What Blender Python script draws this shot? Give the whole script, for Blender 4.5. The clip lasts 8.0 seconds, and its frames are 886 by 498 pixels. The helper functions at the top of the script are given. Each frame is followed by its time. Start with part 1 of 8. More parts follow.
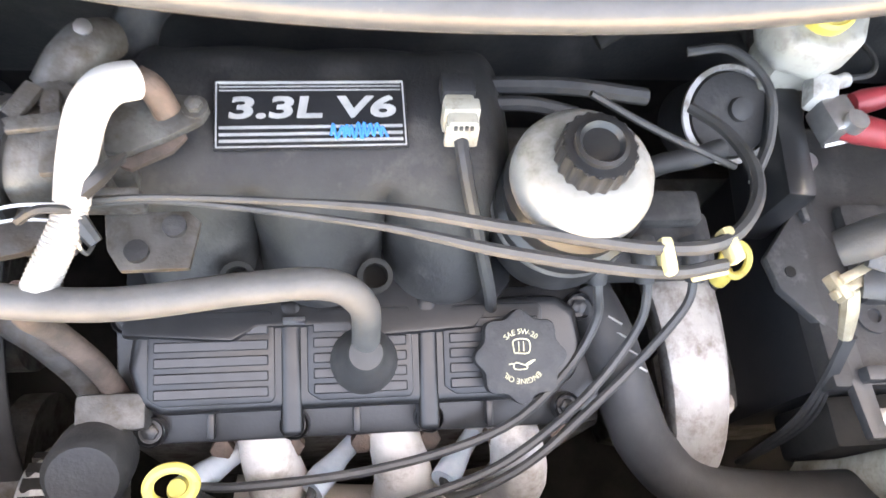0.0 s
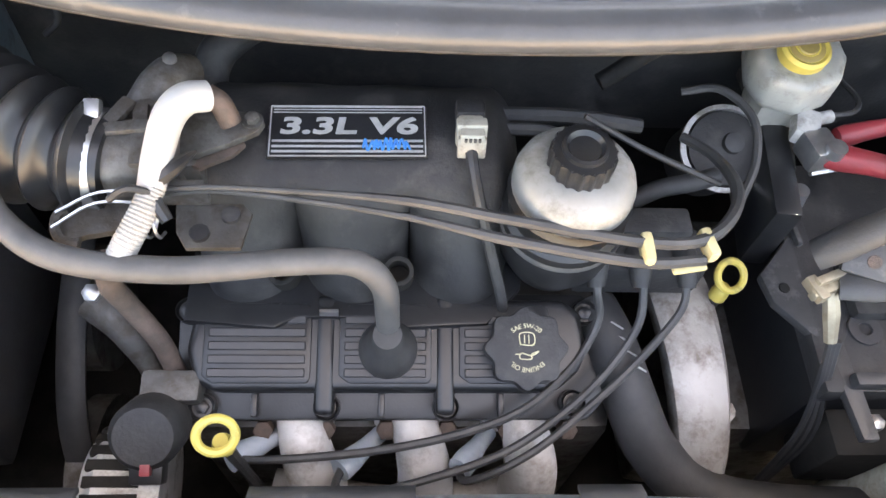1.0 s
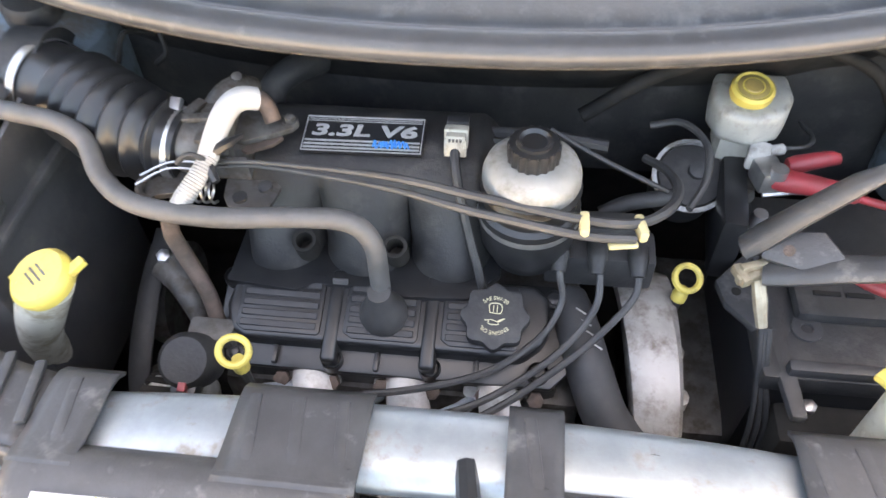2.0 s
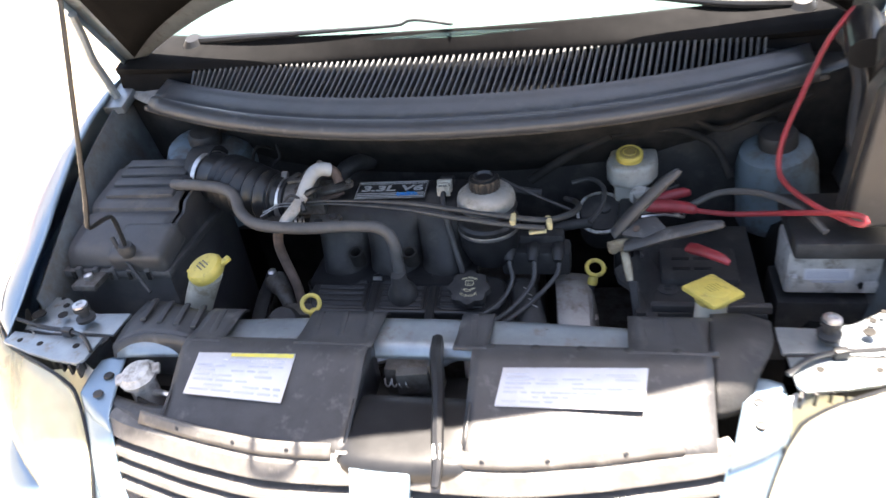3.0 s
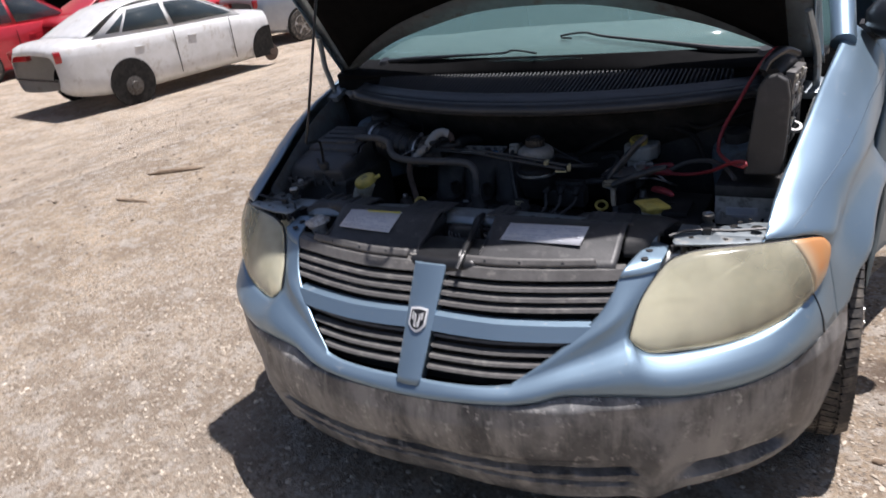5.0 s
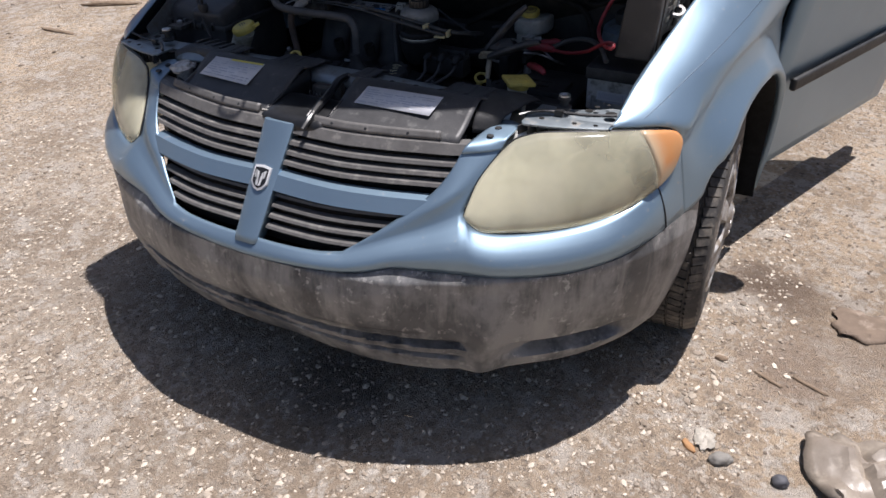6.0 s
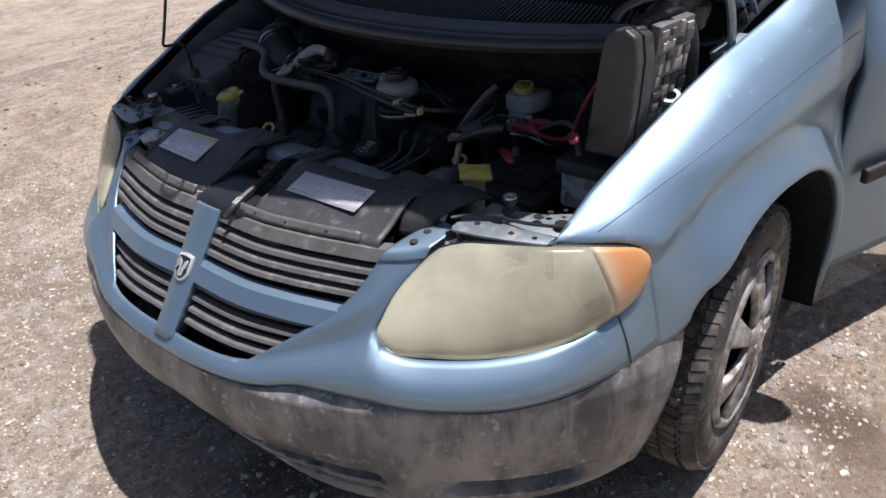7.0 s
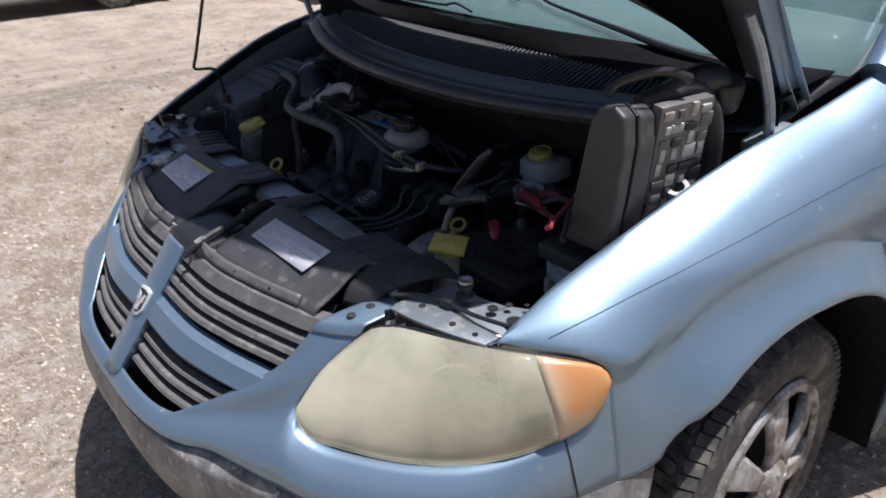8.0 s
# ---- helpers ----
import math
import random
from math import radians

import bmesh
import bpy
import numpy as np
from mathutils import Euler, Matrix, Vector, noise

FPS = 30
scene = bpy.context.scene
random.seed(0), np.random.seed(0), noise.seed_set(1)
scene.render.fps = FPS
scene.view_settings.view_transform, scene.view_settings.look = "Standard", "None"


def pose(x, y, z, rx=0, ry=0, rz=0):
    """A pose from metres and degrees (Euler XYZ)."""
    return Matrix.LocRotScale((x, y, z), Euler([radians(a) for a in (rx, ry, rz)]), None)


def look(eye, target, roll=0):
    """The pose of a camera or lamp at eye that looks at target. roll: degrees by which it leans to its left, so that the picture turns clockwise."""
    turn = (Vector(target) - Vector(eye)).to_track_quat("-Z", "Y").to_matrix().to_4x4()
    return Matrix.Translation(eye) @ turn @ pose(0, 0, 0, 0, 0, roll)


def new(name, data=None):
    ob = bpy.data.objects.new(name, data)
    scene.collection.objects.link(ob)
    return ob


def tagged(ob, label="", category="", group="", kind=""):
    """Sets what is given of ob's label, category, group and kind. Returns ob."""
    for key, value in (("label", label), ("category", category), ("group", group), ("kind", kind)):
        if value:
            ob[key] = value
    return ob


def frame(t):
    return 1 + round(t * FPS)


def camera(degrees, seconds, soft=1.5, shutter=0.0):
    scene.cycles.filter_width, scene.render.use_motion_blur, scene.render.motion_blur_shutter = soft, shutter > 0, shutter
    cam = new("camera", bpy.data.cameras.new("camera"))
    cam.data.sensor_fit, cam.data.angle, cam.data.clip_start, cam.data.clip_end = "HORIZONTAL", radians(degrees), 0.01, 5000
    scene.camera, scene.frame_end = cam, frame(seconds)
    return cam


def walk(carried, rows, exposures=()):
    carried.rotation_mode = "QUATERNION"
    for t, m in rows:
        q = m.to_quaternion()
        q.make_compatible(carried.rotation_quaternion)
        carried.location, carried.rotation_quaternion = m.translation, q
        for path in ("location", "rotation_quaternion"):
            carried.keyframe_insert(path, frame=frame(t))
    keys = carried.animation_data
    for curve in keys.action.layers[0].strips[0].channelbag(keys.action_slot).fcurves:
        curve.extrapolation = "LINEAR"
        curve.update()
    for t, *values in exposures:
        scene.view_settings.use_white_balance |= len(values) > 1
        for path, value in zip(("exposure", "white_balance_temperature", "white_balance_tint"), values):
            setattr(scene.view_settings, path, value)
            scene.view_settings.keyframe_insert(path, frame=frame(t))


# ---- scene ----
from mathutils.bvhtree import BVHTree

# camera: t, eye, yaw (to the left from +y), pitch, roll
cam = camera(60.85, 8.0, 1.5, 0.3)
ROWS = [
    (0.0, -0.0972, 0.3747, 1.3260, -20.313, -65.513, 17.570),
    (0.5, -0.0664, 0.2863, 1.3693, -8.082, -59.465, 7.379),
    (1.0, -0.0647, 0.2571, 1.3741, -6.506, -59.199, 6.276),
    (1.2, -0.0641, 0.2419, 1.3794, -6.194, -59.225, 6.592),
    (2.3, 0.1539, -0.0794, 1.4692, 14.264, -43.649, -6.719),
    (2.5, 0.2062, -0.1879, 1.5097, 16.387, -39.663, -8.492),
    (3.0, 0.3069, -0.5214, 1.5409, 15.458, -33.438, -8.704),
    (3.5, 0.4935, -0.8247, 1.5845, 15.759, -27.827, -5.970),
    (4.0, 0.6099, -1.0691, 1.5874, 23.572, -23.146, -9.265),
    (4.2, 0.6400, -1.1606, 1.5806, 26.975, -21.389, -12.661),
    (5.3, 0.9783, -1.3234, 1.4778, 30.096, -26.451, -4.432),
    (5.5, 1.0500, -1.2779, 1.4620, 28.695, -30.503, -2.464),
    (6.0, 1.1216, -1.1417, 1.4616, 29.268, -33.541, -1.974),
    (6.5, 1.1825, -0.9294, 1.4994, 32.690, -31.112, -2.000),
    (7.0, 1.3314, -0.6527, 1.4477, 41.818, -30.382, -4.803),
    (7.5, 1.3566, -0.4399, 1.4161, 45.093, -30.019, 2.001),
    (8.0, 1.4117, -0.3131, 1.4246, 52.114, -27.451, -1.850),
]
EXPOSURES = [(0.0, 5.85, 9600, 14), (0.5, 5.22, 9400, 14), (1.2, 5.05, 9100, 14), (2.3, 4.95, 8600, 13), (3.0, 3.55, 7300, 14), (3.5, 2.5, 6500, 15), (4.0, 1.6, 5750, 16), (4.2, 1.3, 5800, 16), (5.3, 0.5, 6250, 16), (8.0, 0.55, 6000, 16)]
walk(cam, [(t, pose(x, y, z, 0, 0, yaw) @ pose(0, 0, 0, 90 + pitch) @ pose(0, 0, 0, 0, 0, roll)) for t, x, y, z, yaw, pitch, roll in ROWS], EXPOSURES)

# world and sun
SUN_DIR = Vector((0.15, 0.22, 1.0)).normalized()
world = bpy.data.worlds.new("world")
scene.world = world
world.use_nodes = True
wn = world.node_tree
sky = wn.nodes.new("ShaderNodeTexSky")
sky.sky_type, sky.sun_disc = "NISHITA", False
sky.sun_elevation, sky.sun_rotation = math.asin(SUN_DIR.z), math.atan2(SUN_DIR.x, SUN_DIR.y)
sky.dust_density = 2.0
wn.links.new(sky.outputs[0], wn.nodes["Background"].inputs[0])
wn.nodes["Background"].inputs[1].default_value = 0.05
sun = new("sun", bpy.data.lights.new("sun", "SUN"))
sun.data.energy, sun.data.angle, sun.data.color = 4.8, radians(0.53), (1.0, 0.955, 0.89)
sun.matrix_world = look(SUN_DIR * 20, (0, 0, 0))


# materials
def mat(name, c1, c2=None, scale=20.0, rough=0.5, metal=0.0, bump=0.0, bscale=None, coat=0.0, dirt=None, amount=0.5, dscale=6.0, vary=0.0, spec=0.5, stretch=1.0):
    """Two noise-mixed tones, an optional layer of dirt in patches, and fine relief."""
    m = bpy.data.materials.new(name)
    m.use_nodes = True
    n, l = m.node_tree.nodes, m.node_tree.links
    b = n["Principled BSDF"]
    b.inputs["Roughness"].default_value, b.inputs["Metallic"].default_value = rough, metal
    b.inputs["Coat Weight"].default_value = coat
    b.inputs["Specular IOR Level"].default_value = spec
    b.inputs["Coat Roughness"].default_value = 0.08
    co = n.new("ShaderNodeTexCoord")

    def tex(s, detail=5.0, r=0.6):
        t = n.new("ShaderNodeTexNoise")
        t.inputs["Scale"].default_value, t.inputs["Detail"].default_value, t.inputs["Roughness"].default_value = s, detail, r
        l.new(co.outputs["Object"], t.inputs["Vector"])
        return t.outputs["Fac"]

    def ramp(fac, lo, hi):
        r = n.new("ShaderNodeMapRange")
        r.inputs["From Min"].default_value, r.inputs["From Max"].default_value = lo, hi
        l.new(fac, r.inputs["Value"])
        return r.outputs["Result"]

    def mix(fac, a, c):
        x = n.new("ShaderNodeMix")
        x.data_type = "RGBA"
        l.new(fac, x.inputs["Factor"])
        for sock, v in ((x.inputs[6], a), (x.inputs[7], c)):
            if isinstance(v, tuple):
                sock.default_value = (*v, 1)
            else:
                l.new(v, sock)
        return x.outputs[2]

    c2 = c2 or tuple(v * 0.8 for v in c1)
    col = mix(ramp(tex(scale), 0.35, 0.65), c1, c2)
    if dirt:
        pn = n.new("ShaderNodeTexNoise")
        pn.inputs["Scale"].default_value, pn.inputs["Detail"].default_value, pn.inputs["Roughness"].default_value = dscale, 8.0, 0.7
        mp = n.new("ShaderNodeMapping")
        mp.inputs["Scale"].default_value = (1, 1, stretch)
        l.new(co.outputs["Object"], mp.inputs["Vector"])
        l.new(mp.outputs["Vector"], pn.inputs["Vector"])
        patch = ramp(pn.outputs["Fac"], 0.62 - 0.35 * amount, 0.72 - 0.2 * amount)
        col = mix(patch, col, dirt)
        rr = n.new("ShaderNodeMapRange")
        rr.inputs["To Min"].default_value, rr.inputs["To Max"].default_value = rough, max(rough, 0.8)
        l.new(patch, rr.inputs["Value"])
        l.new(rr.outputs["Result"], b.inputs["Roughness"])
    if vary:
        info = n.new("ShaderNodeObjectInfo")
        h = n.new("ShaderNodeHueSaturation")
        v = n.new("ShaderNodeMapRange")
        v.inputs["To Min"].default_value, v.inputs["To Max"].default_value = 1 - vary, 1 + vary
        l.new(info.outputs["Random"], v.inputs["Value"])
        l.new(v.outputs["Result"], h.inputs["Value"])
        l.new(col, h.inputs["Color"])
        col = h.outputs["Color"]
    l.new(col, b.inputs["Base Color"])
    if bump:
        bp = n.new("ShaderNodeBump")
        bp.inputs["Strength"].default_value, bp.inputs["Distance"].default_value = bump, 0.002
        l.new(tex(bscale or scale * 6, 3.0), bp.inputs["Height"])
        l.new(bp.outputs["Normal"], b.inputs["Normal"])
    return m


def glass_mat(name, tint, rough=0.02, alpha=0.25):
    """A tinted pane: part clear, part glossy."""
    m = bpy.data.materials.new(name)
    m.use_nodes = True
    n, l = m.node_tree.nodes, m.node_tree.links
    b = n["Principled BSDF"]
    b.inputs["Base Color"].default_value = (*tint, 1)
    b.inputs["Roughness"].default_value = rough
    b.inputs["Specular IOR Level"].default_value = 0.8
    t = n.new("ShaderNodeBsdfTransparent")
    t.inputs["Color"].default_value = (*[min(1, 0.55 + v) for v in tint], 1)
    x = n.new("ShaderNodeMixShader")
    x.inputs["Fac"].default_value = alpha
    l.new(t.outputs[0], x.inputs[1])
    l.new(b.outputs[0], x.inputs[2])
    l.new(x.outputs[0], n["Material Output"].inputs["Surface"])
    return m


PAINT = mat("blue_paint", (0.238, 0.332, 0.422), (0.222, 0.313, 0.400), 4, 0.45, 0.74, 0.0, coat=0.30, dirt=(0.40, 0.41, 0.41), amount=0.0, dscale=48)
CREASED = mat("shaded_blue_crease", (0.06, 0.09, 0.125), (0.05, 0.08, 0.11), 10, 0.5, 0.4)
PAINT_DUSTY = mat("dusty_inner_paint", (0.34, 0.385, 0.415), (0.27, 0.31, 0.335), 25, 0.42, 0.7, 0.1, dirt=(0.30, 0.285, 0.26), amount=0.22, dscale=30)


def bumper_material():
    """Faded black plastic under dried mud: runs, broad patches and pale scuffs."""
    m = mat("faded_black_plastic", (0.055, 0.058, 0.063), (0.098, 0.101, 0.105), 9, 0.42, 0, 0.25, 160)
    n, l = m.node_tree.nodes, m.node_tree.links
    b = n["Principled BSDF"]
    co = n.new("ShaderNodeTexCoord")

    def tex(scale, squash, lo, hi, top, detail=7.0):
        mp, t, r = n.new("ShaderNodeMapping"), n.new("ShaderNodeTexNoise"), n.new("ShaderNodeMapRange")
        mp.inputs["Scale"].default_value = (1, 1, squash)
        t.inputs["Scale"].default_value, t.inputs["Detail"].default_value, t.inputs["Roughness"].default_value = scale, detail, 0.68
        for k, v in zip(("From Min", "From Max", "To Max"), (lo, hi, top)):
            r.inputs[k].default_value = v
        l.new(co.outputs["Object"], mp.inputs["Vector"])
        l.new(mp.outputs["Vector"], t.inputs["Vector"])
        l.new(t.outputs["Fac"], r.inputs["Value"])
        return r.outputs["Result"]

    def over(fac, under_it, tone):
        x = n.new("ShaderNodeMix")
        x.data_type = "RGBA"
        l.new(fac, x.inputs["Factor"])
        l.new(under_it, x.inputs[6])
        x.inputs[7].default_value = (*tone, 1)
        return x.outputs[2]

    def times(p, q):
        x = n.new("ShaderNodeMath")
        x.operation = "MULTIPLY"
        l.new(p, x.inputs[0])
        l.new(q, x.inputs[1])
        return x.outputs[0]

    col = b.inputs["Base Color"].links[0].from_socket
    runs, film = tex(13, 0.14, 0.47, 0.66, 0.9), tex(5.5, 0.7, 0.43, 0.60, 0.85)
    col = over(film, col, (0.29, 0.287, 0.28))
    col = over(runs, col, (0.35, 0.34, 0.32))
    col = over(tex(11, 0.35, 0.56, 0.66, 0.75), col, (0.055, 0.056, 0.06))
    col = over(times(tex(46, 0.9, 0.57, 0.62, 0.9), tex(5, 1, 0.44, 0.54, 1)), col, (0.42, 0.41, 0.39))
    l.new(col, b.inputs["Base Color"])
    rr = n.new("ShaderNodeMapRange")
    rr.inputs["To Min"].default_value, rr.inputs["To Max"].default_value = 0.40, 0.78
    l.new(runs, rr.inputs["Value"])
    l.new(rr.outputs["Result"], b.inputs["Roughness"])
    return m


BUMPER = bumper_material()
SHROUD = mat("grey_black_shroud_plastic", (0.040, 0.040, 0.042), (0.055, 0.055, 0.057), 30, 0.46, 0, 0.2, 220, dirt=(0.13, 0.128, 0.124), amount=0.16, dscale=24)
# darker than the cowl's own plastic, for its vent floor and rear band
COWLB = mat("near_black_cowl", (0.006, 0.0063, 0.007), (0.009, 0.0092, 0.010), 20, 0.85, 0, 0.1, 200, spec=0.06)
COWLP = mat("weathered_cowl_plastic", (0.055, 0.060, 0.068), (0.040, 0.044, 0.050), 18, 0.36, 0, 0.12, 220, dirt=(0.10, 0.105, 0.11), amount=0.16, dscale=20)
SLAT = mat("dusty_grille_plastic", (0.135, 0.13, 0.125), (0.10, 0.096, 0.092), 40, 0.5, 0, 0.15, dirt=(0.22, 0.21, 0.195), amount=0.2, dscale=30)
BLACK = mat("black_plastic", (0.013, 0.0135, 0.015), (0.020, 0.0205, 0.022), 40, 0.33, 0, 0.06, 300)
# a lighter tone of the black plastic, for the valve cover's ribs
RIBP = mat("lighter_black_plastic", (0.030, 0.031, 0.034), (0.040, 0.041, 0.044), 60, 0.4, 0, 0.05, 300)
MATTE = mat("matte_black_plastic", (0.022, 0.022, 0.024), (0.034, 0.034, 0.034), 25, 0.55, 0, 0.3, 250, dirt=(0.065, 0.062, 0.06), amount=0.3, dscale=18, spec=0.4)
RUBBER = mat("grey_black_rubber", (0.028, 0.029, 0.031), (0.045, 0.045, 0.046), 30, 0.62, 0, 0.15, 200)
WIRE = mat("dusty_black_cable", (0.034, 0.034, 0.035), (0.058, 0.057, 0.056), 30, 0.5, 0, 0.1, 200)
HOSE = mat("dusty_grey_hose", (0.062, 0.061, 0.061), (0.098, 0.095, 0.094), 22, 0.55, 0, 0.15, 200)
# near-black for grime and for shade painted into holes, gaps and depths
DARK = mat("dark_shade_and_grime", (0.012, 0.012, 0.012), (0.03, 0.028, 0.026), 18, 0.8, 0, 0.4, 80, spec=0.2)
GRIME = mat("oily_cast_metal", (0.14, 0.135, 0.128), (0.08, 0.076, 0.072), 30, 0.5, 0.5, 0.5, 120, dirt=(0.085, 0.07, 0.058), amount=0.45, dscale=35)
ALU = mat("bare_cast_aluminium", (0.66, 0.65, 0.63), (0.52, 0.51, 0.49), 35, 0.5, 0.35, 0.35, 180, dirt=(0.28, 0.25, 0.22), amount=0.35, dscale=30)
STEEL = mat("zinc_steel", (0.62, 0.62, 0.62), (0.45, 0.45, 0.46), 40, 0.35, 0.9, 0.1)
RUST = mat("rusty_steel", (0.13, 0.092, 0.075), (0.08, 0.06, 0.05), 60, 0.75, 0.3, 0.4)
TARNISH = mat("tarnished_tinned_copper", (0.42, 0.37, 0.28), (0.30, 0.25, 0.18), 60, 0.5, 0.6, 0.2)
EMBLEM = mat("bright_badge_chrome", (0.78, 0.78, 0.78), (0.68, 0.68, 0.68), 20, 0.3, 0.25)
CHROME = mat("chrome", (0.8, 0.8, 0.8), (0.7, 0.7, 0.7), 20, 0.12, 1.0)
YELLOW = mat("yellow_plastic", (0.64, 0.50, 0.11), (0.52, 0.41, 0.10), 30, 0.45, 0, 0.1, dirt=(0.35, 0.27, 0.09), amount=0.25, dscale=40)
OLIVE = mat("olive_moulded_print", (0.36, 0.28, 0.05), (0.30, 0.23, 0.05), 60, 0.6)
CLIPY = mat("aged_cream_plastic", (0.62, 0.52, 0.28), (0.50, 0.42, 0.22), 50, 0.55, 0, 0.1)
CONNP = mat("aged_ivory_plastic", (0.44, 0.42, 0.35), (0.36, 0.34, 0.28), 30, 0.5, 0, 0.1, dirt=(0.22, 0.20, 0.16), amount=0.3, dscale=50)
WHITEP = mat("dirty_white_plastic", (0.50, 0.50, 0.48), (0.38, 0.375, 0.355), 25, 0.45, 0, 0.1, dirt=(0.24, 0.225, 0.20), amount=0.4, dscale=30)
CREAM = mat("translucent_tank_plastic", (0.60, 0.58, 0.50), (0.48, 0.45, 0.37), 18, 0.42, 0, 0.1, dirt=(0.34, 0.29, 0.21), amount=0.4, dscale=22)
PAPER = mat("faded_label_paper", (0.72, 0.73, 0.76), (0.64, 0.65, 0.69), 30, 0.55, 0, 0.05)
INK = mat("faded_label_ink", (0.46, 0.48, 0.56), (0.54, 0.56, 0.62), 60, 0.6)
LABELY = mat("label_yellow", (0.70, 0.62, 0.10), (0.6, 0.55, 0.15), 60, 0.6)
REDR = mat("red_cable_plastic", (0.36, 0.04, 0.05), (0.24, 0.035, 0.04), 40, 0.42, 0, 0.1)
BLUEI = mat("blue_marker_ink", (0.02, 0.22, 0.60), (0.03, 0.28, 0.66), 60, 0.5)
SILVERI = mat("silver_lettering", (0.50, 0.50, 0.485), (0.38, 0.38, 0.37), 60, 0.45, 0.3)
CREAMI = mat("cream_lettering", (0.62, 0.58, 0.38), (0.5, 0.46, 0.3), 60, 0.6)
BOOT = mat("grey_blue_ceramic_boot", (0.30, 0.36, 0.42), (0.40, 0.44, 0.48), 40, 0.5, 0, 0.1)
TYRE = mat("worn_tyre_rubber", (0.035, 0.034, 0.033), (0.055, 0.052, 0.05), 20, 0.8, 0, 0.3, 150, dirt=(0.17, 0.15, 0.125), amount=0.45, dscale=16)
HUB = mat("muddy_silver_wheel_cover", (0.50, 0.50, 0.50), (0.42, 0.42, 0.42), 30, 0.42, 0.5, 0.1, dirt=(0.20, 0.165, 0.13), amount=0.62, dscale=20)
FELT = mat("black_hood_liner_felt", (0.0045, 0.0045, 0.0048), (0.007, 0.0068, 0.0068), 30, 0.95, 0, 0.5, 400, spec=0.05)
TEALGLASS = glass_mat("tinted_windscreen_glass", (0.15, 0.25, 0.25), 0.03, 0.28)
DARKGLASS = glass_mat("dark_side_glass", (0.05, 0.07, 0.08), 0.02, 0.55)
DASH = mat("sunlit_grey_dashboard", (0.15, 0.165, 0.165), (0.12, 0.135, 0.135), 20, 0.7, 0, 0.2, 200)


# mesh helpers
def crom(pts, n):
    """n points at even steps along a smooth curve through pts."""
    p = [Vector(q) for q in pts]
    if len(p) == 2:
        return [p[0].lerp(p[1], i / (n - 1)) for i in range(n)]
    dense = []
    ext = [2 * p[0] - p[1], *p, 2 * p[-1] - p[-2]]
    for i in range(1, len(ext) - 2):
        a, b, c, d = ext[i - 1 : i + 3]
        for k in range(12):
            t = k / 12
            dense.append(0.5 * (2 * b + (c - a) * t + (2 * a - 5 * b + 4 * c - d) * t * t + (3 * b - a - 3 * c + d) * t ** 3))
    dense.append(p[-1])
    run = np.concatenate([[0], np.cumsum([(dense[i + 1] - dense[i]).length for i in range(len(dense) - 1)])])
    arr = np.array([tuple(q) for q in dense])
    at = np.linspace(0, run[-1], n)
    return [Vector((float(np.interp(s, run, arr[:, 0])), float(np.interp(s, run, arr[:, 1])), float(np.interp(s, run, arr[:, 2])))) for s in at]


def grid(rows, close=False):
    bm = bmesh.new()
    vs = [[bm.verts.new(q) for q in r] for r in rows]
    m = len(rows[0])
    for i in range(len(rows) - 1):
        for j in range(m if close else m - 1):
            bm.faces.new((vs[i][j], vs[i][(j + 1) % m], vs[i + 1][(j + 1) % m], vs[i + 1][j]))
    return bm


def loft(curves, nu=24, nv=12):
    rows = [crom(c, nu) for c in curves]
    cols = [crom([r[i] for r in rows], nv) for i in range(nu)]
    return grid(cols)


def tube(pts, r, seg=10, n=None, ribs=0.0):
    """A swept round bar; r may be a list along the way. ribs: corrugation depth on every other ring."""
    n = n or max(8, 6 * len(pts))
    path = crom(pts, n)
    rs = [r] * n if not isinstance(r, (list, tuple)) else list(np.interp(np.linspace(0, 1, n), np.linspace(0, 1, len(r)), r))
    rows, ref = [], None
    for i, q in enumerate(path):
        t = (path[min(i + 1, n - 1)] - path[max(i - 1, 0)]).normalized()
        if ref is None:
            ref = t.orthogonal().normalized()
        ref = (ref - t * ref.dot(t)).normalized()
        side = t.cross(ref)
        rad = rs[i] - (ribs if i % 2 else 0)
        rows.append([q + (ref * math.cos(2 * math.pi * k / seg) + side * math.sin(2 * math.pi * k / seg)) * rad for k in range(seg)])
    bm = grid(rows, True)
    bm.verts.ensure_lookup_table()
    bm.faces.new([bm.verts[k] for k in range(seg)])
    bm.faces.new([bm.verts[(n - 1) * seg + k] for k in reversed(range(seg))])
    bmesh.ops.recalc_face_normals(bm, faces=bm.faces)
    return bm


def box(size, m=None, bevel=0.0, seg=2, taper=1.0):
    """A block centred on its base, bevelled; taper narrows the top."""
    bm = bmesh.new()
    bmesh.ops.create_cube(bm, size=1.0)
    for v in bm.verts:
        k = taper if v.co.z > 0 else 1.0
        v.co = Vector((v.co.x * size[0] * k, v.co.y * size[1] * k, (v.co.z + 0.5) * size[2]))
    if bevel:
        bmesh.ops.bevel(bm, geom=bm.edges[:], offset=bevel, segments=seg, affect="EDGES", profile=0.6)
    if m is not None:
        bm.transform(m)
    return bm


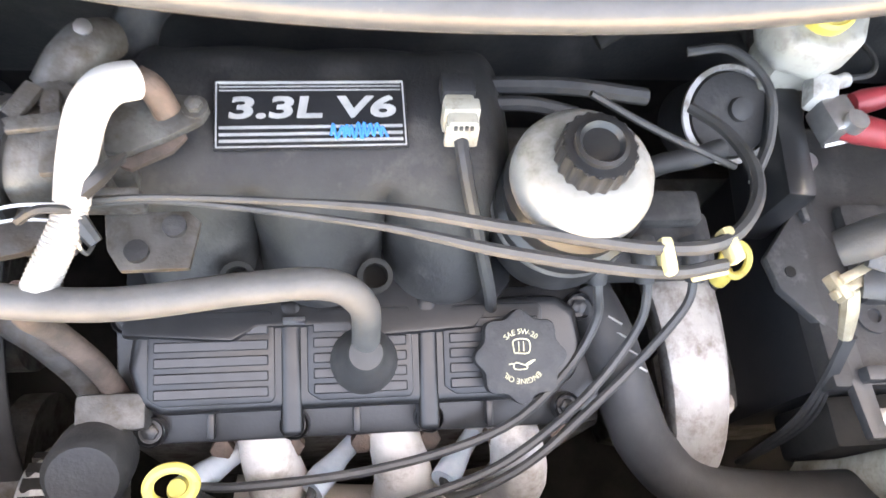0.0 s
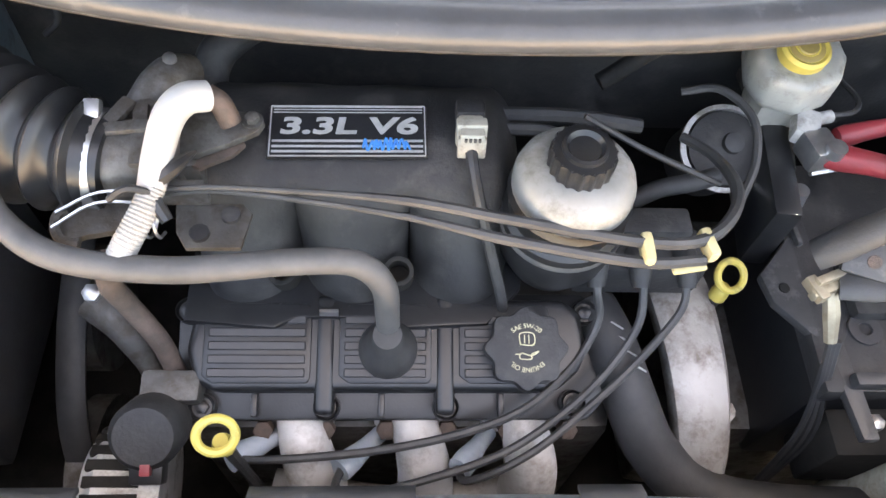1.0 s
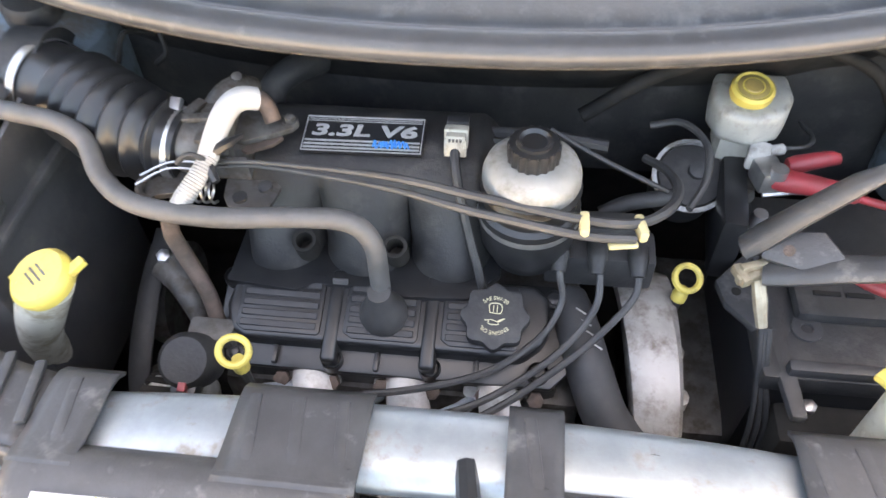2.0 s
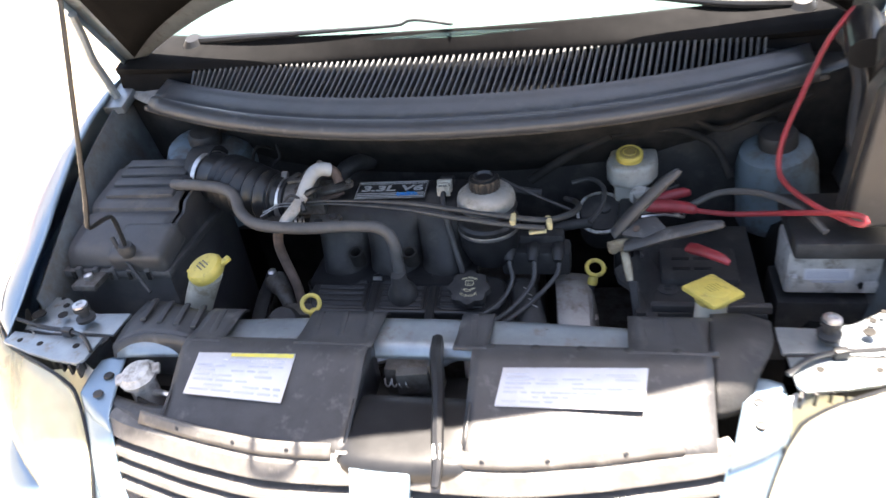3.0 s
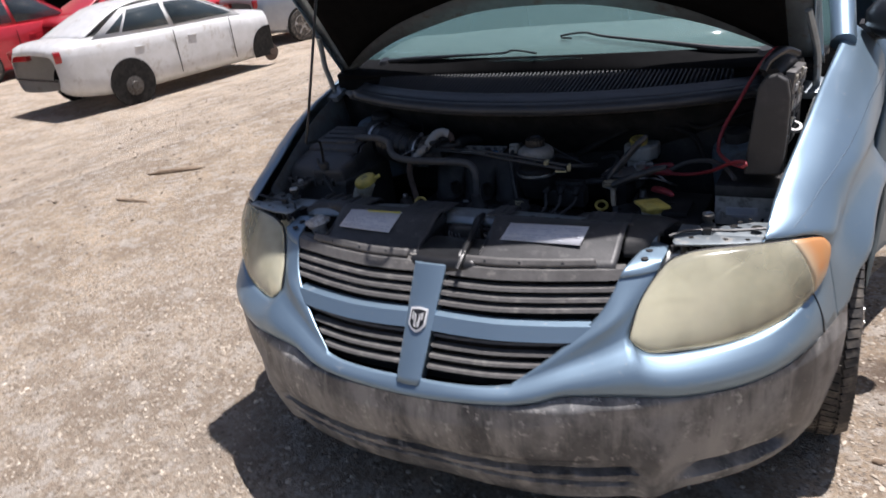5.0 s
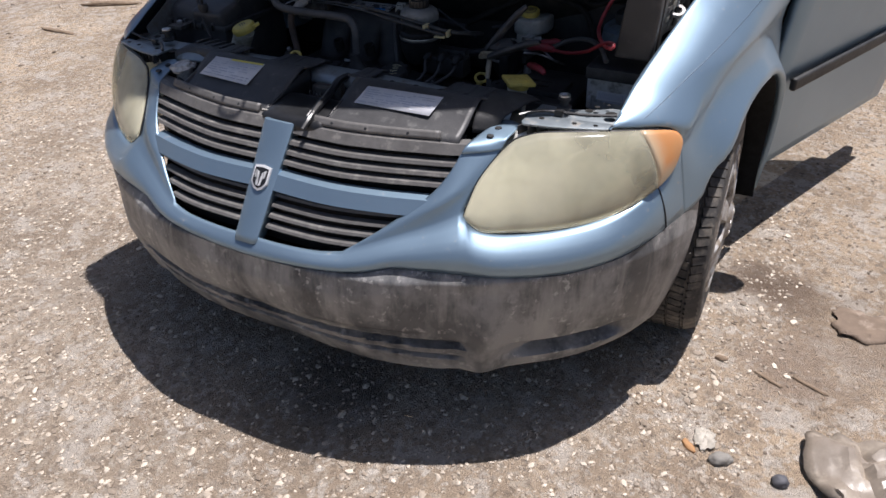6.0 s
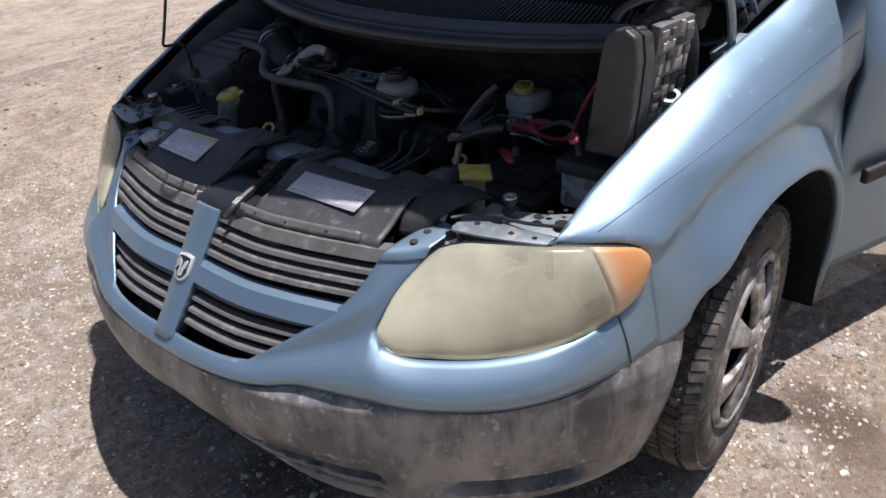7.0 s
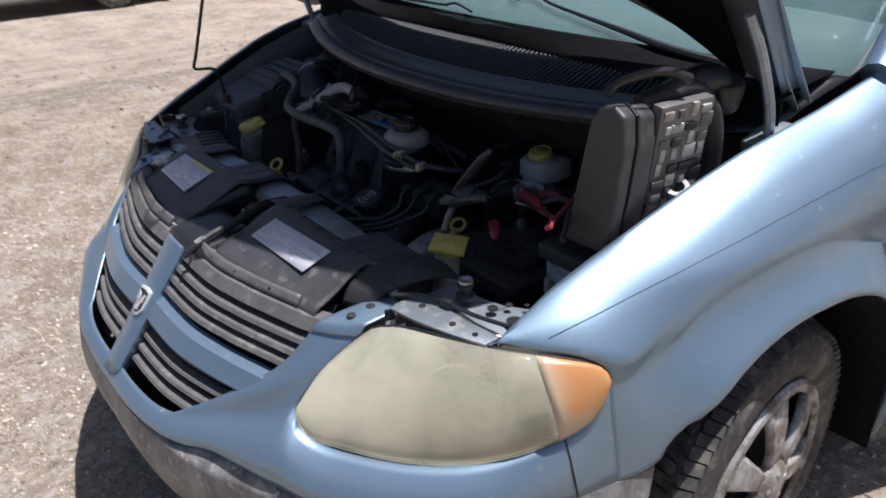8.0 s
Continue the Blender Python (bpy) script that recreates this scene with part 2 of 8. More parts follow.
def lathe(profile, seg=24, m=None, caps=True):
    """A turned body from (radius, height) pairs."""
    rows = [[Vector((r * math.cos(2 * math.pi * k / seg), r * math.sin(2 * math.pi * k / seg), z)) for k in range(seg)] for r, z in profile]
    bm = grid(rows, True)
    if caps:
        bm.verts.ensure_lookup_table()
        bm.faces.new([bm.verts[k] for k in reversed(range(seg))])
        bm.faces.new([bm.verts[(len(profile) - 1) * seg + k] for k in range(seg)])
    bmesh.ops.recalc_face_normals(bm, faces=bm.faces)
    if m is not None:
        bm.transform(m)
    return bm


def prism(poly, h, m=None, bevel=0.0, seg=2):
    """An upright slab over an outline of (x, y) pairs."""
    bm = bmesh.new()
    f = bm.faces.new([bm.verts.new((x, y, 0)) for x, y in poly])
    ext = bmesh.ops.extrude_face_region(bm, geom=[f])
    bmesh.ops.translate(bm, verts=[v for v in ext["geom"] if isinstance(v, bmesh.types.BMVert)], vec=(0, 0, h))
    bmesh.ops.recalc_face_normals(bm, faces=bm.faces)
    if bevel:
        bmesh.ops.bevel(bm, geom=bm.edges[:], offset=bevel, segments=seg, affect="EDGES", profile=0.6)
    if m is not None:
        bm.transform(m)
    return bm


def join(*bms):
    """One mesh from several."""
    out = bms[0]
    for b in bms[1:]:
        me = bpy.data.meshes.new("join")
        b.to_mesh(me)
        out.from_mesh(me)
        bpy.data.meshes.remove(me)
        b.free()
    return out


def mirrored(bm):
    """The same mesh on the other side of the van."""
    c = bm.copy()
    c.transform(Matrix.Diagonal((-1, 1, 1, 1)))
    bmesh.ops.reverse_faces(c, faces=c.faces)
    return c


def axis(p, d, roll=0.0):
    """A pose at p whose z points along d."""
    return Matrix.Translation(p) @ Vector(d).to_track_quat("Z", "Y").to_matrix().to_4x4() @ pose(0, 0, 0, 0, 0, roll)


def thing(name, at, label, category, group="", kind=""):
    e = new(name)
    e.empty_display_size = 0.1
    e.location = at
    e.matrix_world = Matrix.Translation(at)
    return tagged(e, label, category, group, kind)


def part(name, bm, material, parent=None, label="", thick=0.0, angle=40, offset=-1.0):
    me = bpy.data.meshes.new(name)
    bm.to_mesh(me)
    bm.free()
    me.polygons.foreach_set("use_smooth", [True] * len(me.polygons))
    me.set_sharp_from_angle(angle=radians(angle))
    me.materials.append(material)
    ob = new(name, me)
    if parent is not None:
        ob.parent = parent
        ob.matrix_parent_inverse = Matrix.Translation(-Vector(parent.location)) if parent.type == "EMPTY" else Matrix.Identity(4)
    if thick:
        s = ob.modifiers.new("thickness", "SOLIDIFY")
        s.thickness, s.offset = thick, offset
    return tagged(ob, label)


def lettering(text, size, m, depth=0.0006, bend=0.0, bold=0.0):
    """Raised letters as a mesh; bend: the radius of an arc that they follow."""
    cu = bpy.data.curves.new("lettering", "FONT")
    cu.body, cu.size, cu.extrude, cu.align_x, cu.align_y, cu.offset = text, size, depth, "CENTER", "CENTER", bold
    ob = bpy.data.objects.new("lettering", cu)
    scene.collection.objects.link(ob)
    me = bpy.data.meshes.new_from_object(ob.evaluated_get(bpy.context.evaluated_depsgraph_get()))
    bpy.data.objects.remove(ob)
    bpy.data.curves.remove(cu)
    bm = bmesh.new()
    bm.from_mesh(me)
    bpy.data.meshes.remove(me)
    if bend:
        for v in bm.verts:
            a, r = v.co.x / bend, bend + v.co.y
            v.co = Vector((r * math.sin(a), r * math.cos(a), v.co.z))
    bm.transform(m)
    return bm


# ground: one sheet, dropping gently to the lane beyond
def ground_z(x, y):
    t = min(1.0, max(0.0, (-3.3 - x) / 5.5))
    return -0.52 * t * t * (3 - 2 * t) + 0.006 * noise.noise(Vector((x * 1.3, y * 1.3, 0)))


def ground_material():
    m = bpy.data.materials.new("packed_gravel_and_sand")
    m.use_nodes = True
    n, l = m.node_tree.nodes, m.node_tree.links
    b = n["Principled BSDF"]
    b.inputs["Roughness"].default_value = 0.92
    co = n.new("ShaderNodeTexCoord")

    def tex(s, detail=6.0, r=0.62):
        t = n.new("ShaderNodeTexNoise")
        t.inputs["Scale"].default_value, t.inputs["Detail"].default_value, t.inputs["Roughness"].default_value = s, detail, r
        l.new(co.outputs["Object"], t.inputs["Vector"])
        return t.outputs["Fac"]

    def rng(v, a, c, lo=0.0, hi=1.0):
        r = n.new("ShaderNodeMapRange")
        for k, x in zip(("From Min", "From Max", "To Min", "To Max"), (a, c, lo, hi)):
            r.inputs[k].default_value = x
        l.new(v, r.inputs["Value"])
        return r.outputs["Result"]

    def mix(fac, a, c):
        x = n.new("ShaderNodeMix")
        x.data_type = "RGBA"
        l.new(fac, x.inputs["Factor"])
        for sock, v in ((x.inputs[6], a), (x.inputs[7], c)):
            if isinstance(v, tuple):
                sock.default_value = (*v, 1)
            else:
                l.new(v, sock)
        return x.outputs[2]

    sep = n.new("ShaderNodeSeparateXYZ")
    l.new(co.outputs["Object"], sep.inputs[0])
    warp = n.new("ShaderNodeMath")
    warp.operation = "MULTIPLY_ADD"
    warp.inputs[1].default_value, warp.inputs[2].default_value = 1.6, 0.0
    l.new(tex(0.7), warp.inputs[0])
    add = n.new("ShaderNodeMath")
    add.operation = "ADD"
    l.new(sep.outputs["X"], add.inputs[0])
    l.new(warp.outputs[0], add.inputs[1])
    sand = mix(rng(tex(5), 0.35, 0.68), (0.70, 0.545, 0.385), (0.54, 0.40, 0.27))
    grey = mix(rng(tex(9), 0.35, 0.65), (0.66, 0.545, 0.42), (0.46, 0.365, 0.275))
    lane = mix(rng(tex(3), 0.3, 0.7), (0.78, 0.63, 0.465), (0.67, 0.53, 0.385))
    col = mix(rng(add.outputs[0], 0.9, 2.0), grey, sand)
    col = mix(rng(add.outputs[0], -2.0, -0.6), mix(rng(tex(6, 6, 0.65), 0.4, 0.62), (0.72, 0.565, 0.40), (0.53, 0.40, 0.27)), col)
    col = mix(rng(add.outputs[0], -3.9, -3.3), mix(rng(tex(2.2), 0.45, 0.62), (0.44, 0.355, 0.265), (0.30, 0.23, 0.165)), col)
    # the worn edge of the lane runs at a slant
    slant, rag = n.new("ShaderNodeMath"), n.new("ShaderNodeMath")
    slant.operation = rag.operation = "MULTIPLY_ADD"
    slant.inputs[1].default_value = -0.30
    l.new(sep.outputs["Y"], slant.inputs[0])
    l.new(sep.outputs["X"], slant.inputs[2])
    rag.inputs[1].default_value = 0.42
    l.new(tex(2.6, 7, 0.7), rag.inputs[0])
    l.new(slant.outputs[0], rag.inputs[2])
    col = mix(rng(rag.outputs[0], -5.33, -5.27, 0.0, 1), (0.12, 0.085, 0.06), col)
    col = mix(rng(rag.outputs[0], -5.37, -5.335), lane, col)
    # pale chips
    chips = n.new("ShaderNodeTexVoronoi")
    chips.inputs["Scale"].default_value, chips.inputs["Randomness"].default_value = 75, 1
    l.new(co.outputs["Object"], chips.inputs["Vector"])
    lum = n.new("ShaderNodeSeparateColor")
    l.new(chips.outputs["Color"], lum.inputs[0])
    col = mix(rng(lum.outputs[0], 0.66, 0.90, 0, 0.8), col, (0.76, 0.68, 0.57))
    col = mix(rng(lum.outputs[1], 0.78, 0.93, 0, 0.7), col, (0.20, 0.165, 0.13))
    flakes = n.new("ShaderNodeTexVoronoi")
    flakes.inputs["Scale"].default_value = 30
    l.new(co.outputs["Object"], flakes.inputs["Vector"])
    lum3 = n.new("ShaderNodeSeparateColor")
    l.new(flakes.outputs["Color"], lum3.inputs[0])
    worn = n.new("ShaderNodeMath")
    worn.operation = "MULTIPLY"
    l.new(rng(lum3.outputs[0], 0.78, 0.90, 0, 0.55), worn.inputs[0])
    l.new(rng(flakes.outputs["Distance"], 0.50, 0.25), worn.inputs[1])
    col = mix(worn.outputs[0], col, (0.74, 0.67, 0.57))
    fine = n.new("ShaderNodeTexVoronoi")
    fine.inputs["Scale"].default_value = 330
    l.new(co.outputs["Object"], fine.inputs["Vector"])
    lum2 = n.new("ShaderNodeSeparateColor")
    l.new(fine.outputs["Color"], lum2.inputs[0])
    col = mix(rng(lum2.outputs[2], 0.0, 1.0, 0, 0.35), col, (0.23, 0.185, 0.145))
    blot = mix(rng(tex(1.6, 8, 0.72), 0.40, 0.58, 0, 0.62), col, (0.27, 0.205, 0.145))
    crust = mix(rng(tex(7, 7, 0.7), 0.52, 0.60, 0, 0.7), blot, (0.60, 0.545, 0.48))
    col = mix(rng(tex(24, 5, 0.65), 0.56, 0.64, 0, 0.75), crust, (0.68, 0.62, 0.55))
    col = mix(rng(tex(31, 5, 0.65), 0.57, 0.64, 0, 0.55), col, (0.22, 0.17, 0.125))
    col = mix(rng(tex(95, 4, 0.7), 0.56, 0.66, 0, 0.35), col, (0.20, 0.155, 0.11))
    # oil and damp stains beside the wheel; last, painted shade under the bumper
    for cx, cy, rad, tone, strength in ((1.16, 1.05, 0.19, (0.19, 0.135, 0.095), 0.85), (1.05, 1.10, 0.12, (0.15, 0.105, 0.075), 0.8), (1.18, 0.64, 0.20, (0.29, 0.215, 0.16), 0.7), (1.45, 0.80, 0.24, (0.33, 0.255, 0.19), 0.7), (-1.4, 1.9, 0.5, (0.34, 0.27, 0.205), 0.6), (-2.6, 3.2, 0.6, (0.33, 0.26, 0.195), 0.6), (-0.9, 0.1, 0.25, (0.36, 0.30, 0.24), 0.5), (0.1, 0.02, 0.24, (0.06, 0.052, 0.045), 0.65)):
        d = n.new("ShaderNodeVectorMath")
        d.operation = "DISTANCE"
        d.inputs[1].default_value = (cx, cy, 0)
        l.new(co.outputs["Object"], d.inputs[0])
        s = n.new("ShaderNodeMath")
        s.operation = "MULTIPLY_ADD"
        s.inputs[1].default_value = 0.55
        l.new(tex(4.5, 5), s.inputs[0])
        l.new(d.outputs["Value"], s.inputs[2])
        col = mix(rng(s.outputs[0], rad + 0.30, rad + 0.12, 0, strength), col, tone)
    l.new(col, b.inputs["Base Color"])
    h = n.new("ShaderNodeMath")
    h.operation = "ADD"
    l.new(tex(60), h.inputs[0])
    l.new(fine.outputs["Distance"], h.inputs[1])
    bp = n.new("ShaderNodeBump")
    bp.inputs["Strength"].default_value, bp.inputs["Distance"].default_value = 0.9, 0.010
    l.new(h.outputs[0], bp.inputs["Height"])
    l.new(bp.outputs["Normal"], b.inputs["Normal"])
    return m


GROUND = ground_material()
xs = [-900, -300, -100, -50, -30, -20, -15, *np.arange(-12, 4.01, 0.12), 6, 10, 20, 50, 150, 900]
ys = [-900, -200, -60, -20, -8, -4, *np.arange(-2.4, 6.01, 0.12), 7, 8, 9, 10, 12, 15, 20, 30, 60, 150, 400, 900]
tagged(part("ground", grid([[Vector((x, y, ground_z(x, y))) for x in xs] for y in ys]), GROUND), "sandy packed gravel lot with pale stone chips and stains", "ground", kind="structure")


def stones(name, count, area, small, big, material, label, seed):
    """Loose chips in one mesh."""
    rng = np.random.default_rng(seed)
    base = bmesh.new()
    bmesh.ops.create_icosphere(base, subdivisions=1, radius=1)
    v0 = np.array([tuple(v.co) for v in base.verts])
    f0 = np.array([[v.index for v in f.verts] for f in base.faces])
    base.free()
    x0, x1, y0, y1 = area
    verts, faces = [], []
    for i in range(count):
        x, y = rng.uniform(x0, x1), rng.uniform(y0, y1)
        s = small + (big - small) * rng.random() ** 4
        v = v0 * (1 + rng.normal(0, 0.22, (len(v0), 1))) * (s * rng.uniform(0.7, 1.4), s * rng.uniform(0.6, 1.1), s * rng.uniform(0.35, 0.7))
        a = rng.uniform(0, 2 * math.pi)
        ca, sa = math.cos(a), math.sin(a)
        v = np.c_[v[:, 0] * ca - v[:, 1] * sa + x, v[:, 0] * sa + v[:, 1] * ca + y, v[:, 2] + ground_z(x, y) + 0.12 * s]
        faces.append(f0 + len(verts) * len(v0))
        verts.append(v)
    me = bpy.data.meshes.new(name)
    me.from_pydata(np.concatenate(verts).tolist(), [], np.concatenate(faces).tolist())
    me.materials.append(material)
    return tagged(new(name, me), label, "gravel", kind="stuff")


def island_mat(name, lo, hi):
    m = bpy.data.materials.new(name)
    m.use_nodes = True
    n, l = m.node_tree.nodes, m.node_tree.links
    g = n.new("ShaderNodeNewGeometry")
    r = n.new("ShaderNodeValToRGB")
    r.color_ramp.elements[0].color, r.color_ramp.elements[1].color = (*lo, 1), (*hi, 1)
    l.new(g.outputs["Random Per Island"], r.inputs[0])
    l.new(r.outputs[0], n["Principled BSDF"].inputs["Base Color"])
    n["Principled BSDF"].inputs["Roughness"].default_value = 0.9
    return m


CHIPS = island_mat("pale_stone_chips", (0.20, 0.16, 0.12), (0.62, 0.54, 0.44))
CRUMBS = island_mat("brown_soil_crumbs", (0.12, 0.09, 0.065), (0.36, 0.30, 0.24))
stones("gravel", 44000, (-2.6, 1.15, -1.0, 1.6), 0.0011, 0.0075, CHIPS, "scattered pale grey and white stone chips on packed ground", 3)
stones("gravel", 14000, (0.8, 2.6, -0.8, 3.4), 0.001, 0.007, CRUMBS, "scattered brown soil crumbs and grit on sandy ground", 4)
stones("gravel", 7500, (-2.6, 1.2, -1.0, 1.6), 0.0035, 0.0115, CHIPS, "larger pale stone chips bedded in packed ground", 6)
stones("gravel", 2500, (-7.5, -2.8, 0.0, 7.5), 0.003, 0.018, CRUMBS, "scattered stones and crumbs along the lane edge", 5)

# the van's front: a plan curve swept up with a lean
PLAN = crom([(0, -0.09, 0), (0.1, -0.09, 0), (0.2, -0.083, 0), (0.3, -0.062, 0), (0.4, -0.03, 0), (0.5, 0.008, 0), (0.6, 0.067, 0), (0.7, 0.14, 0), (0.78, 0.22, 0), (0.84, 0.31, 0), (0.88, 0.40, 0), (0.905, 0.48, 0), (0.915, 0.55, 0)], 240)
RUN = np.concatenate([[0], np.cumsum([(PLAN[i + 1] - PLAN[i]).length for i in range(239)])])
PX, PY = np.array([p.x for p in PLAN]), np.array([p.y for p in PLAN])


def S(s, z, off=0.0):
    """The front's skin at the way s round from the middle and the height z; off: metres proud of it."""
    a = abs(s)
    x, y = np.interp(a, RUN, PX), np.interp(a, RUN, PY)
    tx, ty = np.interp(a + 0.01, RUN, PX) - np.interp(a - 0.01, RUN, PX), np.interp(a + 0.01, RUN, PY) - np.interp(a - 0.01, RUN, PY)
    if a < 0.01:
        tx, ty = 1.0, 0.0
    k = math.hypot(tx, ty)
    nx, ny = ty / k, -tx / k
    if z >= 0.5:
        d = (z - 0.5) * np.interp(a, [0, 0.3, 0.5, 0.64, 0.88, 1.09, 1.2], [0.80, 0.75, 0.68, 0.64, 0.37, 0.18, 0.12])
    else:
        d = float(np.interp(a, [0, 0.2, 0.4, 0.8, 1.1], [0.125, 0.11, 0.075, 0.07, 0.06])) * (max(0.0, 0.44 - z) / 0.28) ** 1.6 + 0.02 * (0.5 - z)
    x, y = x - nx * (d - off), y - ny * (d - off)
    return Vector((math.copysign(x, s) if s else 0.0, y, z))


def s_of(x, z):
    """The way round at which the skin has the given x at height z."""
    lo, hi = 0.0, 1.2
    for _ in range(30):
        mid = (lo + hi) / 2
        lo, hi = (mid, hi) if S(mid, z).x < x else (lo, mid)
    return lo


def skin(lower, upper, nu=30, nv=8, off=0.0, swell=None):
    """A patch of the skin between two lines of (s, z); swell(i, s, v): metres proud of it on the way from line to line."""
    a, b = crom([(s, z, 0) for s, z in lower], nu), crom([(s, z, 0) for s, z in upper], nu)
    rows = []
    for i, (p, q) in enumerate(zip(a, b)):
        pts = [p.lerp(q, j / (nv - 1)) for j in range(nv)]
        rows.append([S(r.x, r.y, off + (swell(i / (nu - 1), r.x, j / (nv - 1)) if swell else 0.0)) for j, r in enumerate(pts)])
    return grid(rows)


def roll(k, s, v):
    """The rounded ledge under grille and headlights."""
    return float(np.interp(s, [0, 0.25, 0.5, 0.85, 1.0, 1.09], [0.006, 0.014, 0.028, 0.026, 0.012, 0.0])) * max(0.0, math.sin(math.pi * v ** 0.95))


van = thing("minivan", (0, 2.0, 0), "light blue minivan with open hood, faded headlights and black lower bumper", "car")

edge = [(0, 0.497), (0.2, 0.505), (0.29, 0.508), (0.38, 0.525), (0.5, 0.522), (0.63, 0.508), (0.76, 0.505), (0.90, 0.515), (1.02, 0.536), (1.08, 0.550), (1.18, 0.556)]
g_top, g_mid, g_low = (s_of(0.455, 0.752), 0.752), (s_of(0.405, 0.66), 0.66), (s_of(0.25, 0.545), 0.545)
h_tl, h_bl = (s_of(0.535, 0.762), 0.762), (s_of(0.484, 0.627), 0.627)
h_low = [h_bl, (s_of(0.502, 0.607), 0.607), (0.62, 0.592), (0.76, 0.596), (0.90, 0.613), (1.0, 0.640), (1.05, 0.662), (1.068, 0.680)]
zi = lambda s: float(np.interp(s, [p[0] for p in edge], [p[1] for p in edge]))
under = skin([(s, zi(s)) for s in (0, 0.1, 0.2, g_low[0])], [(0, 0.534), (0.1, 0.535), (0.2, 0.539), g_low], 16, 8, 0, roll)
cheek = skin([(g_low[0] + (h_bl[0] - g_low[0]) * k, zi(g_low[0] + (h_bl[0] - g_low[0]) * k)) for k in np.linspace(0, 1, 6)], [(g_low[0] + (h_bl[0] - g_low[0]) * k, g_low[1] + (h_bl[1] - g_low[1]) * k) for k in np.linspace(0, 1, 6)], 16, 8, 0, roll)
# the pillar between grille and headlight rises from the cheek to the bracket
inner = [g_low, (s_of(0.335, 0.602), 0.602), g_mid, (s_of(0.437, 0.71), 0.71), (s_of(0.446, 0.735), 0.735), (s_of(0.450, 0.745), 0.745)]
outer = [h_bl, (s_of(0.482, 0.64), 0.64), (s_of(0.497, 0.69), 0.69), (s_of(0.517, 0.73), 0.73), (s_of(0.522, 0.742), 0.742), (s_of(0.525, 0.75), 0.75)]
pillar = skin(inner, outer, 24, 16, 0, lambda k, s, v: 0.014 * min(1, 2.5 * k) * min(1, 2.0 * (1 - k)) * max(0.0, math.sin(math.pi * v ** 0.8)))
jaw = skin([(h_bl[0] + (1.105 - h_bl[0]) * k, zi(h_bl[0] + (1.105 - h_bl[0]) * k)) for k in np.linspace(0, 1, 8)], h_low + [(1.092, 0.728)], 40, 8, 0, roll)
half = join(under, cheek, pillar, jaw)
fascia = join(half.copy(), mirrored(half))
half.free()
bmesh.ops.remove_doubles(fascia, verts=fascia.verts, dist=0.0015)
bmesh.ops.recalc_face_normals(fascia, faces=fascia.faces)
part("front_fascia", fascia, PAINT, van, "light blue painted front fascia with stone chips", 0.004, 60)

# black lower bumper with a long intake slot and corner recesses
def bumper_half():
    rows = []
    for s in np.linspace(0, 1.175, 66):
        zt, zb = zi(s) - 0.002, float(np.interp(s, [0, 0.3, 0.5, 0.62, 0.8, 0.95, 1.13], [0.160, 0.190, 0.208, 0.208, 0.212, 0.222, 0.235]))
        col = [S(s, zt + 0.004, -0.014)]
        for v in np.linspace(0, 1, 54):
            z = zt + (zb - zt) * v
            off = 0.0
            if s < 0.56:
                fade = max(0.0, min(1, (0.54 - s) / 0.03))
                for lo, hi, deep in ((0.296, 0.326, 0.040), (0.252, 0.272, 0.022)):
                    off -= deep * max(0.0, min(1, (z - lo) / 0.007)) * max(0.0, min(1, (hi - z) / 0.007)) * fade
                off += 0.010 * max(0.0, min(1, (z - 0.34) / 0.02)) * max(0.0, min(1, (zt - z) / 0.05)) * max(0.0, min(1, (0.45 - s) / 0.05))
            if 0.62 < s < 0.98:
                off -= 0.045 * max(0.0, min(1, (z - 0.245) / 0.015)) * max(0.0, min(1, (0.30 + 0.01 - z) / 0.012)) * max(0.0, min(1, (s - 0.62) / 0.10)) * max(0.0, min(1, (0.98 - s) / 0.06))
            off += 0.022 * math.exp(-((s - 0.575) / 0.045) ** 2) * min(1, max(0, (0.47 - z) / 0.12)) + 0.0035 * math.sin(s * 31) * math.exp(-((s - 0.52) / 0.12) ** 2) * min(1, max(0, (0.49 - z) / 0.08))
            col.append(S(s - 0.075 * v * max(0.0, (s - 1.0) / 0.175), z, off))
        last = S(s - 0.075 * max(0.0, (s - 1.0) / 0.175), zb, -0.05)
        col.append(Vector((last.x, last.y, zb - 0.004)))
        rows.append(col)
    return grid(rows)


half = bumper_half()
low = join(half.copy(), mirrored(half))
half.free()
bmesh.ops.remove_doubles(low, verts=low.verts, dist=0.0015)
bmesh.ops.recalc_face_normals(low, faces=low.faces)
part("lower_bumper", low, BUMPER, van, "scuffed faded black plastic bumper with mud", 0.004, 50)


# grille
def strip(zs, s0, s1, hh, hd, off, n=20):
    """A bar along the skin from s0 to s1 at heights zs(s), hh half high and hd half deep."""
    rows = []
    for s in np.linspace(s0, s1, n):
        z = zs(s)
        rows.append([S(s, z - hh, off - hd), S(s, z - hh * 0.8, off + hd), S(s, z + hh * 0.8, off + hd), S(s, z + hh, off - hd)])
    bm = grid(rows, True)
    bm.verts.ensure_lookup_table()
    for r in (0, n - 1):
        bm.faces.new([bm.verts[r * 4 + k] for k in range(4)])
    bmesh.ops.recalc_face_normals(bm, faces=bm.faces)
    return bm


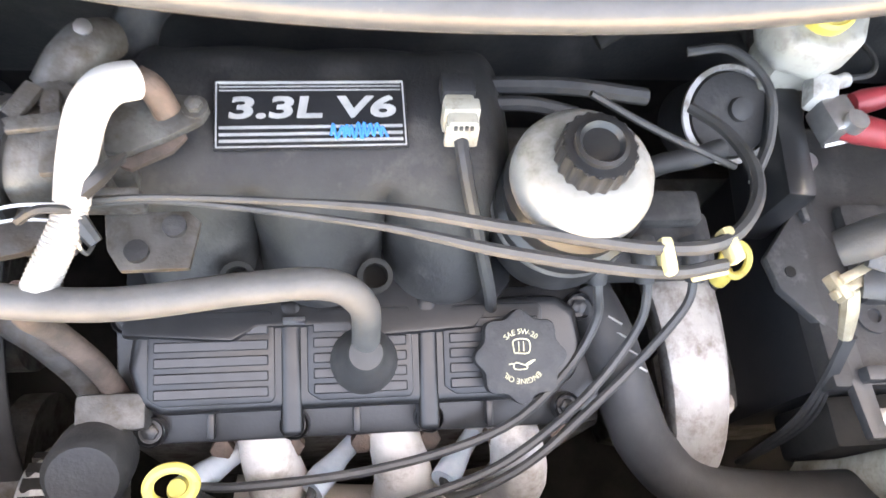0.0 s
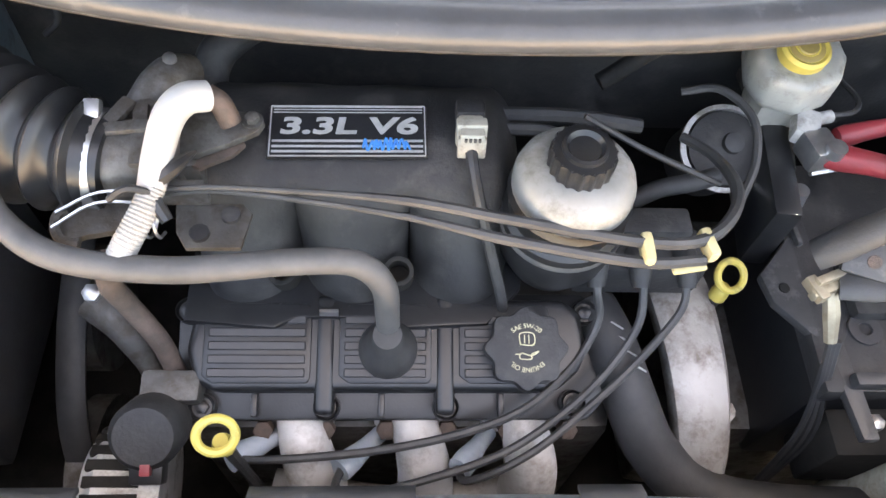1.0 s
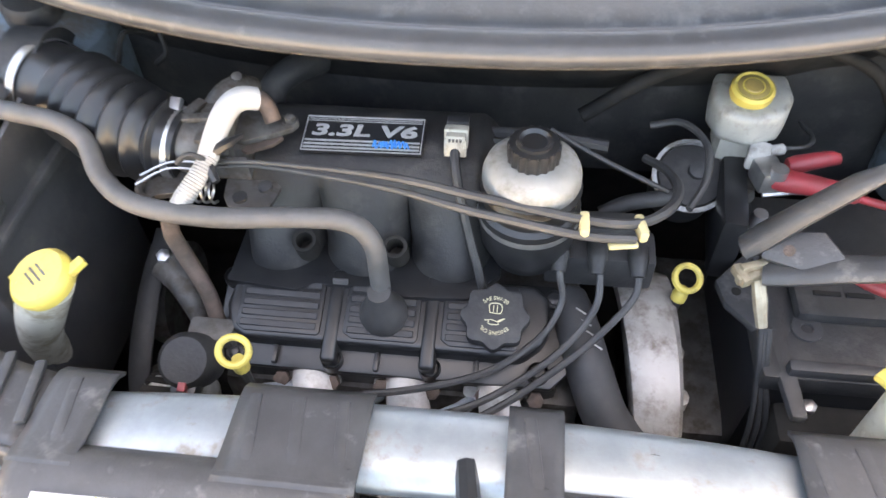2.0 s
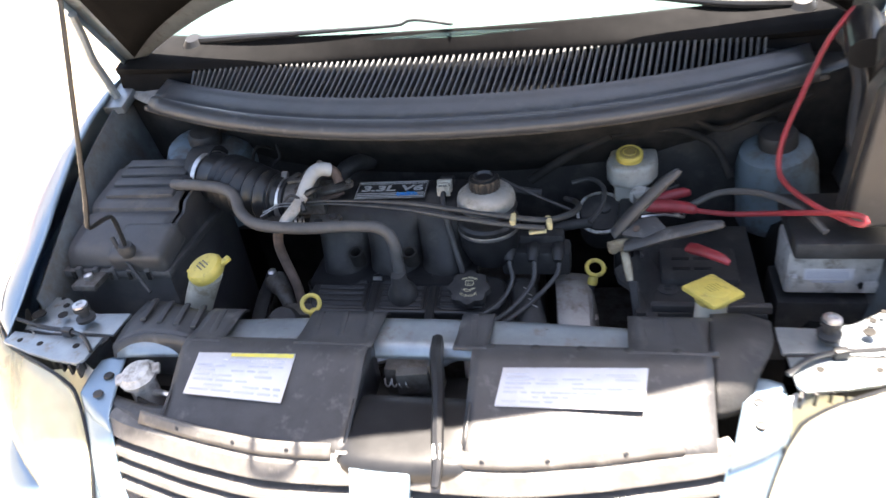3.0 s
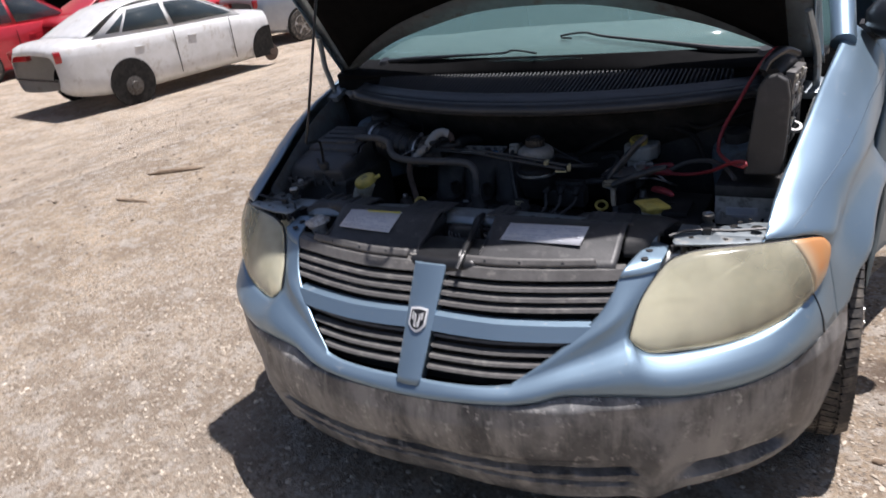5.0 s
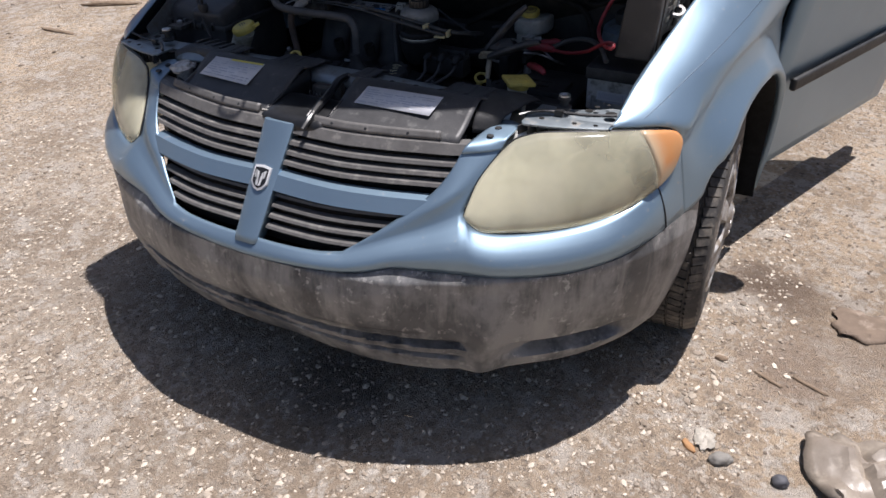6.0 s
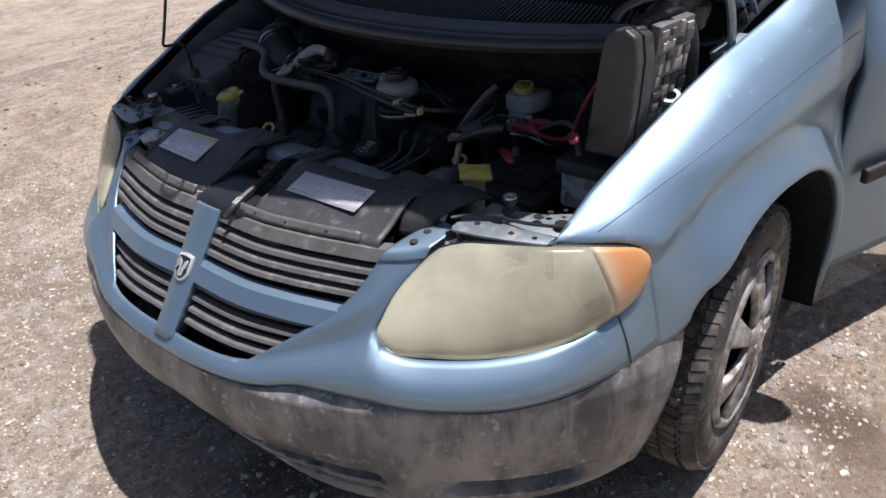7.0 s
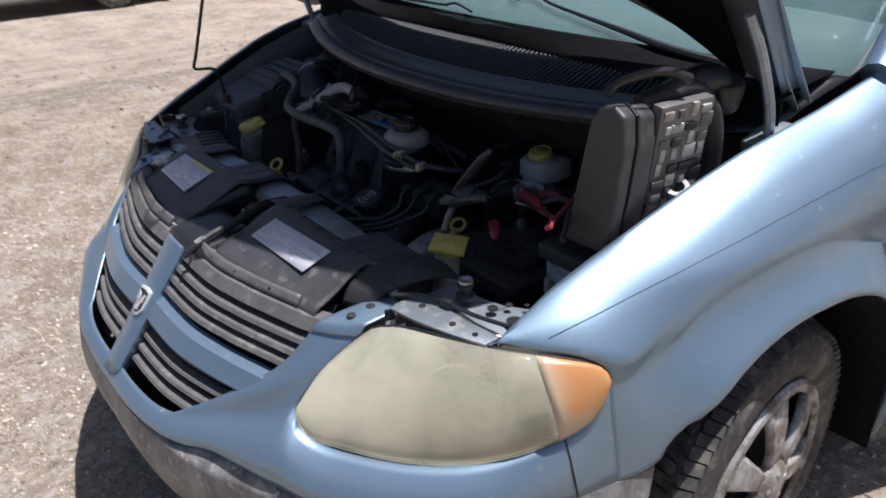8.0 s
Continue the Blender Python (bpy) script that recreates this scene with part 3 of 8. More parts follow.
EDGE_S = [g_low, (s_of(0.335, 0.602), 0.602), g_mid, (s_of(0.437, 0.71), 0.71), g_top]
edge_s = lambda z: float(np.interp(z, [p[1] for p in EDGE_S], [p[0] for p in EDGE_S]))
# dark sheet behind the slats; its colour stands for the recess's shade
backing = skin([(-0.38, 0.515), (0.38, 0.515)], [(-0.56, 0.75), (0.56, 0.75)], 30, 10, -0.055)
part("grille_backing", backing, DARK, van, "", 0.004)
for side in (-1, 1):
    for z, hh in ((0.741, 0.0125), (0.7135, 0.0042), (0.6945, 0.0042), (0.6755, 0.0042), (0.613, 0.0032), (0.593, 0.0032), (0.573, 0.0032), (0.553, 0.0032)):
        b = strip(lambda s, z=z: z, 0.036, edge_s(z) + 0.022, hh, 0.010 if z > 0.65 else 0.008, -0.012 if z > 0.65 else -0.016, 18)
        part("grille_slat", b if side > 0 else mirrored(b), SLAT, van)
    b = strip(lambda s: 0.641 - 0.012 * s, 0.03, edge_s(0.64) + 0.026, 0.0185, 0.012, -0.006, 18)
    part("grille_crossbar", b if side > 0 else mirrored(b), PAINT, van)
rows = []
for z in np.linspace(0.525, 0.752, 18):
    w = float(np.interp(z, [0.505, 0.66, 0.772], [0.031, 0.036, 0.042]))
    rows.append([S(-w, z, -0.03), S(-w, z, 0.006), S(-w * 0.75, z, 0.013), S(w * 0.75, z, 0.013), S(w, z, 0.006), S(w, z, -0.03)])
last = [Vector((p.x, p.y + 0.030, 0.757)) for p in rows[-1]]
part("grille_bar", grid(rows + [last]), PAINT, van, "light blue vertical grille bar", 0.003)
tilt = (S(0, 0.69) - S(0, 0.60)).normalized()
em = Matrix.Translation(S(0, 0.645, 0.0135)) @ Matrix((Vector((1, 0, 0)), tilt, Vector((1, 0, 0)).cross(tilt))).transposed().to_4x4()
shield = [(-0.023, 0.028), (0, 0.031), (0.023, 0.028), (0.023, -0.012), (0.012, -0.026), (0, -0.031), (-0.012, -0.026), (-0.023, -0.012)]
emblem = part("emblem", prism(shield, 0.006, em @ pose(0, 0, 0, 0, 0, 0), 0.0015), EMBLEM, van, "small chrome shield badge")
part("emblem_field", prism([(x * 0.8, y * 0.8) for x, y in shield], 0.0075, em), BLACK, emblem)
for sx in (-1, 1):
    part("emblem_relief", prism([(sx * 0.001, -0.02), (sx * 0.004, 0.012), (sx * 0.015, 0.018), (sx * 0.014, 0.0), (sx * 0.010, -0.002), (sx * 0.009, 0.008), (sx * 0.007, -0.018)][::sx], 0.009, em, 0.0006), EMBLEM, emblem)

# headlights
HAZE = glass_mat("yellowed_hazy_lens", (0.50, 0.47, 0.35), 0.16, 0.7)
hn, hl_ = HAZE.node_tree.nodes, HAZE.node_tree.links
hco, hno, hno2, hmr, hmx = hn.new("ShaderNodeTexCoord"), hn.new("ShaderNodeTexNoise"), hn.new("ShaderNodeTexNoise"), hn.new("ShaderNodeMapRange"), hn.new("ShaderNodeMix")
hno.inputs["Scale"].default_value, hno.inputs["Detail"].default_value = 7.0, 3.0
hno2.inputs["Scale"].default_value, hno2.inputs["Detail"].default_value = 7.0, 6.0
hl_.new(hco.outputs["Object"], hno.inputs["Vector"])
hl_.new(hco.outputs["Object"], hno2.inputs["Vector"])
for key, val in zip(("From Min", "From Max", "To Min", "To Max"), (0.36, 0.64, 0.44, 0.84)):
    hmr.inputs[key].default_value = val
hl_.new(hno.outputs["Fac"], hmr.inputs["Value"])
hsep, habs, hcl, hsub = hn.new("ShaderNodeSeparateXYZ"), hn.new("ShaderNodeMath"), hn.new("ShaderNodeMapRange"), hn.new("ShaderNodeMath")
habs.operation, hsub.operation = "ABSOLUTE", "SUBTRACT"
hl_.new(hco.outputs["Object"], hsep.inputs[0])
hl_.new(hsep.outputs["X"], habs.inputs[0])
for key, val in zip(("From Min", "From Max", "To Min", "To Max"), (0.640, 0.690, 0.0, 0.20)):
    hcl.inputs[key].default_value = val
hl_.new(habs.outputs[0], hcl.inputs["Value"])
hl_.new(hmr.outputs["Result"], hsub.inputs[0])
hl_.new(hcl.outputs["Result"], hsub.inputs[1])
hl_.new(hsub.outputs[0], hn["Mix Shader"].inputs["Fac"])
hmx.data_type = "RGBA"
hmx.inputs[6].default_value, hmx.inputs[7].default_value = (0.74, 0.72, 0.585, 1), (0.44, 0.41, 0.285, 1)
hl_.new(hno2.outputs["Fac"], hmx.inputs["Factor"])
hl_.new(hmx.outputs[2], hn["Principled BSDF"].inputs["Base Color"])
REFL = mat("lamp_reflector", (0.86, 0.85, 0.80), (0.78, 0.77, 0.71), 20, 0.42, 0.8)


def amber_material():
    """Amber plastic that fades into the yellowed haze towards the lamp and along its lower edge."""
    m = mat("amber_lens", (0.62, 0.225, 0.06), (0.54, 0.26, 0.10), 9, 0.24, 0.0, 0.05, coat=0.3)
    n, l = m.node_tree.nodes, m.node_tree.links
    b = n["Principled BSDF"]
    co, sp, no = n.new("ShaderNodeTexCoord"), n.new("ShaderNodeSeparateXYZ"), n.new("ShaderNodeTexNoise")
    no.inputs["Scale"].default_value, no.inputs["Detail"].default_value = 16, 5
    l.new(co.outputs["Object"], sp.inputs[0])
    l.new(co.outputs["Object"], no.inputs["Vector"])

    def fade(axis_out, wobble, lo, hi, top):
        a, r = n.new("ShaderNodeMath"), n.new("ShaderNodeMapRange")
        a.operation = "MULTIPLY_ADD"
        a.inputs[1].default_value = wobble
        l.new(no.outputs["Fac"], a.inputs[0])
        l.new(axis_out, a.inputs[2])
        r.interpolation_type = "SMOOTHSTEP"
        for k, v in zip(("From Min", "From Max", "To Max"), (lo, hi, top)):
            r.inputs[k].default_value = v
        l.new(a.outputs[0], r.inputs["Value"])
        return r.outputs["Result"]

    edge_y = S(0.975, 0.69).y
    near, low = fade(sp.outputs["Y"], 0.03, edge_y + 0.058, edge_y + 0.010, 0.92), fade(sp.outputs["Z"], 0.04, 0.735, 0.672, 0.75)
    mx = n.new("ShaderNodeMath")
    mx.operation = "MAXIMUM"
    l.new(near, mx.inputs[0])
    l.new(low, mx.inputs[1])
    x = n.new("ShaderNodeMix")
    x.data_type = "RGBA"
    l.new(mx.outputs[0], x.inputs["Factor"])
    l.new(b.inputs["Base Color"].links[0].from_socket, x.inputs[6])
    x.inputs[7].default_value = (0.55, 0.50, 0.36, 1)
    l.new(x.outputs[2], b.inputs["Base Color"])
    return m


AMBER = amber_material()
top = [h_bl, (s_of(0.495, 0.69), 0.69), (h_tl[0] - 0.005, 0.752), (h_tl[0] + 0.03, 0.768), (0.75, 0.778), (0.88, 0.780), (0.98, 0.773), (1.05, 0.762), (1.080, 0.750), (1.092, 0.730)]
bot = [(h_bl[0], h_bl[1]), (h_bl[0] + 0.013, 0.612), (0.60, 0.595), (0.76, 0.597), (0.90, 0.614), (0.99, 0.637), (1.045, 0.658), (1.075, 0.686), (1.092, 0.730)]
for side in (-1, 1):
    lamp2 = []
    a, b = crom([(s, z, 0) for s, z in bot], 44), crom([(s, z, 0) for s, z in top], 44)
    for i, (p, q) in enumerate(zip(a, b)):
        lamp2.append([S(*p.lerp(q, j / 13).xy, 0.004 + 0.018 * max(0.0, math.sin(math.pi * j / 13)) ** 0.7 * min(1, 4 * i / 43) ** 0.6 * min(1, 5 * (43 - i) / 43) ** 0.6) for j in range(14)])
    flip = (lambda m: m) if side > 0 else (lambda m: mirrored(m))
    hl = part("headlight", flip(grid(lamp2[:35])), HAZE, van, "yellowed hazy plastic headlight lens", 0.003)
    hl.visible_shadow = False
    part("turn_signal", flip(grid(lamp2[34:])), AMBER, hl, "hazy amber turn signal at the headlight's outer end", 0.003)
    part("reflector", flip(skin(bot, [(s, z - 0.004) for s, z in top], 40, 10, -0.045)), REFL, hl, "", 0.002)
    for s0, z0, r0 in ((0.850, 0.676, 0.070),):
        part("lamp_bowl", flip(lathe([(0.010, -0.03), (r0 * 0.6, -0.02), (r0 * 0.9, 0.004), (r0, 0.028)], 28, axis(S(s0, z0, -0.055), S(s0, z0, 1) - S(s0, z0, 0)), False)), REFL, hl)
    part("headlight_gasket", flip(join(tube([S(s, z, 0.001) for s, z in bot], 0.0035, 6, 50), tube([S(s, z, 0.001) for s, z in top], 0.003, 6, 50))), BLACK, hl)

# fenders
ARCH_C, ARCH_R = (0.835, 0.315), 0.425
INNER = [(0.30, 0.727, 0.782), (0.36, 0.728, 0.808), (0.42, 0.732, 0.838), (0.50, 0.742, 0.869), (0.60, 0.758, 0.908), (0.70, 0.774, 0.945), (0.80, 0.785, 0.972), (0.90, 0.795, 0.990), (1.0, 0.806, 1.008), (1.1, 0.82, 1.035), (1.2, 0.832, 1.06), (1.3, 0.845, 1.085)]
ic = lambda y: Vector((float(np.interp(y, [p[0] for p in INNER], [p[1] for p in INNER])), y, float(np.interp(y, [p[0] for p in INNER], [p[2] for p in INNER]))))
side_x = lambda y: float(np.interp(y, [0.44, 0.6, 0.85, 1.2, 1.5, 2.2], [0.902, 0.930, 0.950, 0.970, 0.978, 0.985]))


def arch_z(y):
    d = y - ARCH_C[0]
    return ARCH_C[1] + math.sqrt(max(0.0, ARCH_R ** 2 - d * d)) if abs(d) < ARCH_R else 0.0


def ease(t):
    t = max(0.0, min(1.0, t))
    return t * t * (3 - 2 * t)


def station(y):
    p, sx = ic(y), side_x(y)
    zl = max(arch_z(y), 0.565 if y < 0.46 else 0.0, 0.22)
    zc = p.z
    prof = [(p.x, p.z), (p.x + 0.012, p.z + 0.003), (p.x + (sx - p.x) * 0.45, zc - 0.035), (p.x + (sx - p.x) * 0.80, zc - 0.105), (sx - float(np.interp(y, [0.44, 0.6, 0.85], [0.060, 0.028, 0.012])), 0.74 + 0.06 * (y - 0.44)), (sx - float(np.interp(y, [0.44, 0.6, 0.85], [0.034, 0.010, 0.0])), 0.66), (sx - float(np.interp(y, [0.44, 0.62], [0.020, 0.004])), 0.55), (sx - 0.012, 0.40), (sx - 0.03, 0.22)]
    zs = [q[1] for q in prof][::-1]
    xs_ = [q[0] for q in prof][::-1]
    smooth = crom([(q[0], y, q[1]) for q in prof], 90)
    keep = [q for q in smooth if q.z > zl + 0.004]
    bottom = Vector((float(np.interp(zl, zs, xs_)), y, zl))
    out = crom(keep + [bottom], 44) if len(keep) > 2 else keep + [bottom]
    for q in out:
        rr = math.hypot(q.y - ARCH_C[0], q.z - ARCH_C[1])
        k = max(0.0, min(1.0, (0.525 - rr) / (0.512 - ARCH_R)))
        e = ease((q.y - 0.40) / 0.20)
        under = max(0.0, min(1.0, (0.845 + 0.02 * (q.y - 0.6) - q.z) / 0.060)) * ease((q.z - 0.54) / 0.16) * ease((q.y - 0.42) / 0.24)
        q.x += 0.027 * k * e - 0.025 * under * (1 - k)
    lip = out[-1]
    return out + [Vector((lip.x - 0.022, lip.y, lip.z - 0.002))]


ystations = [0.50, 0.52, 0.54, 0.56, 0.585, 0.61, 0.64, 0.67, 0.70, 0.735, 0.77, 0.805, 0.84, 0.875, 0.91, 0.945, 0.98, 1.01, 1.04, 1.07, 1.10, 1.125, 1.15, 1.17, 1.19, 1.205, 1.22, 1.233, 1.245, 1.253, 1.259]
fender = grid([station(y) for y in ystations] + [station(y) for y in (1.262, 1.27)])
st, st2 = station(0.50), station(0.52)
LAMP = crom([S(s, z, -0.002) for s, z in ((0.90, 0.785), (0.98, 0.777), (1.05, 0.766), (1.080, 0.754), (1.093, 0.731))], 60)
TIP = LAMP[-1]
low_i = min(range(44), key=lambda i: abs(st[i].z - (TIP.z + 0.012)))
p0, p1 = st[0], st[low_i]
rows = []
for k in range(11):
    y = 0.302 + (TIP.y - 0.302) * k / 10
    a, b = ic(y), min(LAMP, key=lambda p: abs(p.y - y))
    rows.append([Vector((a.x + (b.x - a.x) * (q.x - p0.x) / (p1.x - p0.x), y, a.z + (b.z - a.z) * (q.z - p0.z) / (p1.z - p0.z))) for q in st[: low_i + 1]])
nose = grid(rows)
# from the lamp's tip back to the first full station, down to the bumper's edge
fall = crom([TIP] + [S(1.092 + 0.013 * k, 0.728 + (zi(1.105) - 0.728) * k) for k in (0.25, 0.5, 0.75, 1.0)], 44 - low_i)
head = rows[-1][:-1] + fall


def blend(k, i):
    """Row k of the panel behind the lamp: it leaves the front's skin smoothly and ends on the first station."""
    p, q, t = head[i], st[i], k / 9
    s0 = 1.092 + 0.013 * max(0, i - low_i) / (43 - low_i)
    t0 = (S(s0, p.z) - S(s0 - 0.03, p.z)).normalized()
    if i < low_i:
        t0 = (rows[-1][i] - rows[-2][i]).normalized().lerp(t0, ease(i / low_i))
    span = (q - p).length
    t0, t1 = t0 * span, (st2[i] - q).normalized() * span
    return p * (2 * t ** 3 - 3 * t ** 2 + 1) + t0 * (t ** 3 - 2 * t ** 2 + t) + q * (3 * t ** 2 - 2 * t ** 3) + t1 * (t ** 3 - t ** 2)


gusset = grid([[blend(k, i) for i in range(44)] for k in range(10)])


# near-black liner; its colour also stands for the shadow inside the arch
LINER = mat("black_arch_liner", (0.007, 0.007, 0.007), (0.012, 0.012, 0.012), 40, 0.95, 0, 0.2, 200, spec=0.15)
CREASE = [(0.778, 0.370, 0.7925), (0.800, 0.43, 0.812), (0.822, 0.50, 0.834), (0.846, 0.58, 0.856), (0.870, 0.70, 0.879), (0.889, 0.81, 0.899), (0.906, 0.95, 0.917), (0.918, 1.10, 0.932), (0.926, 1.24, 0.944)]
seam = [S(s, z, 0.0012 + roll(0, s, max(0.0, min(1.0, (z - 0.54) / 0.105)))) for s, z in ((1.018, 0.645), (1.022, 0.62), (1.028, 0.58), (1.036, 0.541))]
for side in (-1, 1):
    fm = join(fender.copy(), nose.copy(), gusset.copy())
    bmesh.ops.remove_doubles(fm, verts=fm.verts, dist=0.0025)
    soft = [v for v in fm.verts if v.co.y < 0.555 and v.co.z > 0.45 and not v.is_boundary]
    for k in range(14):
        bmesh.ops.smooth_vert(fm, verts=soft, factor=0.5, use_axis_x=True, use_axis_y=True, use_axis_z=True)
    bmesh.ops.recalc_face_normals(fm, faces=fm.faces)
    tree = BVHTree.FromBMesh(fm)
    crease = [tree.find_nearest(p)[0] for p in crom(CREASE, 40)]
    fd = part("fender", fm if side > 0 else mirrored(fm), PAINT, van, "light blue metal fender with a faint crease", 0.003, 85)
    # thin dark bead along the fold paints its line of shade
    part("crease_line", tube(crease, 0.0011, 6, 80) if side > 0 else mirrored(tube(crease, 0.0011, 6, 80)), CREASED, fd)
    part("bumper_seam", tube(seam, 0.0016, 6, 20) if side > 0 else mirrored(tube(seam, 0.0016, 6, 20)), BLACK, fd)
    lin = loft([[(side * (x if x else station(max(0.50, min(1.255, ARCH_C[0] + ARCH_R * math.cos(a))))[-1].x), ARCH_C[0] + r * math.cos(a), ARCH_C[1] + r * math.sin(a)) for a in np.linspace(-0.28, 2.52, 18)] for x, r in ((0, ARCH_R - 0.001), (0.90, ARCH_R - 0.006), (0.75, 0.42), (0.60, 0.41), (0.58, 0.10))], 32, 12)
    part("wheel_arch_liner", lin, LINER, fd, "", 0.004)
fender.free(), nose.free(), gusset.free()

# doors, sills, pillars, roof and screen close the body behind
def side_station(y, zs):
    return [Vector((side_x(min(y, 2.2)) + dx, y, z)) for dx, z in zs]


DOORP = [(-0.075, 0.22), (-0.048, 0.40), (-0.028, 0.55), (-0.012, 0.68), (0.003, 0.80), (0.010, 0.850), (-0.004, 0.885), (-0.032, 0.96), (-0.075, 1.06)]
HINGE = Matrix.Translation((0.965, 1.28, 0)) @ pose(0, 0, 0, 0, 0, -20.5) @ Matrix.Translation((-0.965, -1.28, 0))


def swung(bm):
    """The driver's door stands ajar on its front hinges."""
    bm.transform(HINGE)
    return bm


for side in (-1, 1):
    fl = (lambda m: m) if side > 0 else (lambda m: mirrored(m))
    fd = swung if side > 0 else (lambda m: mirrored(m))
    dr = part("front_door", fd(loft([side_station(y, DOORP) for y in (1.276, 1.5, 1.8, 2.1, 2.33)], 26, 12)), PAINT, van, "light blue front door with black rub strip, standing ajar" if side > 0 else "light blue front door with black rub strip", 0.03, 50)
    part("rub_strip", fd(box((0.022, 0.97, 0.042), pose(0.972, 1.845, 0.53), 0.009, 3)), MATTE, dr)
    part("door_glass", fd(loft([[(0.905, 1.33, 1.075), (0.80, 1.86, 1.55)], [(0.91, 2.3, 1.075), (0.80, 2.3, 1.58)]], 6, 6)), DARKGLASS, dr, "", 0.005)
    rd = part("sliding_door", fl(loft([side_station(y, DOORP) for y in (2.34, 2.8, 3.3)], 20, 8)), PAINT, van, "light blue sliding door", 0.03, 50)
    part("rub_strip", fl(box((0.016, 0.9, 0.045), pose(0.991, 2.82, 0.50), 0.006)), MATTE, rd)
    part("rear_quarter", fl(loft([side_station(y, DOORP) for y in (3.31, 4.0, 4.6)] + [[(0.80, 4.9, z) for _, z in DOORP]], 20, 10)), PAINT, van, "", 0.03, 50)
    part("side_glass", fl(loft([[(0.91, 2.36, 1.08), (0.80, 2.36, 1.58)], [(0.90, 4.7, 1.08), (0.78, 4.6, 1.56)]], 6, 8)), DARKGLASS, van, "", 0.005)
    part("windscreen_pillar", fl(tube([(0.835, 1.16, 1.045), (0.80, 1.45, 1.25), (0.74, 1.9, 1.53), (0.72, 2.1, 1.63)], [0.035, 0.04, 0.045, 0.05], 10, 16)), PAINT, van, "light blue windscreen pillar")
    if side < 0:
        continue
    mr = part("door_mirror", fl(loft([[(1.03 + 0.15 * math.cos(a) * k, 1.24 + d, 1.095 + 0.078 * math.sin(a) * k) for a in np.linspace(0, 2 * math.pi, 20)] for k, d in ((0.005, -0.074), (0.15, -0.072), (0.65, -0.055), (0.95, -0.01), (1.0, 0.03), (0.9, 0.045))], 20, 10)), BLACK, van, "black plastic door mirror", 0.003)
    part("mirror_arm", fl(tube([(0.88, 1.30, 1.05), (0.95, 1.28, 1.06), (1.02, 1.26, 1.085)], [0.035, 0.028, 0.03], 8, 10)), BLACK, mr)
    part("mirror_glass", fl(box((0.22, 0.004, 0.11), pose(1.03, 1.287, 1.035))), CHROME, mr)
roof = loft([[(-0.72, 2.05, 1.63), (-0.4, 1.98, 1.68), (0, 1.95, 1.69), (0.4, 1.98, 1.68), (0.72, 2.05, 1.63)], [(-0.74, 3.3, 1.67), (0, 3.2, 1.74), (0.74, 3.3, 1.67)], [(-0.72, 4.7, 1.62), (0, 4.8, 1.69), (0.72, 4.7, 1.62)]], 16, 10)
part("roof", roof, PAINT, van, "", 0.02)
part("tailgate", loft([[(-0.72, 4.72, 1.6), (0, 4.82, 1.67), (0.72, 4.72, 1.6)], [(-0.82, 4.92, 1.0), (0, 5.02, 1.0), (0.82, 4.92, 1.0)], [(-0.80, 4.95, 0.25), (0, 5.05, 0.25), (0.80, 4.95, 0.25)]], 16, 10), PAINT, van, "", 0.02)
base_line = [(-0.80, 1.12, 1.045), (-0.5, 0.965, 1.062), (0, 0.885, 1.074), (0.5, 0.965, 1.062), (0.80, 1.12, 1.045)]
screen = part("windscreen", loft([base_line, [(-0.77, 1.55, 1.30), (-0.4, 1.44, 1.33), (0, 1.40, 1.34), (0.4, 1.44, 1.33), (0.77, 1.55, 1.30)], [(-0.71, 2.06, 1.62), (-0.4, 1.98, 1.67), (0, 1.95, 1.68), (0.4, 1.98, 1.67), (0.71, 2.06, 1.62)]], 24, 12), TEALGLASS, van, "pale teal tinted windscreen glass", 0.005)
screen.visible_shadow = False
part("dashboard", loft([[(-0.78, 1.14, 1.02), (-0.4, 1.0, 1.035), (0, 0.93, 1.045), (0.4, 1.0, 1.035), (0.78, 1.14, 1.02)], [(-0.76, 1.45, 1.06), (0, 1.42, 1.08), (0.76, 1.45, 1.06)], [(-0.76, 1.62, 0.98), (0, 1.6, 1.0), (0.76, 1.62, 0.98)], [(-0.76, 1.66, 0.5), (0, 1.66, 0.5), (0.76, 1.66, 0.5)]], 20, 14), DASH, van, "grey dashboard top behind the windscreen", 0.01)
part("defroster_vent", prism([(0.16 * math.copysign(abs(math.cos(a)) ** 0.4, math.cos(a)), 0.020 * math.sin(a)) for a in np.linspace(0, 2 * math.pi, 32, endpoint=False)], 0.006, pose(-0.01, 1.335, 1.077, 6, 0, 2), 0.001), DARK, van, "dark defroster vent on the dashboard")
part("steering_wheel", tube([(0.38 + 0.19 * math.cos(a), 1.72 + 0.06 * math.sin(a), 1.0 + 0.18 * math.sin(a)) for a in np.linspace(0, 2 * math.pi, 25)], 0.016, 8, 48), BLACK, van)
part("cabin_floor", box((1.8, 3.6, 0.05), pose(0, 3.1, 0.30)), DARK, van)
for sx in (-0.38, 0.38):
    part("front_seat", join(box((0.5, 0.5, 0.25), pose(sx, 2.25, 0.55), 0.06), box((0.5, 0.16, 0.62), pose(sx, 2.52, 0.75, 12), 0.06), box((0.26, 0.1, 0.2), pose(sx, 2.60, 1.38), 0.04)), DASH, van)


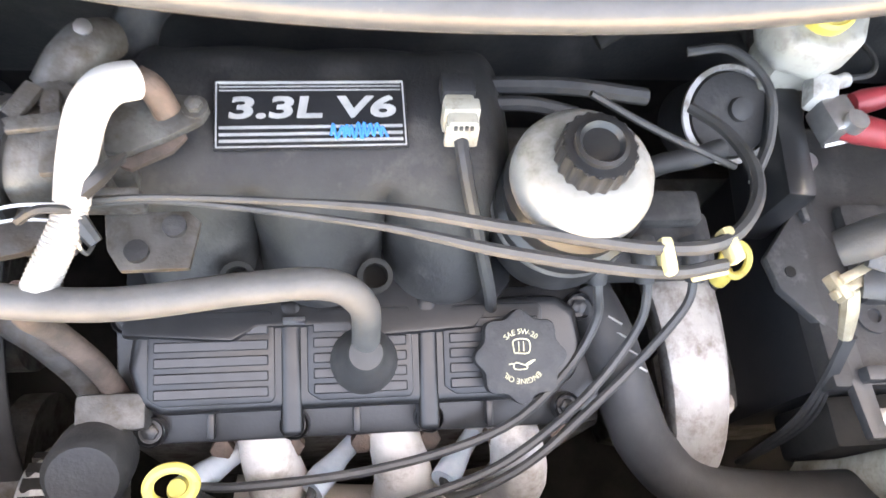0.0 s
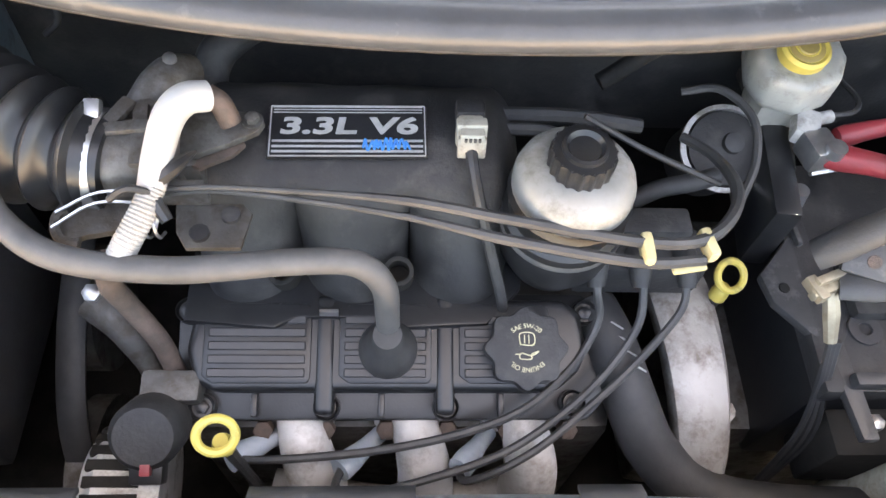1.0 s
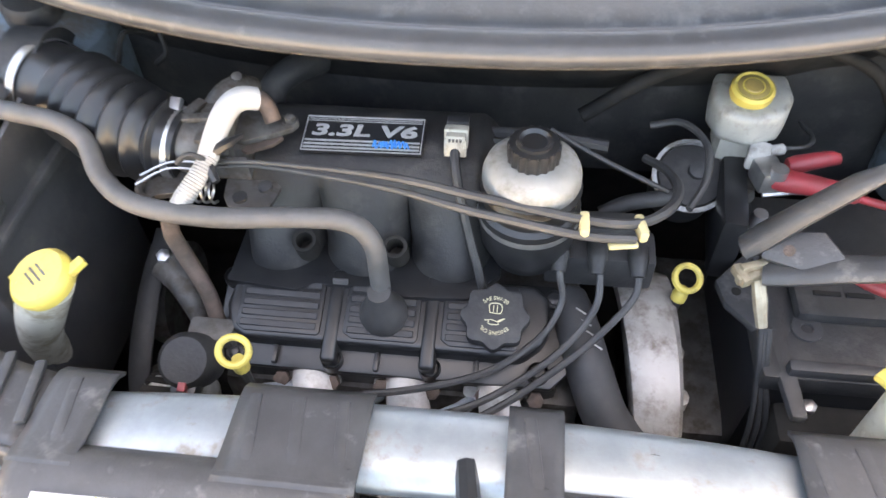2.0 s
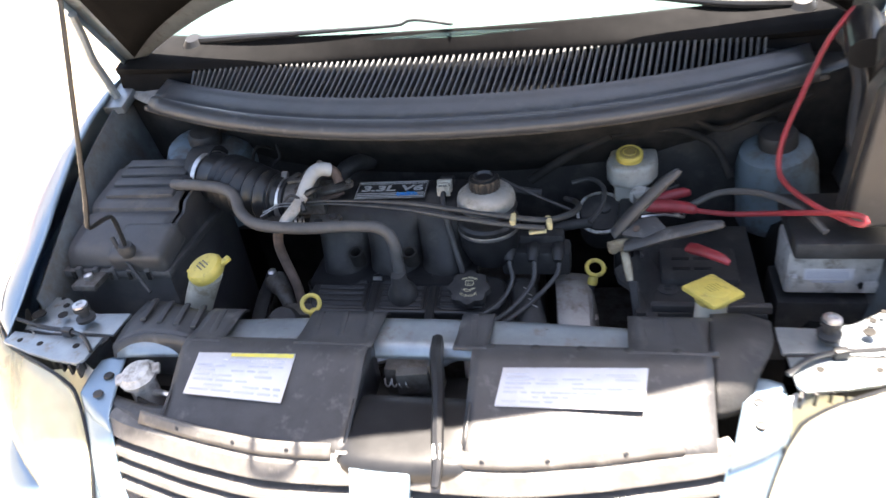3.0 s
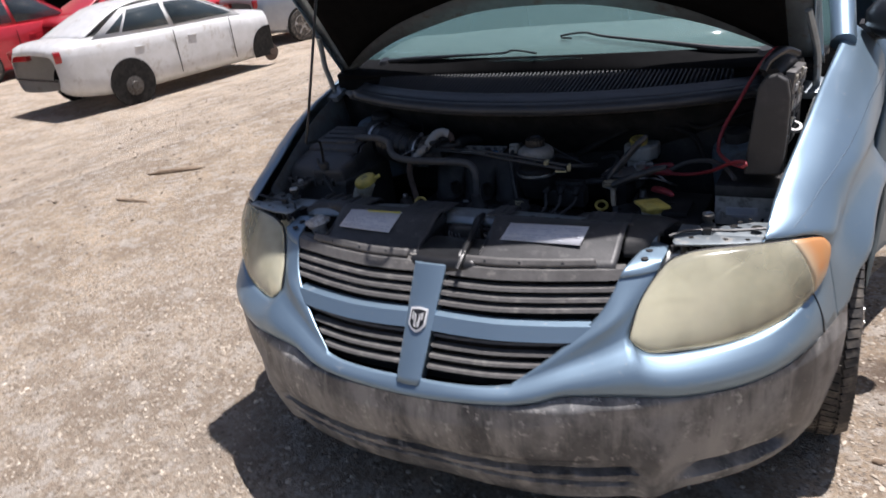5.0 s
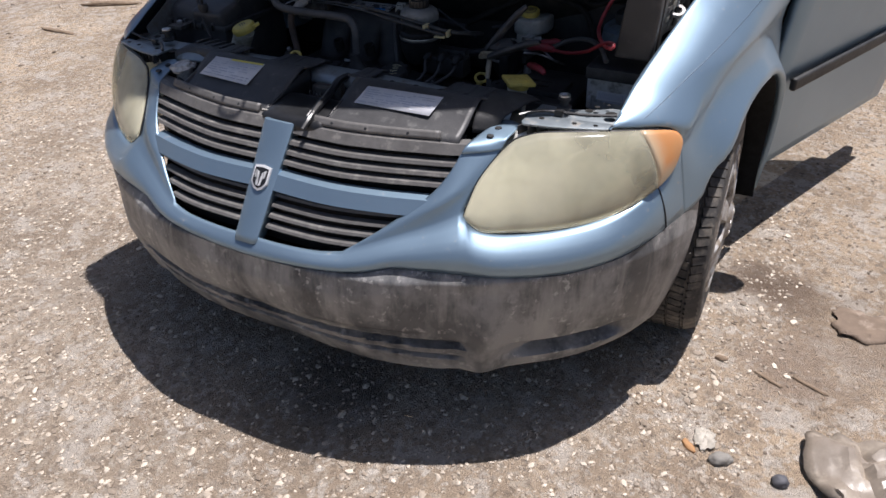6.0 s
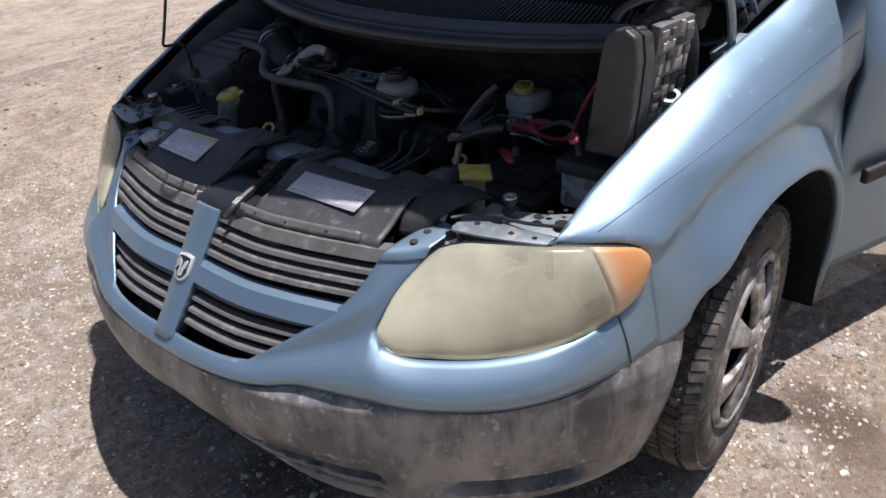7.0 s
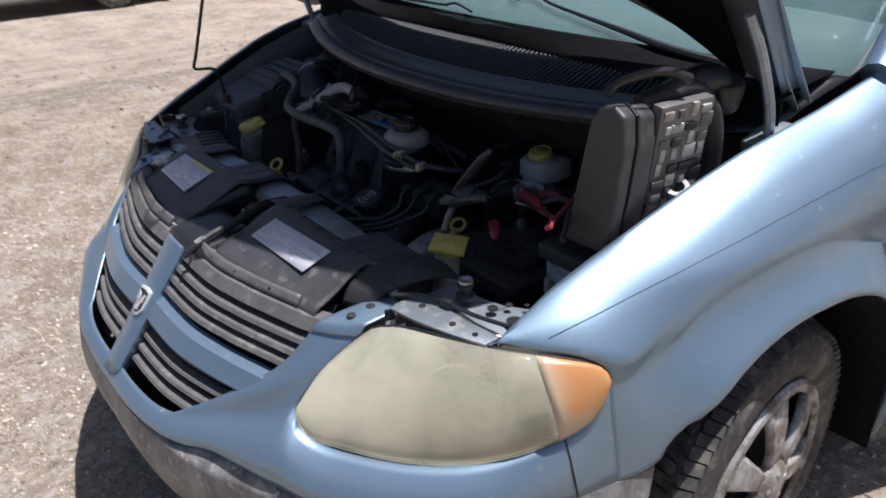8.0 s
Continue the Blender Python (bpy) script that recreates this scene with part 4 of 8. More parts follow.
# wheels
def wheel_parts(wheel):
    """Tyre, cover and hub round the y-z plane at the origin, outer face towards +x."""
    R, W = 0.325, 0.205
    prof = [(0.205, -W / 2 + 0.02), (0.25, -W / 2), (0.295, -W / 2 + 0.004), (0.317, -W / 2 + 0.022), (R, -W / 2 + 0.045), (R + 0.002, 0), (R, W / 2 - 0.045), (0.317, W / 2 - 0.022), (0.295, W / 2 - 0.004), (0.25, W / 2), (0.205, W / 2 - 0.02)]
    turn = pose(0, 0, 0, 0, 90, 0)
    tyre = part("tyre", lathe(prof, 64, turn, False), TYRE, wheel, "worn black tyre with dried mud")
    blocks = bmesh.new()
    for row, x in enumerate((-0.075, -0.042, -0.002, 0.038, 0.075)):
        for k in range(80):
            a = 2 * math.pi * (k + 0.5 * (row % 2)) / 80
            b = box((0.034, 0.0215, 0.012), pose(0, 0, 0, 0, 0, 0) @ Matrix.Rotation(a, 4, "X") @ Matrix.Translation((x, 0, R - 0.004 - (0.009 if abs(x) > 0.06 else 0))) @ pose(0, 0, 0, 0, 25 * (1 if x > 0.06 else -1 if x < -0.06 else 0), 12 * (-1) ** row))
            me = bpy.data.meshes.new("b")
            b.to_mesh(me)
            b.free()
            blocks.from_mesh(me)
            bpy.data.meshes.remove(me)
    tagged(part("tread", blocks, TYRE, tyre), "", kind="stuff")
    part("rim", lathe([(0.20, -0.08), (0.205, -0.02), (0.19, 0.03), (0.05, 0.05)], 40, turn), DARK, wheel)
    hubcap = part("wheel_cover", lathe([(0.214, 0.082), (0.218, 0.094), (0.212, 0.102), (0.200, 0.104), (0.192, 0.096), (0.194, 0.086)], 48, turn, False), HUB, wheel, "mud-caked silver wheel cover with seven spokes", 0.003)
    for k in range(7):
        rows = []
        for r, w, x in ((0.045, 0.022, 0.112), (0.09, 0.026, 0.114), (0.14, 0.034, 0.110), (0.198, 0.046, 0.097)):
            rows.append([Matrix.Rotation(2 * math.pi * k / 7, 4, "X") @ Vector((x + dx, t, r)) for t, dx in ((-w, -0.014), (-w * 0.7, 0), (w * 0.7, 0), (w, -0.014))])
        part("spoke", grid(rows), HUB, hubcap, "", 0.003)
    part("hub_cap", lathe([(0.055, 0.095), (0.055, 0.112), (0.045, 0.122), (0.012, 0.126)], 24, turn), HUB, hubcap)
    for k in range(5):
        a = 2 * math.pi * k / 5 + 0.3
        part("wheel_nut", lathe([(0.008, 0.108), (0.008, 0.124), (0.004, 0.126)], 6, Matrix.Translation((0, 0.034 * math.cos(a), 0.034 * math.sin(a))) @ turn), STEEL, hubcap)


def wheel_at(p, rz):
    w = new("wheel")
    w.empty_display_size = 0.1
    wheel_parts(w)
    w.parent = van
    w.matrix_parent_inverse = Matrix.Translation(-van.location)
    w.matrix_basis = pose(*p, 0, 0, rz)
    return w


wheel_at((0.828, 0.835, 0.322), 3)
wheel_at((-0.828, 0.835, 0.322), 183)
wheel_at((0.84, 3.75, 0.322), 0)
wheel_at((-0.84, 3.75, 0.322), 180)

# hood, raised on its hinges
HT = radians(54)


def H(x, u, w=0.0):
    """A place on the raised hood: x across, u up from the hinge line, w out of its upper face."""
    return Vector((x, 1.0 - u * math.cos(HT) + w * math.sin(HT), 1.0 + u * math.sin(HT) + w * math.cos(HT)))


REAR = [(-0.795, 0.015), (-0.72, 0.065), (-0.65, 0.105), (-0.52, 0.165), (-0.39, 0.205), (-0.2, 0.25), (0, 0.262), (0.2, 0.25), (0.39, 0.205), (0.52, 0.165), (0.65, 0.105), (0.72, 0.065), (0.795, 0.015)]
FRONT = [(-0.760, 0.85), (-0.69, 0.925), (-0.5, 1.015), (-0.25, 1.085), (0, 1.115), (0.1, 1.105), (0.25, 1.065), (0.5, 0.985), (0.69, 0.895), (0.748, 0.825)]
crown = lambda x, u: 0.055 * (1 - (x / 0.8) ** 2) + 0.015
ra, fa = crom([(x, u, 0) for x, u in REAR], 41), crom([(x, u, 0) for x, u in FRONT], 41)


def hood_sheet(w0, k0=0.0, k1=1.0, shrink=1.0, dish=1.0):
    rows = []
    for p, q in zip(ra, fa):
        rows.append([H(r.x * shrink, r.y, crown(r.x, r.y) * dish + w0) for r in (p.lerp(q, k0 + (k1 - k0) * j / 15) for j in range(16))])
    return grid(rows)


hood = part("hood", hood_sheet(0.0), PAINT, van, "open light blue hood held up by a prop rod", 0.004)
part("hood_inner_panel", hood_sheet(-0.022, 0.0, 0.985, 0.985), PAINT_DUSTY, hood, "grey-blue inner hood frame", 0.003)
part("hood_liner", hood_sheet(-0.040, 0.11, 0.93, 0.90), FELT, hood, "black felt insulation pad under the hood", 0.012)
for sgn in (-1, 1):
    part("hood_side_flange", loft([[H(sgn * 0.775, u, crown(0.78, u) + 0.0) for u in (0.04, 0.4, 0.75)], [H(sgn * 0.768, u, crown(0.78, u) - 0.04) for u in (0.05, 0.4, 0.74)]], 12, 4), PAINT, hood, "", 0.003)
    hinge = part("hood_hinge", tube([(sgn * 0.782, 0.90, 0.975), (sgn * 0.783, 0.885, 1.03), (sgn * 0.78, 0.865, 1.08), (sgn * 0.77, 0.85, 1.13), (sgn * 0.755, 0.825, 1.19)], 0.0095, 8, 24), PAINT_DUSTY, hood, "blue-grey bent hinge arm")
    part("hinge_foot", box((0.05, 0.09, 0.02), pose(sgn * 0.777, 0.91, 0.965, 14), 0.004), PAINT_DUSTY, hinge)
part("hood_latch_striker", tube([H(-0.03, 1.03, -0.02), H(-0.03, 1.03, -0.075), H(0.03, 1.03, -0.075), H(0.03, 1.03, -0.02)], 0.005, 6, 18), STEEL, hood)
rod = part("prop_rod", tube([(-0.565, 0.482, 0.845), (-0.556, 0.474, 0.895), (-0.548, 0.462, 0.933), (-0.548, 0.448, 0.942), (-0.551, 0.424, 0.945), (-0.553, 0.407, 0.948), (-0.551, 0.406, 0.960), (-0.545, 0.418, 1.0), (-0.518, 0.470, 1.2), (-0.492, 0.523, 1.4), (-0.472, 0.563, 1.548)], 0.0042, 8, 110), BLACK, van, "thin bent hood prop rod")
part("rod_grommet", lathe([(0.012, -0.012), (0.016, 0), (0.012, 0.012)], 12, axis((-0.563, 0.481, 0.853), (0.1, -0.1, 0.9))), RUBBER, rod)

PALEP = mat("pale_grey_plastic", (0.24, 0.24, 0.24), (0.18, 0.18, 0.18), 20, 0.5, 0, 0.1, dirt=(0.16, 0.15, 0.14), amount=0.3, dscale=20)
# cowl: lip, shelf, louvred vent, wiper recess
def arc_row(y0, z0, ends, n=25):
    """A line across the van, furthest forward in the middle."""
    return [Vector((x, y0 + ends[0] * (abs(x) / 0.78) ** 2.2, z0 + ends[1] * (abs(x) / 0.78) ** 2)) for x in np.linspace(-0.78, 0.78, n)]


cowl_rows = [arc_row(0.790, 0.938, (0.13, 0.035)), arc_row(0.720, 0.950, (0.18, 0.030)), arc_row(0.684, 0.960, (0.205, 0.026)), arc_row(0.672, 0.970, (0.212, 0.024)), arc_row(0.676, 0.981, (0.213, 0.022)), arc_row(0.692, 0.987, (0.215, 0.020)), arc_row(0.701, 0.985, (0.215, 0.019)), arc_row(0.712, 0.990, (0.217, 0.017)), arc_row(0.740, 0.996, (0.22, 0.013)), arc_row(0.762, 1.001, (0.222, 0.010)), arc_row(0.768, 0.985, (0.222, 0.010))]
cowl = part("cowl_panel", loft([r[2:-2] for r in cowl_rows], 41, 56), COWLP, van, "weathered black plastic cowl panel with louvred air vent", 0.004)
part("cowl_seal", tube(arc_row(0.680, 0.962, (0.208, 0.026), 15)[1:-1], 0.006, 8, 60), GRIME, cowl)
# near-black floor puts the darkness between the slats into its colour
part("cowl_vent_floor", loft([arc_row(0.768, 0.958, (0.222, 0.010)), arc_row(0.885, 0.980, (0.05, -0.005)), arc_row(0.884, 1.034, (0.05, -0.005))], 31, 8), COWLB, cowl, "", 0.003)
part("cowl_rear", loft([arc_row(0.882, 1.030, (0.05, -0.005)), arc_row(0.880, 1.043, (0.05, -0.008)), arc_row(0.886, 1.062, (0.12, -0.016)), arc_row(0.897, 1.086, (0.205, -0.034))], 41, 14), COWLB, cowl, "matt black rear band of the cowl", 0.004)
slat = box((0.0045, 0.092, 0.018), None, 0.0015, 1)
me_slat = bpy.data.meshes.new("vent_slat")
slat.to_mesh(me_slat)
slat.free()
me_slat.materials.append(COWLP)
# pale tabs paint the highlights at the slats' front ends
tab = box((0.0075, 0.010, 0.006), None, 0.001, 1)
me_tab = bpy.data.meshes.new("slat_foot")
tab.to_mesh(me_tab)
tab.free()
me_tab.materials.append(SLAT)
for i in range(92):
    x = -0.572 + 1.144 * i / 91
    k = abs(x) / 0.78
    yf, yr = 0.766 + 0.222 * k ** 2.2, 0.882 + 0.05 * k ** 2.2
    zf, zr = 0.990 + 0.010 * k * k, 1.030 - 0.008 * k * k
    run, rise = yr - yf, zr - zf
    o = new("vent_slat", me_slat)
    o.parent = cowl
    o.matrix_basis = pose(x, (yf + yr) / 2, (zf + zr) / 2 - 0.004, math.degrees(math.atan2(rise, run)), 0, -9) @ Matrix.Diagonal((1, max(0.15, math.hypot(run, rise) / 0.092), 1, 1))
    o = new("slat_foot", me_tab)
    o.parent = cowl
    o.matrix_basis = pose(x + 0.006, yf - 0.002, zf + 0.008, 14)
part("vent_lip", tube(arc_row(0.764, 1.000, (0.222, 0.010), 15)[2:13], 0.0045, 6, 50), COWLP, cowl)
for sgn in (-1, 1):
    part("cowl_corner", loft([[(sgn * 0.56, 0.835, 0.958), (sgn * 0.68, 0.875, 0.965), (sgn * 0.775, 0.925, 0.978)], [(sgn * 0.57, 0.91, 1.006), (sgn * 0.69, 0.96, 1.006), (sgn * 0.785, 1.01, 1.01)], [(sgn * 0.58, 1.0, 1.055), (sgn * 0.69, 1.05, 1.05), (sgn * 0.80, 1.12, 1.043)]], 8, 10), PALEP if sgn < 0 else BLACK, cowl, "", 0.004)


def wiper(pivot, pts, label):
    w = part("wiper", tube(pts, [0.010, 0.008, 0.005, 0.0035, 0.003], 8, 40), BLACK, van, label)
    part("wiper_pivot", lathe([(0.024, -0.02), (0.026, 0.01), (0.016, 0.022)], 16, axis(pivot, (0, -0.3, 1))), BLACK, w)
    return w


wiper((0.645, 0.985, 1.05), [(0.64, 0.985, 1.062), (0.52, 0.962, 1.078), (0.386, 0.962, 1.098), (0.198, 0.968, 1.124), (0.127, 0.982, 1.136), (0.062, 0.974, 1.132), (0.055, 0.966, 1.127), (0.094, 0.960, 1.125)], "black wiper arm without a blade on the windscreen")
wiper((-0.605, 0.99, 1.055), [(-0.60, 0.99, 1.066), (-0.45, 0.945, 1.082), (-0.287, 0.916, 1.092), (-0.115, 0.902, 1.098), (-0.081, 0.912, 1.104), (0.002, 0.892, 1.096)], "black wiper arm resting at the windscreen's foot")

# engine bay shell; its near-black sheets put the bay's deep shade into colour
TOWER = mat("dull_blue_primer", (0.17, 0.225, 0.265), (0.12, 0.16, 0.19), 14, 0.45, 0.3, 0.2, 80, dirt=(0.12, 0.11, 0.10), amount=0.35, dscale=14)
GRIMY_BLUE = mat("grimy_inner_fender", (0.12, 0.14, 0.15), (0.07, 0.078, 0.085), 14, 0.6, 0.2, 0.3, 80, dirt=(0.09, 0.08, 0.07), amount=0.4, dscale=12)
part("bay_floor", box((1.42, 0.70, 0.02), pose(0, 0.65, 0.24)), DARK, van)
# unseen panel added to stop sun leaking through the bay onto the ground
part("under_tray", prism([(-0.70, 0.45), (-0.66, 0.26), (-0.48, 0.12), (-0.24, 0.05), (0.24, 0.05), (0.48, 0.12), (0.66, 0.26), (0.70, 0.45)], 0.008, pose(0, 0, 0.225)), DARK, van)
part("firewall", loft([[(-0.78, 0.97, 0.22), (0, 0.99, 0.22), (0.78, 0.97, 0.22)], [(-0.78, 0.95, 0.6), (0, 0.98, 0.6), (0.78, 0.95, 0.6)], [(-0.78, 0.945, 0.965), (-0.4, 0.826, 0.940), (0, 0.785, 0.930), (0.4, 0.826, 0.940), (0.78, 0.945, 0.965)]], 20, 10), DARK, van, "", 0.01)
for sgn in (-1, 1):
    part("inner_fender", loft([[(sgn * 0.70, 0.40, 0.25), (sgn * 0.70, 0.7, 0.25), (sgn * 0.70, 0.97, 0.25)], [(sgn * 0.71, 0.40, 0.55), (sgn * 0.70, 0.7, 0.6), (sgn * 0.72, 0.97, 0.62)], [(sgn * 0.725, 0.40, 0.80), (sgn * 0.765, 0.7, 0.92), (sgn * 0.79, 0.97, 0.99)]], 14, 10), GRIMY_BLUE, van, "grimy dark blue-grey inner fender wall", 0.006)
    tower = part("strut_tower", lathe([(r if sgn < 0 else r * 0.74, h) for r, h in ((0.105, 0.0), (0.098, 0.12), (0.085, 0.155), (0.06, 0.165), (0.03, 0.166))], 32, pose(0.620 if sgn > 0 else -0.575, 0.85, 0.69 if sgn > 0 else 0.735, 8, sgn * -8, 0)), TOWER, van, "dull blue-grey steel strut tower")
    part("strut_cap", lathe([(0.035, 0.0), (0.035, 0.02), (0.03, 0.028), (0.015, 0.03)], 24, pose(0.602 if sgn > 0 else -0.555, 0.828, 0.852 if sgn > 0 else 0.897, 8, sgn * -8, 0)), MATTE, tower)
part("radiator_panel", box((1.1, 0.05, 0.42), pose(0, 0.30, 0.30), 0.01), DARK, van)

# radiator support crossbar and black top cover
bar = part("radiator_crossbar", loft([[(x, 0.395 - 0.03 * (abs(x) / 0.5) ** 2, 0.755) for x in (-0.5, -0.25, 0, 0.25, 0.5)], [(x, 0.382 - 0.03 * (abs(x) / 0.5) ** 2, 0.786) for x in (-0.5, -0.25, 0, 0.25, 0.5)], [(x, 0.325 - 0.02 * (abs(x) / 0.5) ** 2, 0.788) for x in (-0.5, -0.25, 0, 0.25, 0.5)], [(x, 0.305 - 0.02 * (abs(x) / 0.5) ** 2, 0.770) for x in (-0.5, -0.25, 0, 0.25, 0.5)]], 40, 16), PAINT_DUSTY, van, "light blue painted radiator support bar", 0.004, 35)
# holes are dark discs, with the shade inside put into their colour
for x, r in ((0.155, 0.0085), (0.205, 0.011), (0.265, 0.003), (0.345, 0.003), (-0.24, 0.003)):
    part("bar_hole", lathe([(r, -0.001), (r, 0.0012)], 16, pose(x, 0.348, 0.7885)), DARK, bar)


def cover_panel(x0, x1, n=10):
    """A length of the cover: a front lip, a slope with the label's flat, ribs over the crossbar."""
    xs_ = np.linspace(x0, x1, n)
    f = lambda y, z, cy=0.0: [Vector((x, y + cy * (x / 0.45) ** 2, z)) for x in xs_]
    return loft([f(0.128, 0.742, 0.045), f(0.135, 0.757, 0.045), f(0.165, 0.766, 0.035), f(0.20, 0.777, 0.02), f(0.235, 0.792, 0.008), f(0.27, 0.8065, 0), f(0.295, 0.807, 0), f(0.31, 0.795, 0)], 24, 30)


cover_l = part("radiator_cover", cover_panel(-0.358, -0.055, 12), SHROUD, van, "black plastic radiator cover with faded labels", 0.004, 35)
cover_r = part("radiator_cover", cover_panel(0.105, 0.435, 12), SHROUD, van, "black plastic radiator cover with faded labels", 0.004, 35)
# tongues over the crossbar with pressed ribs
for x0, x1, par in ((-0.175, -0.05, cover_l), (-0.36, -0.30, cover_l), (0.075, 0.125, cover_r), (0.325, 0.445, cover_r)):
    part("cover_tongue", loft([[(x0, 0.285, 0.809), (x1, 0.285, 0.809)], [(x0, 0.32, 0.802), (x1, 0.32, 0.802)], [(x0, 0.375, 0.797), (x1, 0.375, 0.797)], [(x0, 0.392, 0.785), (x1, 0.392, 0.785)]], 6, 10), SHROUD, par, "", 0.004)
    for k in range(3 if x1 - x0 > 0.1 else 1):
        xr = x0 + (x1 - x0) * (k + 0.5) / (3 if x1 - x0 > 0.1 else 1)
        part("rib", box((0.012, 0.085, 0.008), pose(xr, 0.335, 0.798, -4, 0, 8), 0.003), SHROUD, par)
for k in range(5):
    part("cover_clip", lathe([(0.009, 0), (0.008, 0.004), (0.003, 0.006)], 12, pose(0.13 + 0.065 * k, 0.292, 0.807)), MATTE, cover_r)
for sgn, par in ((-1, cover_l), (1, cover_r)):
    lip = skin([(0.075, 0.7535), (0.47, 0.7535)], [(0.075, 0.770), (0.47, 0.770)], 24, 4, -0.010)
    part("cover_lip", lip if sgn > 0 else mirrored(lip), SLAT, par, "dusty grey front lip", 0.004)
    for k in range(3):
        p = S(sgn * (0.15 + 0.12 * k), 0.763, -0.0085)
        part("lip_screw", lathe([(0.006, 0), (0.005, 0.002), (0.002, 0.003)], 12, axis(p, (0, -0.6, 0.8))), BLACK, par)
# right end block, left end ramp and the well of the radiator cap
part("cover_end", loft([[(0.437, 0.225, 0.755), (0.47, 0.240, 0.752), (0.485, 0.255, 0.750)], [(0.437, 0.245, 0.786), (0.472, 0.262, 0.784), (0.492, 0.275, 0.778)], [(0.436, 0.30, 0.808), (0.478, 0.315, 0.804), (0.518, 0.325, 0.792)], [(0.440, 0.36, 0.801), (0.485, 0.37, 0.797), (0.526, 0.375, 0.786)], [(0.445, 0.405, 0.783), (0.49, 0.41, 0.781), (0.530, 0.405, 0.772)]], 12, 20), MATTE, cover_r, "matt black cover end", 0.004)
part("cover_ramp", loft([[(-0.358, 0.300, 0.806), (-0.41, 0.308, 0.806), (-0.46, 0.312, 0.800), (-0.505, 0.295, 0.790)], [(-0.358, 0.335, 0.800), (-0.41, 0.345, 0.802), (-0.46, 0.355, 0.797), (-0.515, 0.36, 0.787)], [(-0.358, 0.385, 0.790), (-0.41, 0.395, 0.790), (-0.46, 0.415, 0.785), (-0.52, 0.43, 0.776)]], 12, 8), SHROUD, cover_l, "", 0.004)
part("ramp_apron", loft([[(-0.358, 0.300, 0.806), (-0.41, 0.308, 0.806), (-0.46, 0.312, 0.800), (-0.505, 0.295, 0.790)], [(-0.358, 0.288, 0.770), (-0.41, 0.302, 0.740), (-0.46, 0.304, 0.735), (-0.51, 0.285, 0.74)], [(-0.358, 0.295, 0.70), (-0.41, 0.308, 0.69), (-0.46, 0.31, 0.69), (-0.515, 0.29, 0.69)]], 12, 8), SHROUD, cover_l, "", 0.004)
for k in range(4):
    part("rib", box((0.011, 0.075, 0.007), pose(-0.375 - 0.036 * k, 0.358 + 0.008 * k, 0.797 - 0.002 * k, -10, 0, 14), 0.003), SHROUD, cover_l)
part("cover_front_strip", loft([[(-0.355, 0.150, 0.745), (-0.41, 0.166, 0.745), (-0.475, 0.196, 0.745)], [(-0.355, 0.160, 0.760), (-0.41, 0.178, 0.757), (-0.475, 0.206, 0.754)], [(-0.355, 0.195, 0.762), (-0.40, 0.200, 0.754), (-0.475, 0.222, 0.750)]], 10, 6), SHROUD, cover_l, "", 0.006)
CAPP = (-0.440, 0.250, 0.762)
rc = part("radiator_cap", lathe([(0.030, 0.0), (0.031, 0.007), (0.025, 0.011), (0.023, 0.016), (0.010, 0.018)], 28, pose(*CAPP, 8, -4, 0)), ALU, van, "bare metal radiator cap in a dark well")
part("cap_grip", box((0.072, 0.020, 0.008), pose(CAPP[0], CAPP[1], CAPP[2] + 0.004, 8, -4, 25), 0.003), ALU, rc)
part("filler_neck", lathe([(0.022, -0.07), (0.022, 0.0)], 20, pose(*CAPP)), ALU, rc)
part("overflow_nipple", tube([(-0.42, 0.245, 0.735), (-0.395, 0.24, 0.735), (-0.385, 0.24, 0.72)], 0.006, 8, 10), STEEL, rc)
# dark sheet that paints the shade at the well's bottom
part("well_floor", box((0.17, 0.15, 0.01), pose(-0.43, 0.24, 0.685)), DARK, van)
part("well_end", loft([[(-0.356, 0.16, 0.745), (-0.356, 0.22, 0.735), (-0.356, 0.30, 0.74)], [(-0.357, 0.165, 0.766), (-0.357, 0.22, 0.785), (-0.357, 0.30, 0.807)]], 8, 4), SHROUD, cover_l, "", 0.003)

# latch recess between the two covers
wl = lambda y, z, cy=0.0: [(-0.064, y + cy, z - 0.012), (-0.056, y + cy * 0.5, z - 0.003), (-0.03, y, z), (0.025, y - cy * 0.3, z), (0.085, y, z), (0.110, y + cy * 0.5, z - 0.003), (0.118, y + cy, z - 0.012)]
well = part("latch_well", loft([wl(0.106, 0.730, 0.01), wl(0.108, 0.750, 0.008), wl(0.122, 0.760, 0.006), wl(0.175, 0.765), wl(0.220, 0.767), wl(0.230, 0.752), wl(0.236, 0.69), wl(0.29, 0.67)], 26, 40), BLACK, van, "dark hood latch recess with scraped edges", 0.004)
part("scraped_edge", join(*[box((w, 0.004, 0.0012), pose(x, 0.124 + dy, 0.7612 + dy * 0.1, 20, 0, r)) for x, w, dy, r in ((-0.055, 0.022, 0.0, 4), (-0.018, 0.026, 0.001, -6), (0.02, 0.028, -0.001, 3), (0.055, 0.014, 0.002, 15))]), WHITEP, well, "pale scraped plastic along the edge")
for x in (-0.060, 0.108):
    part("well_wall", loft([[(x, 0.135, 0.735), (x, 0.2, 0.72), (x, 0.31, 0.67)], [(x, 0.140, 0.765), (x, 0.2, 0.782), (x, 0.31, 0.808)]], 10, 5), BLACK, well, "", 0.004)
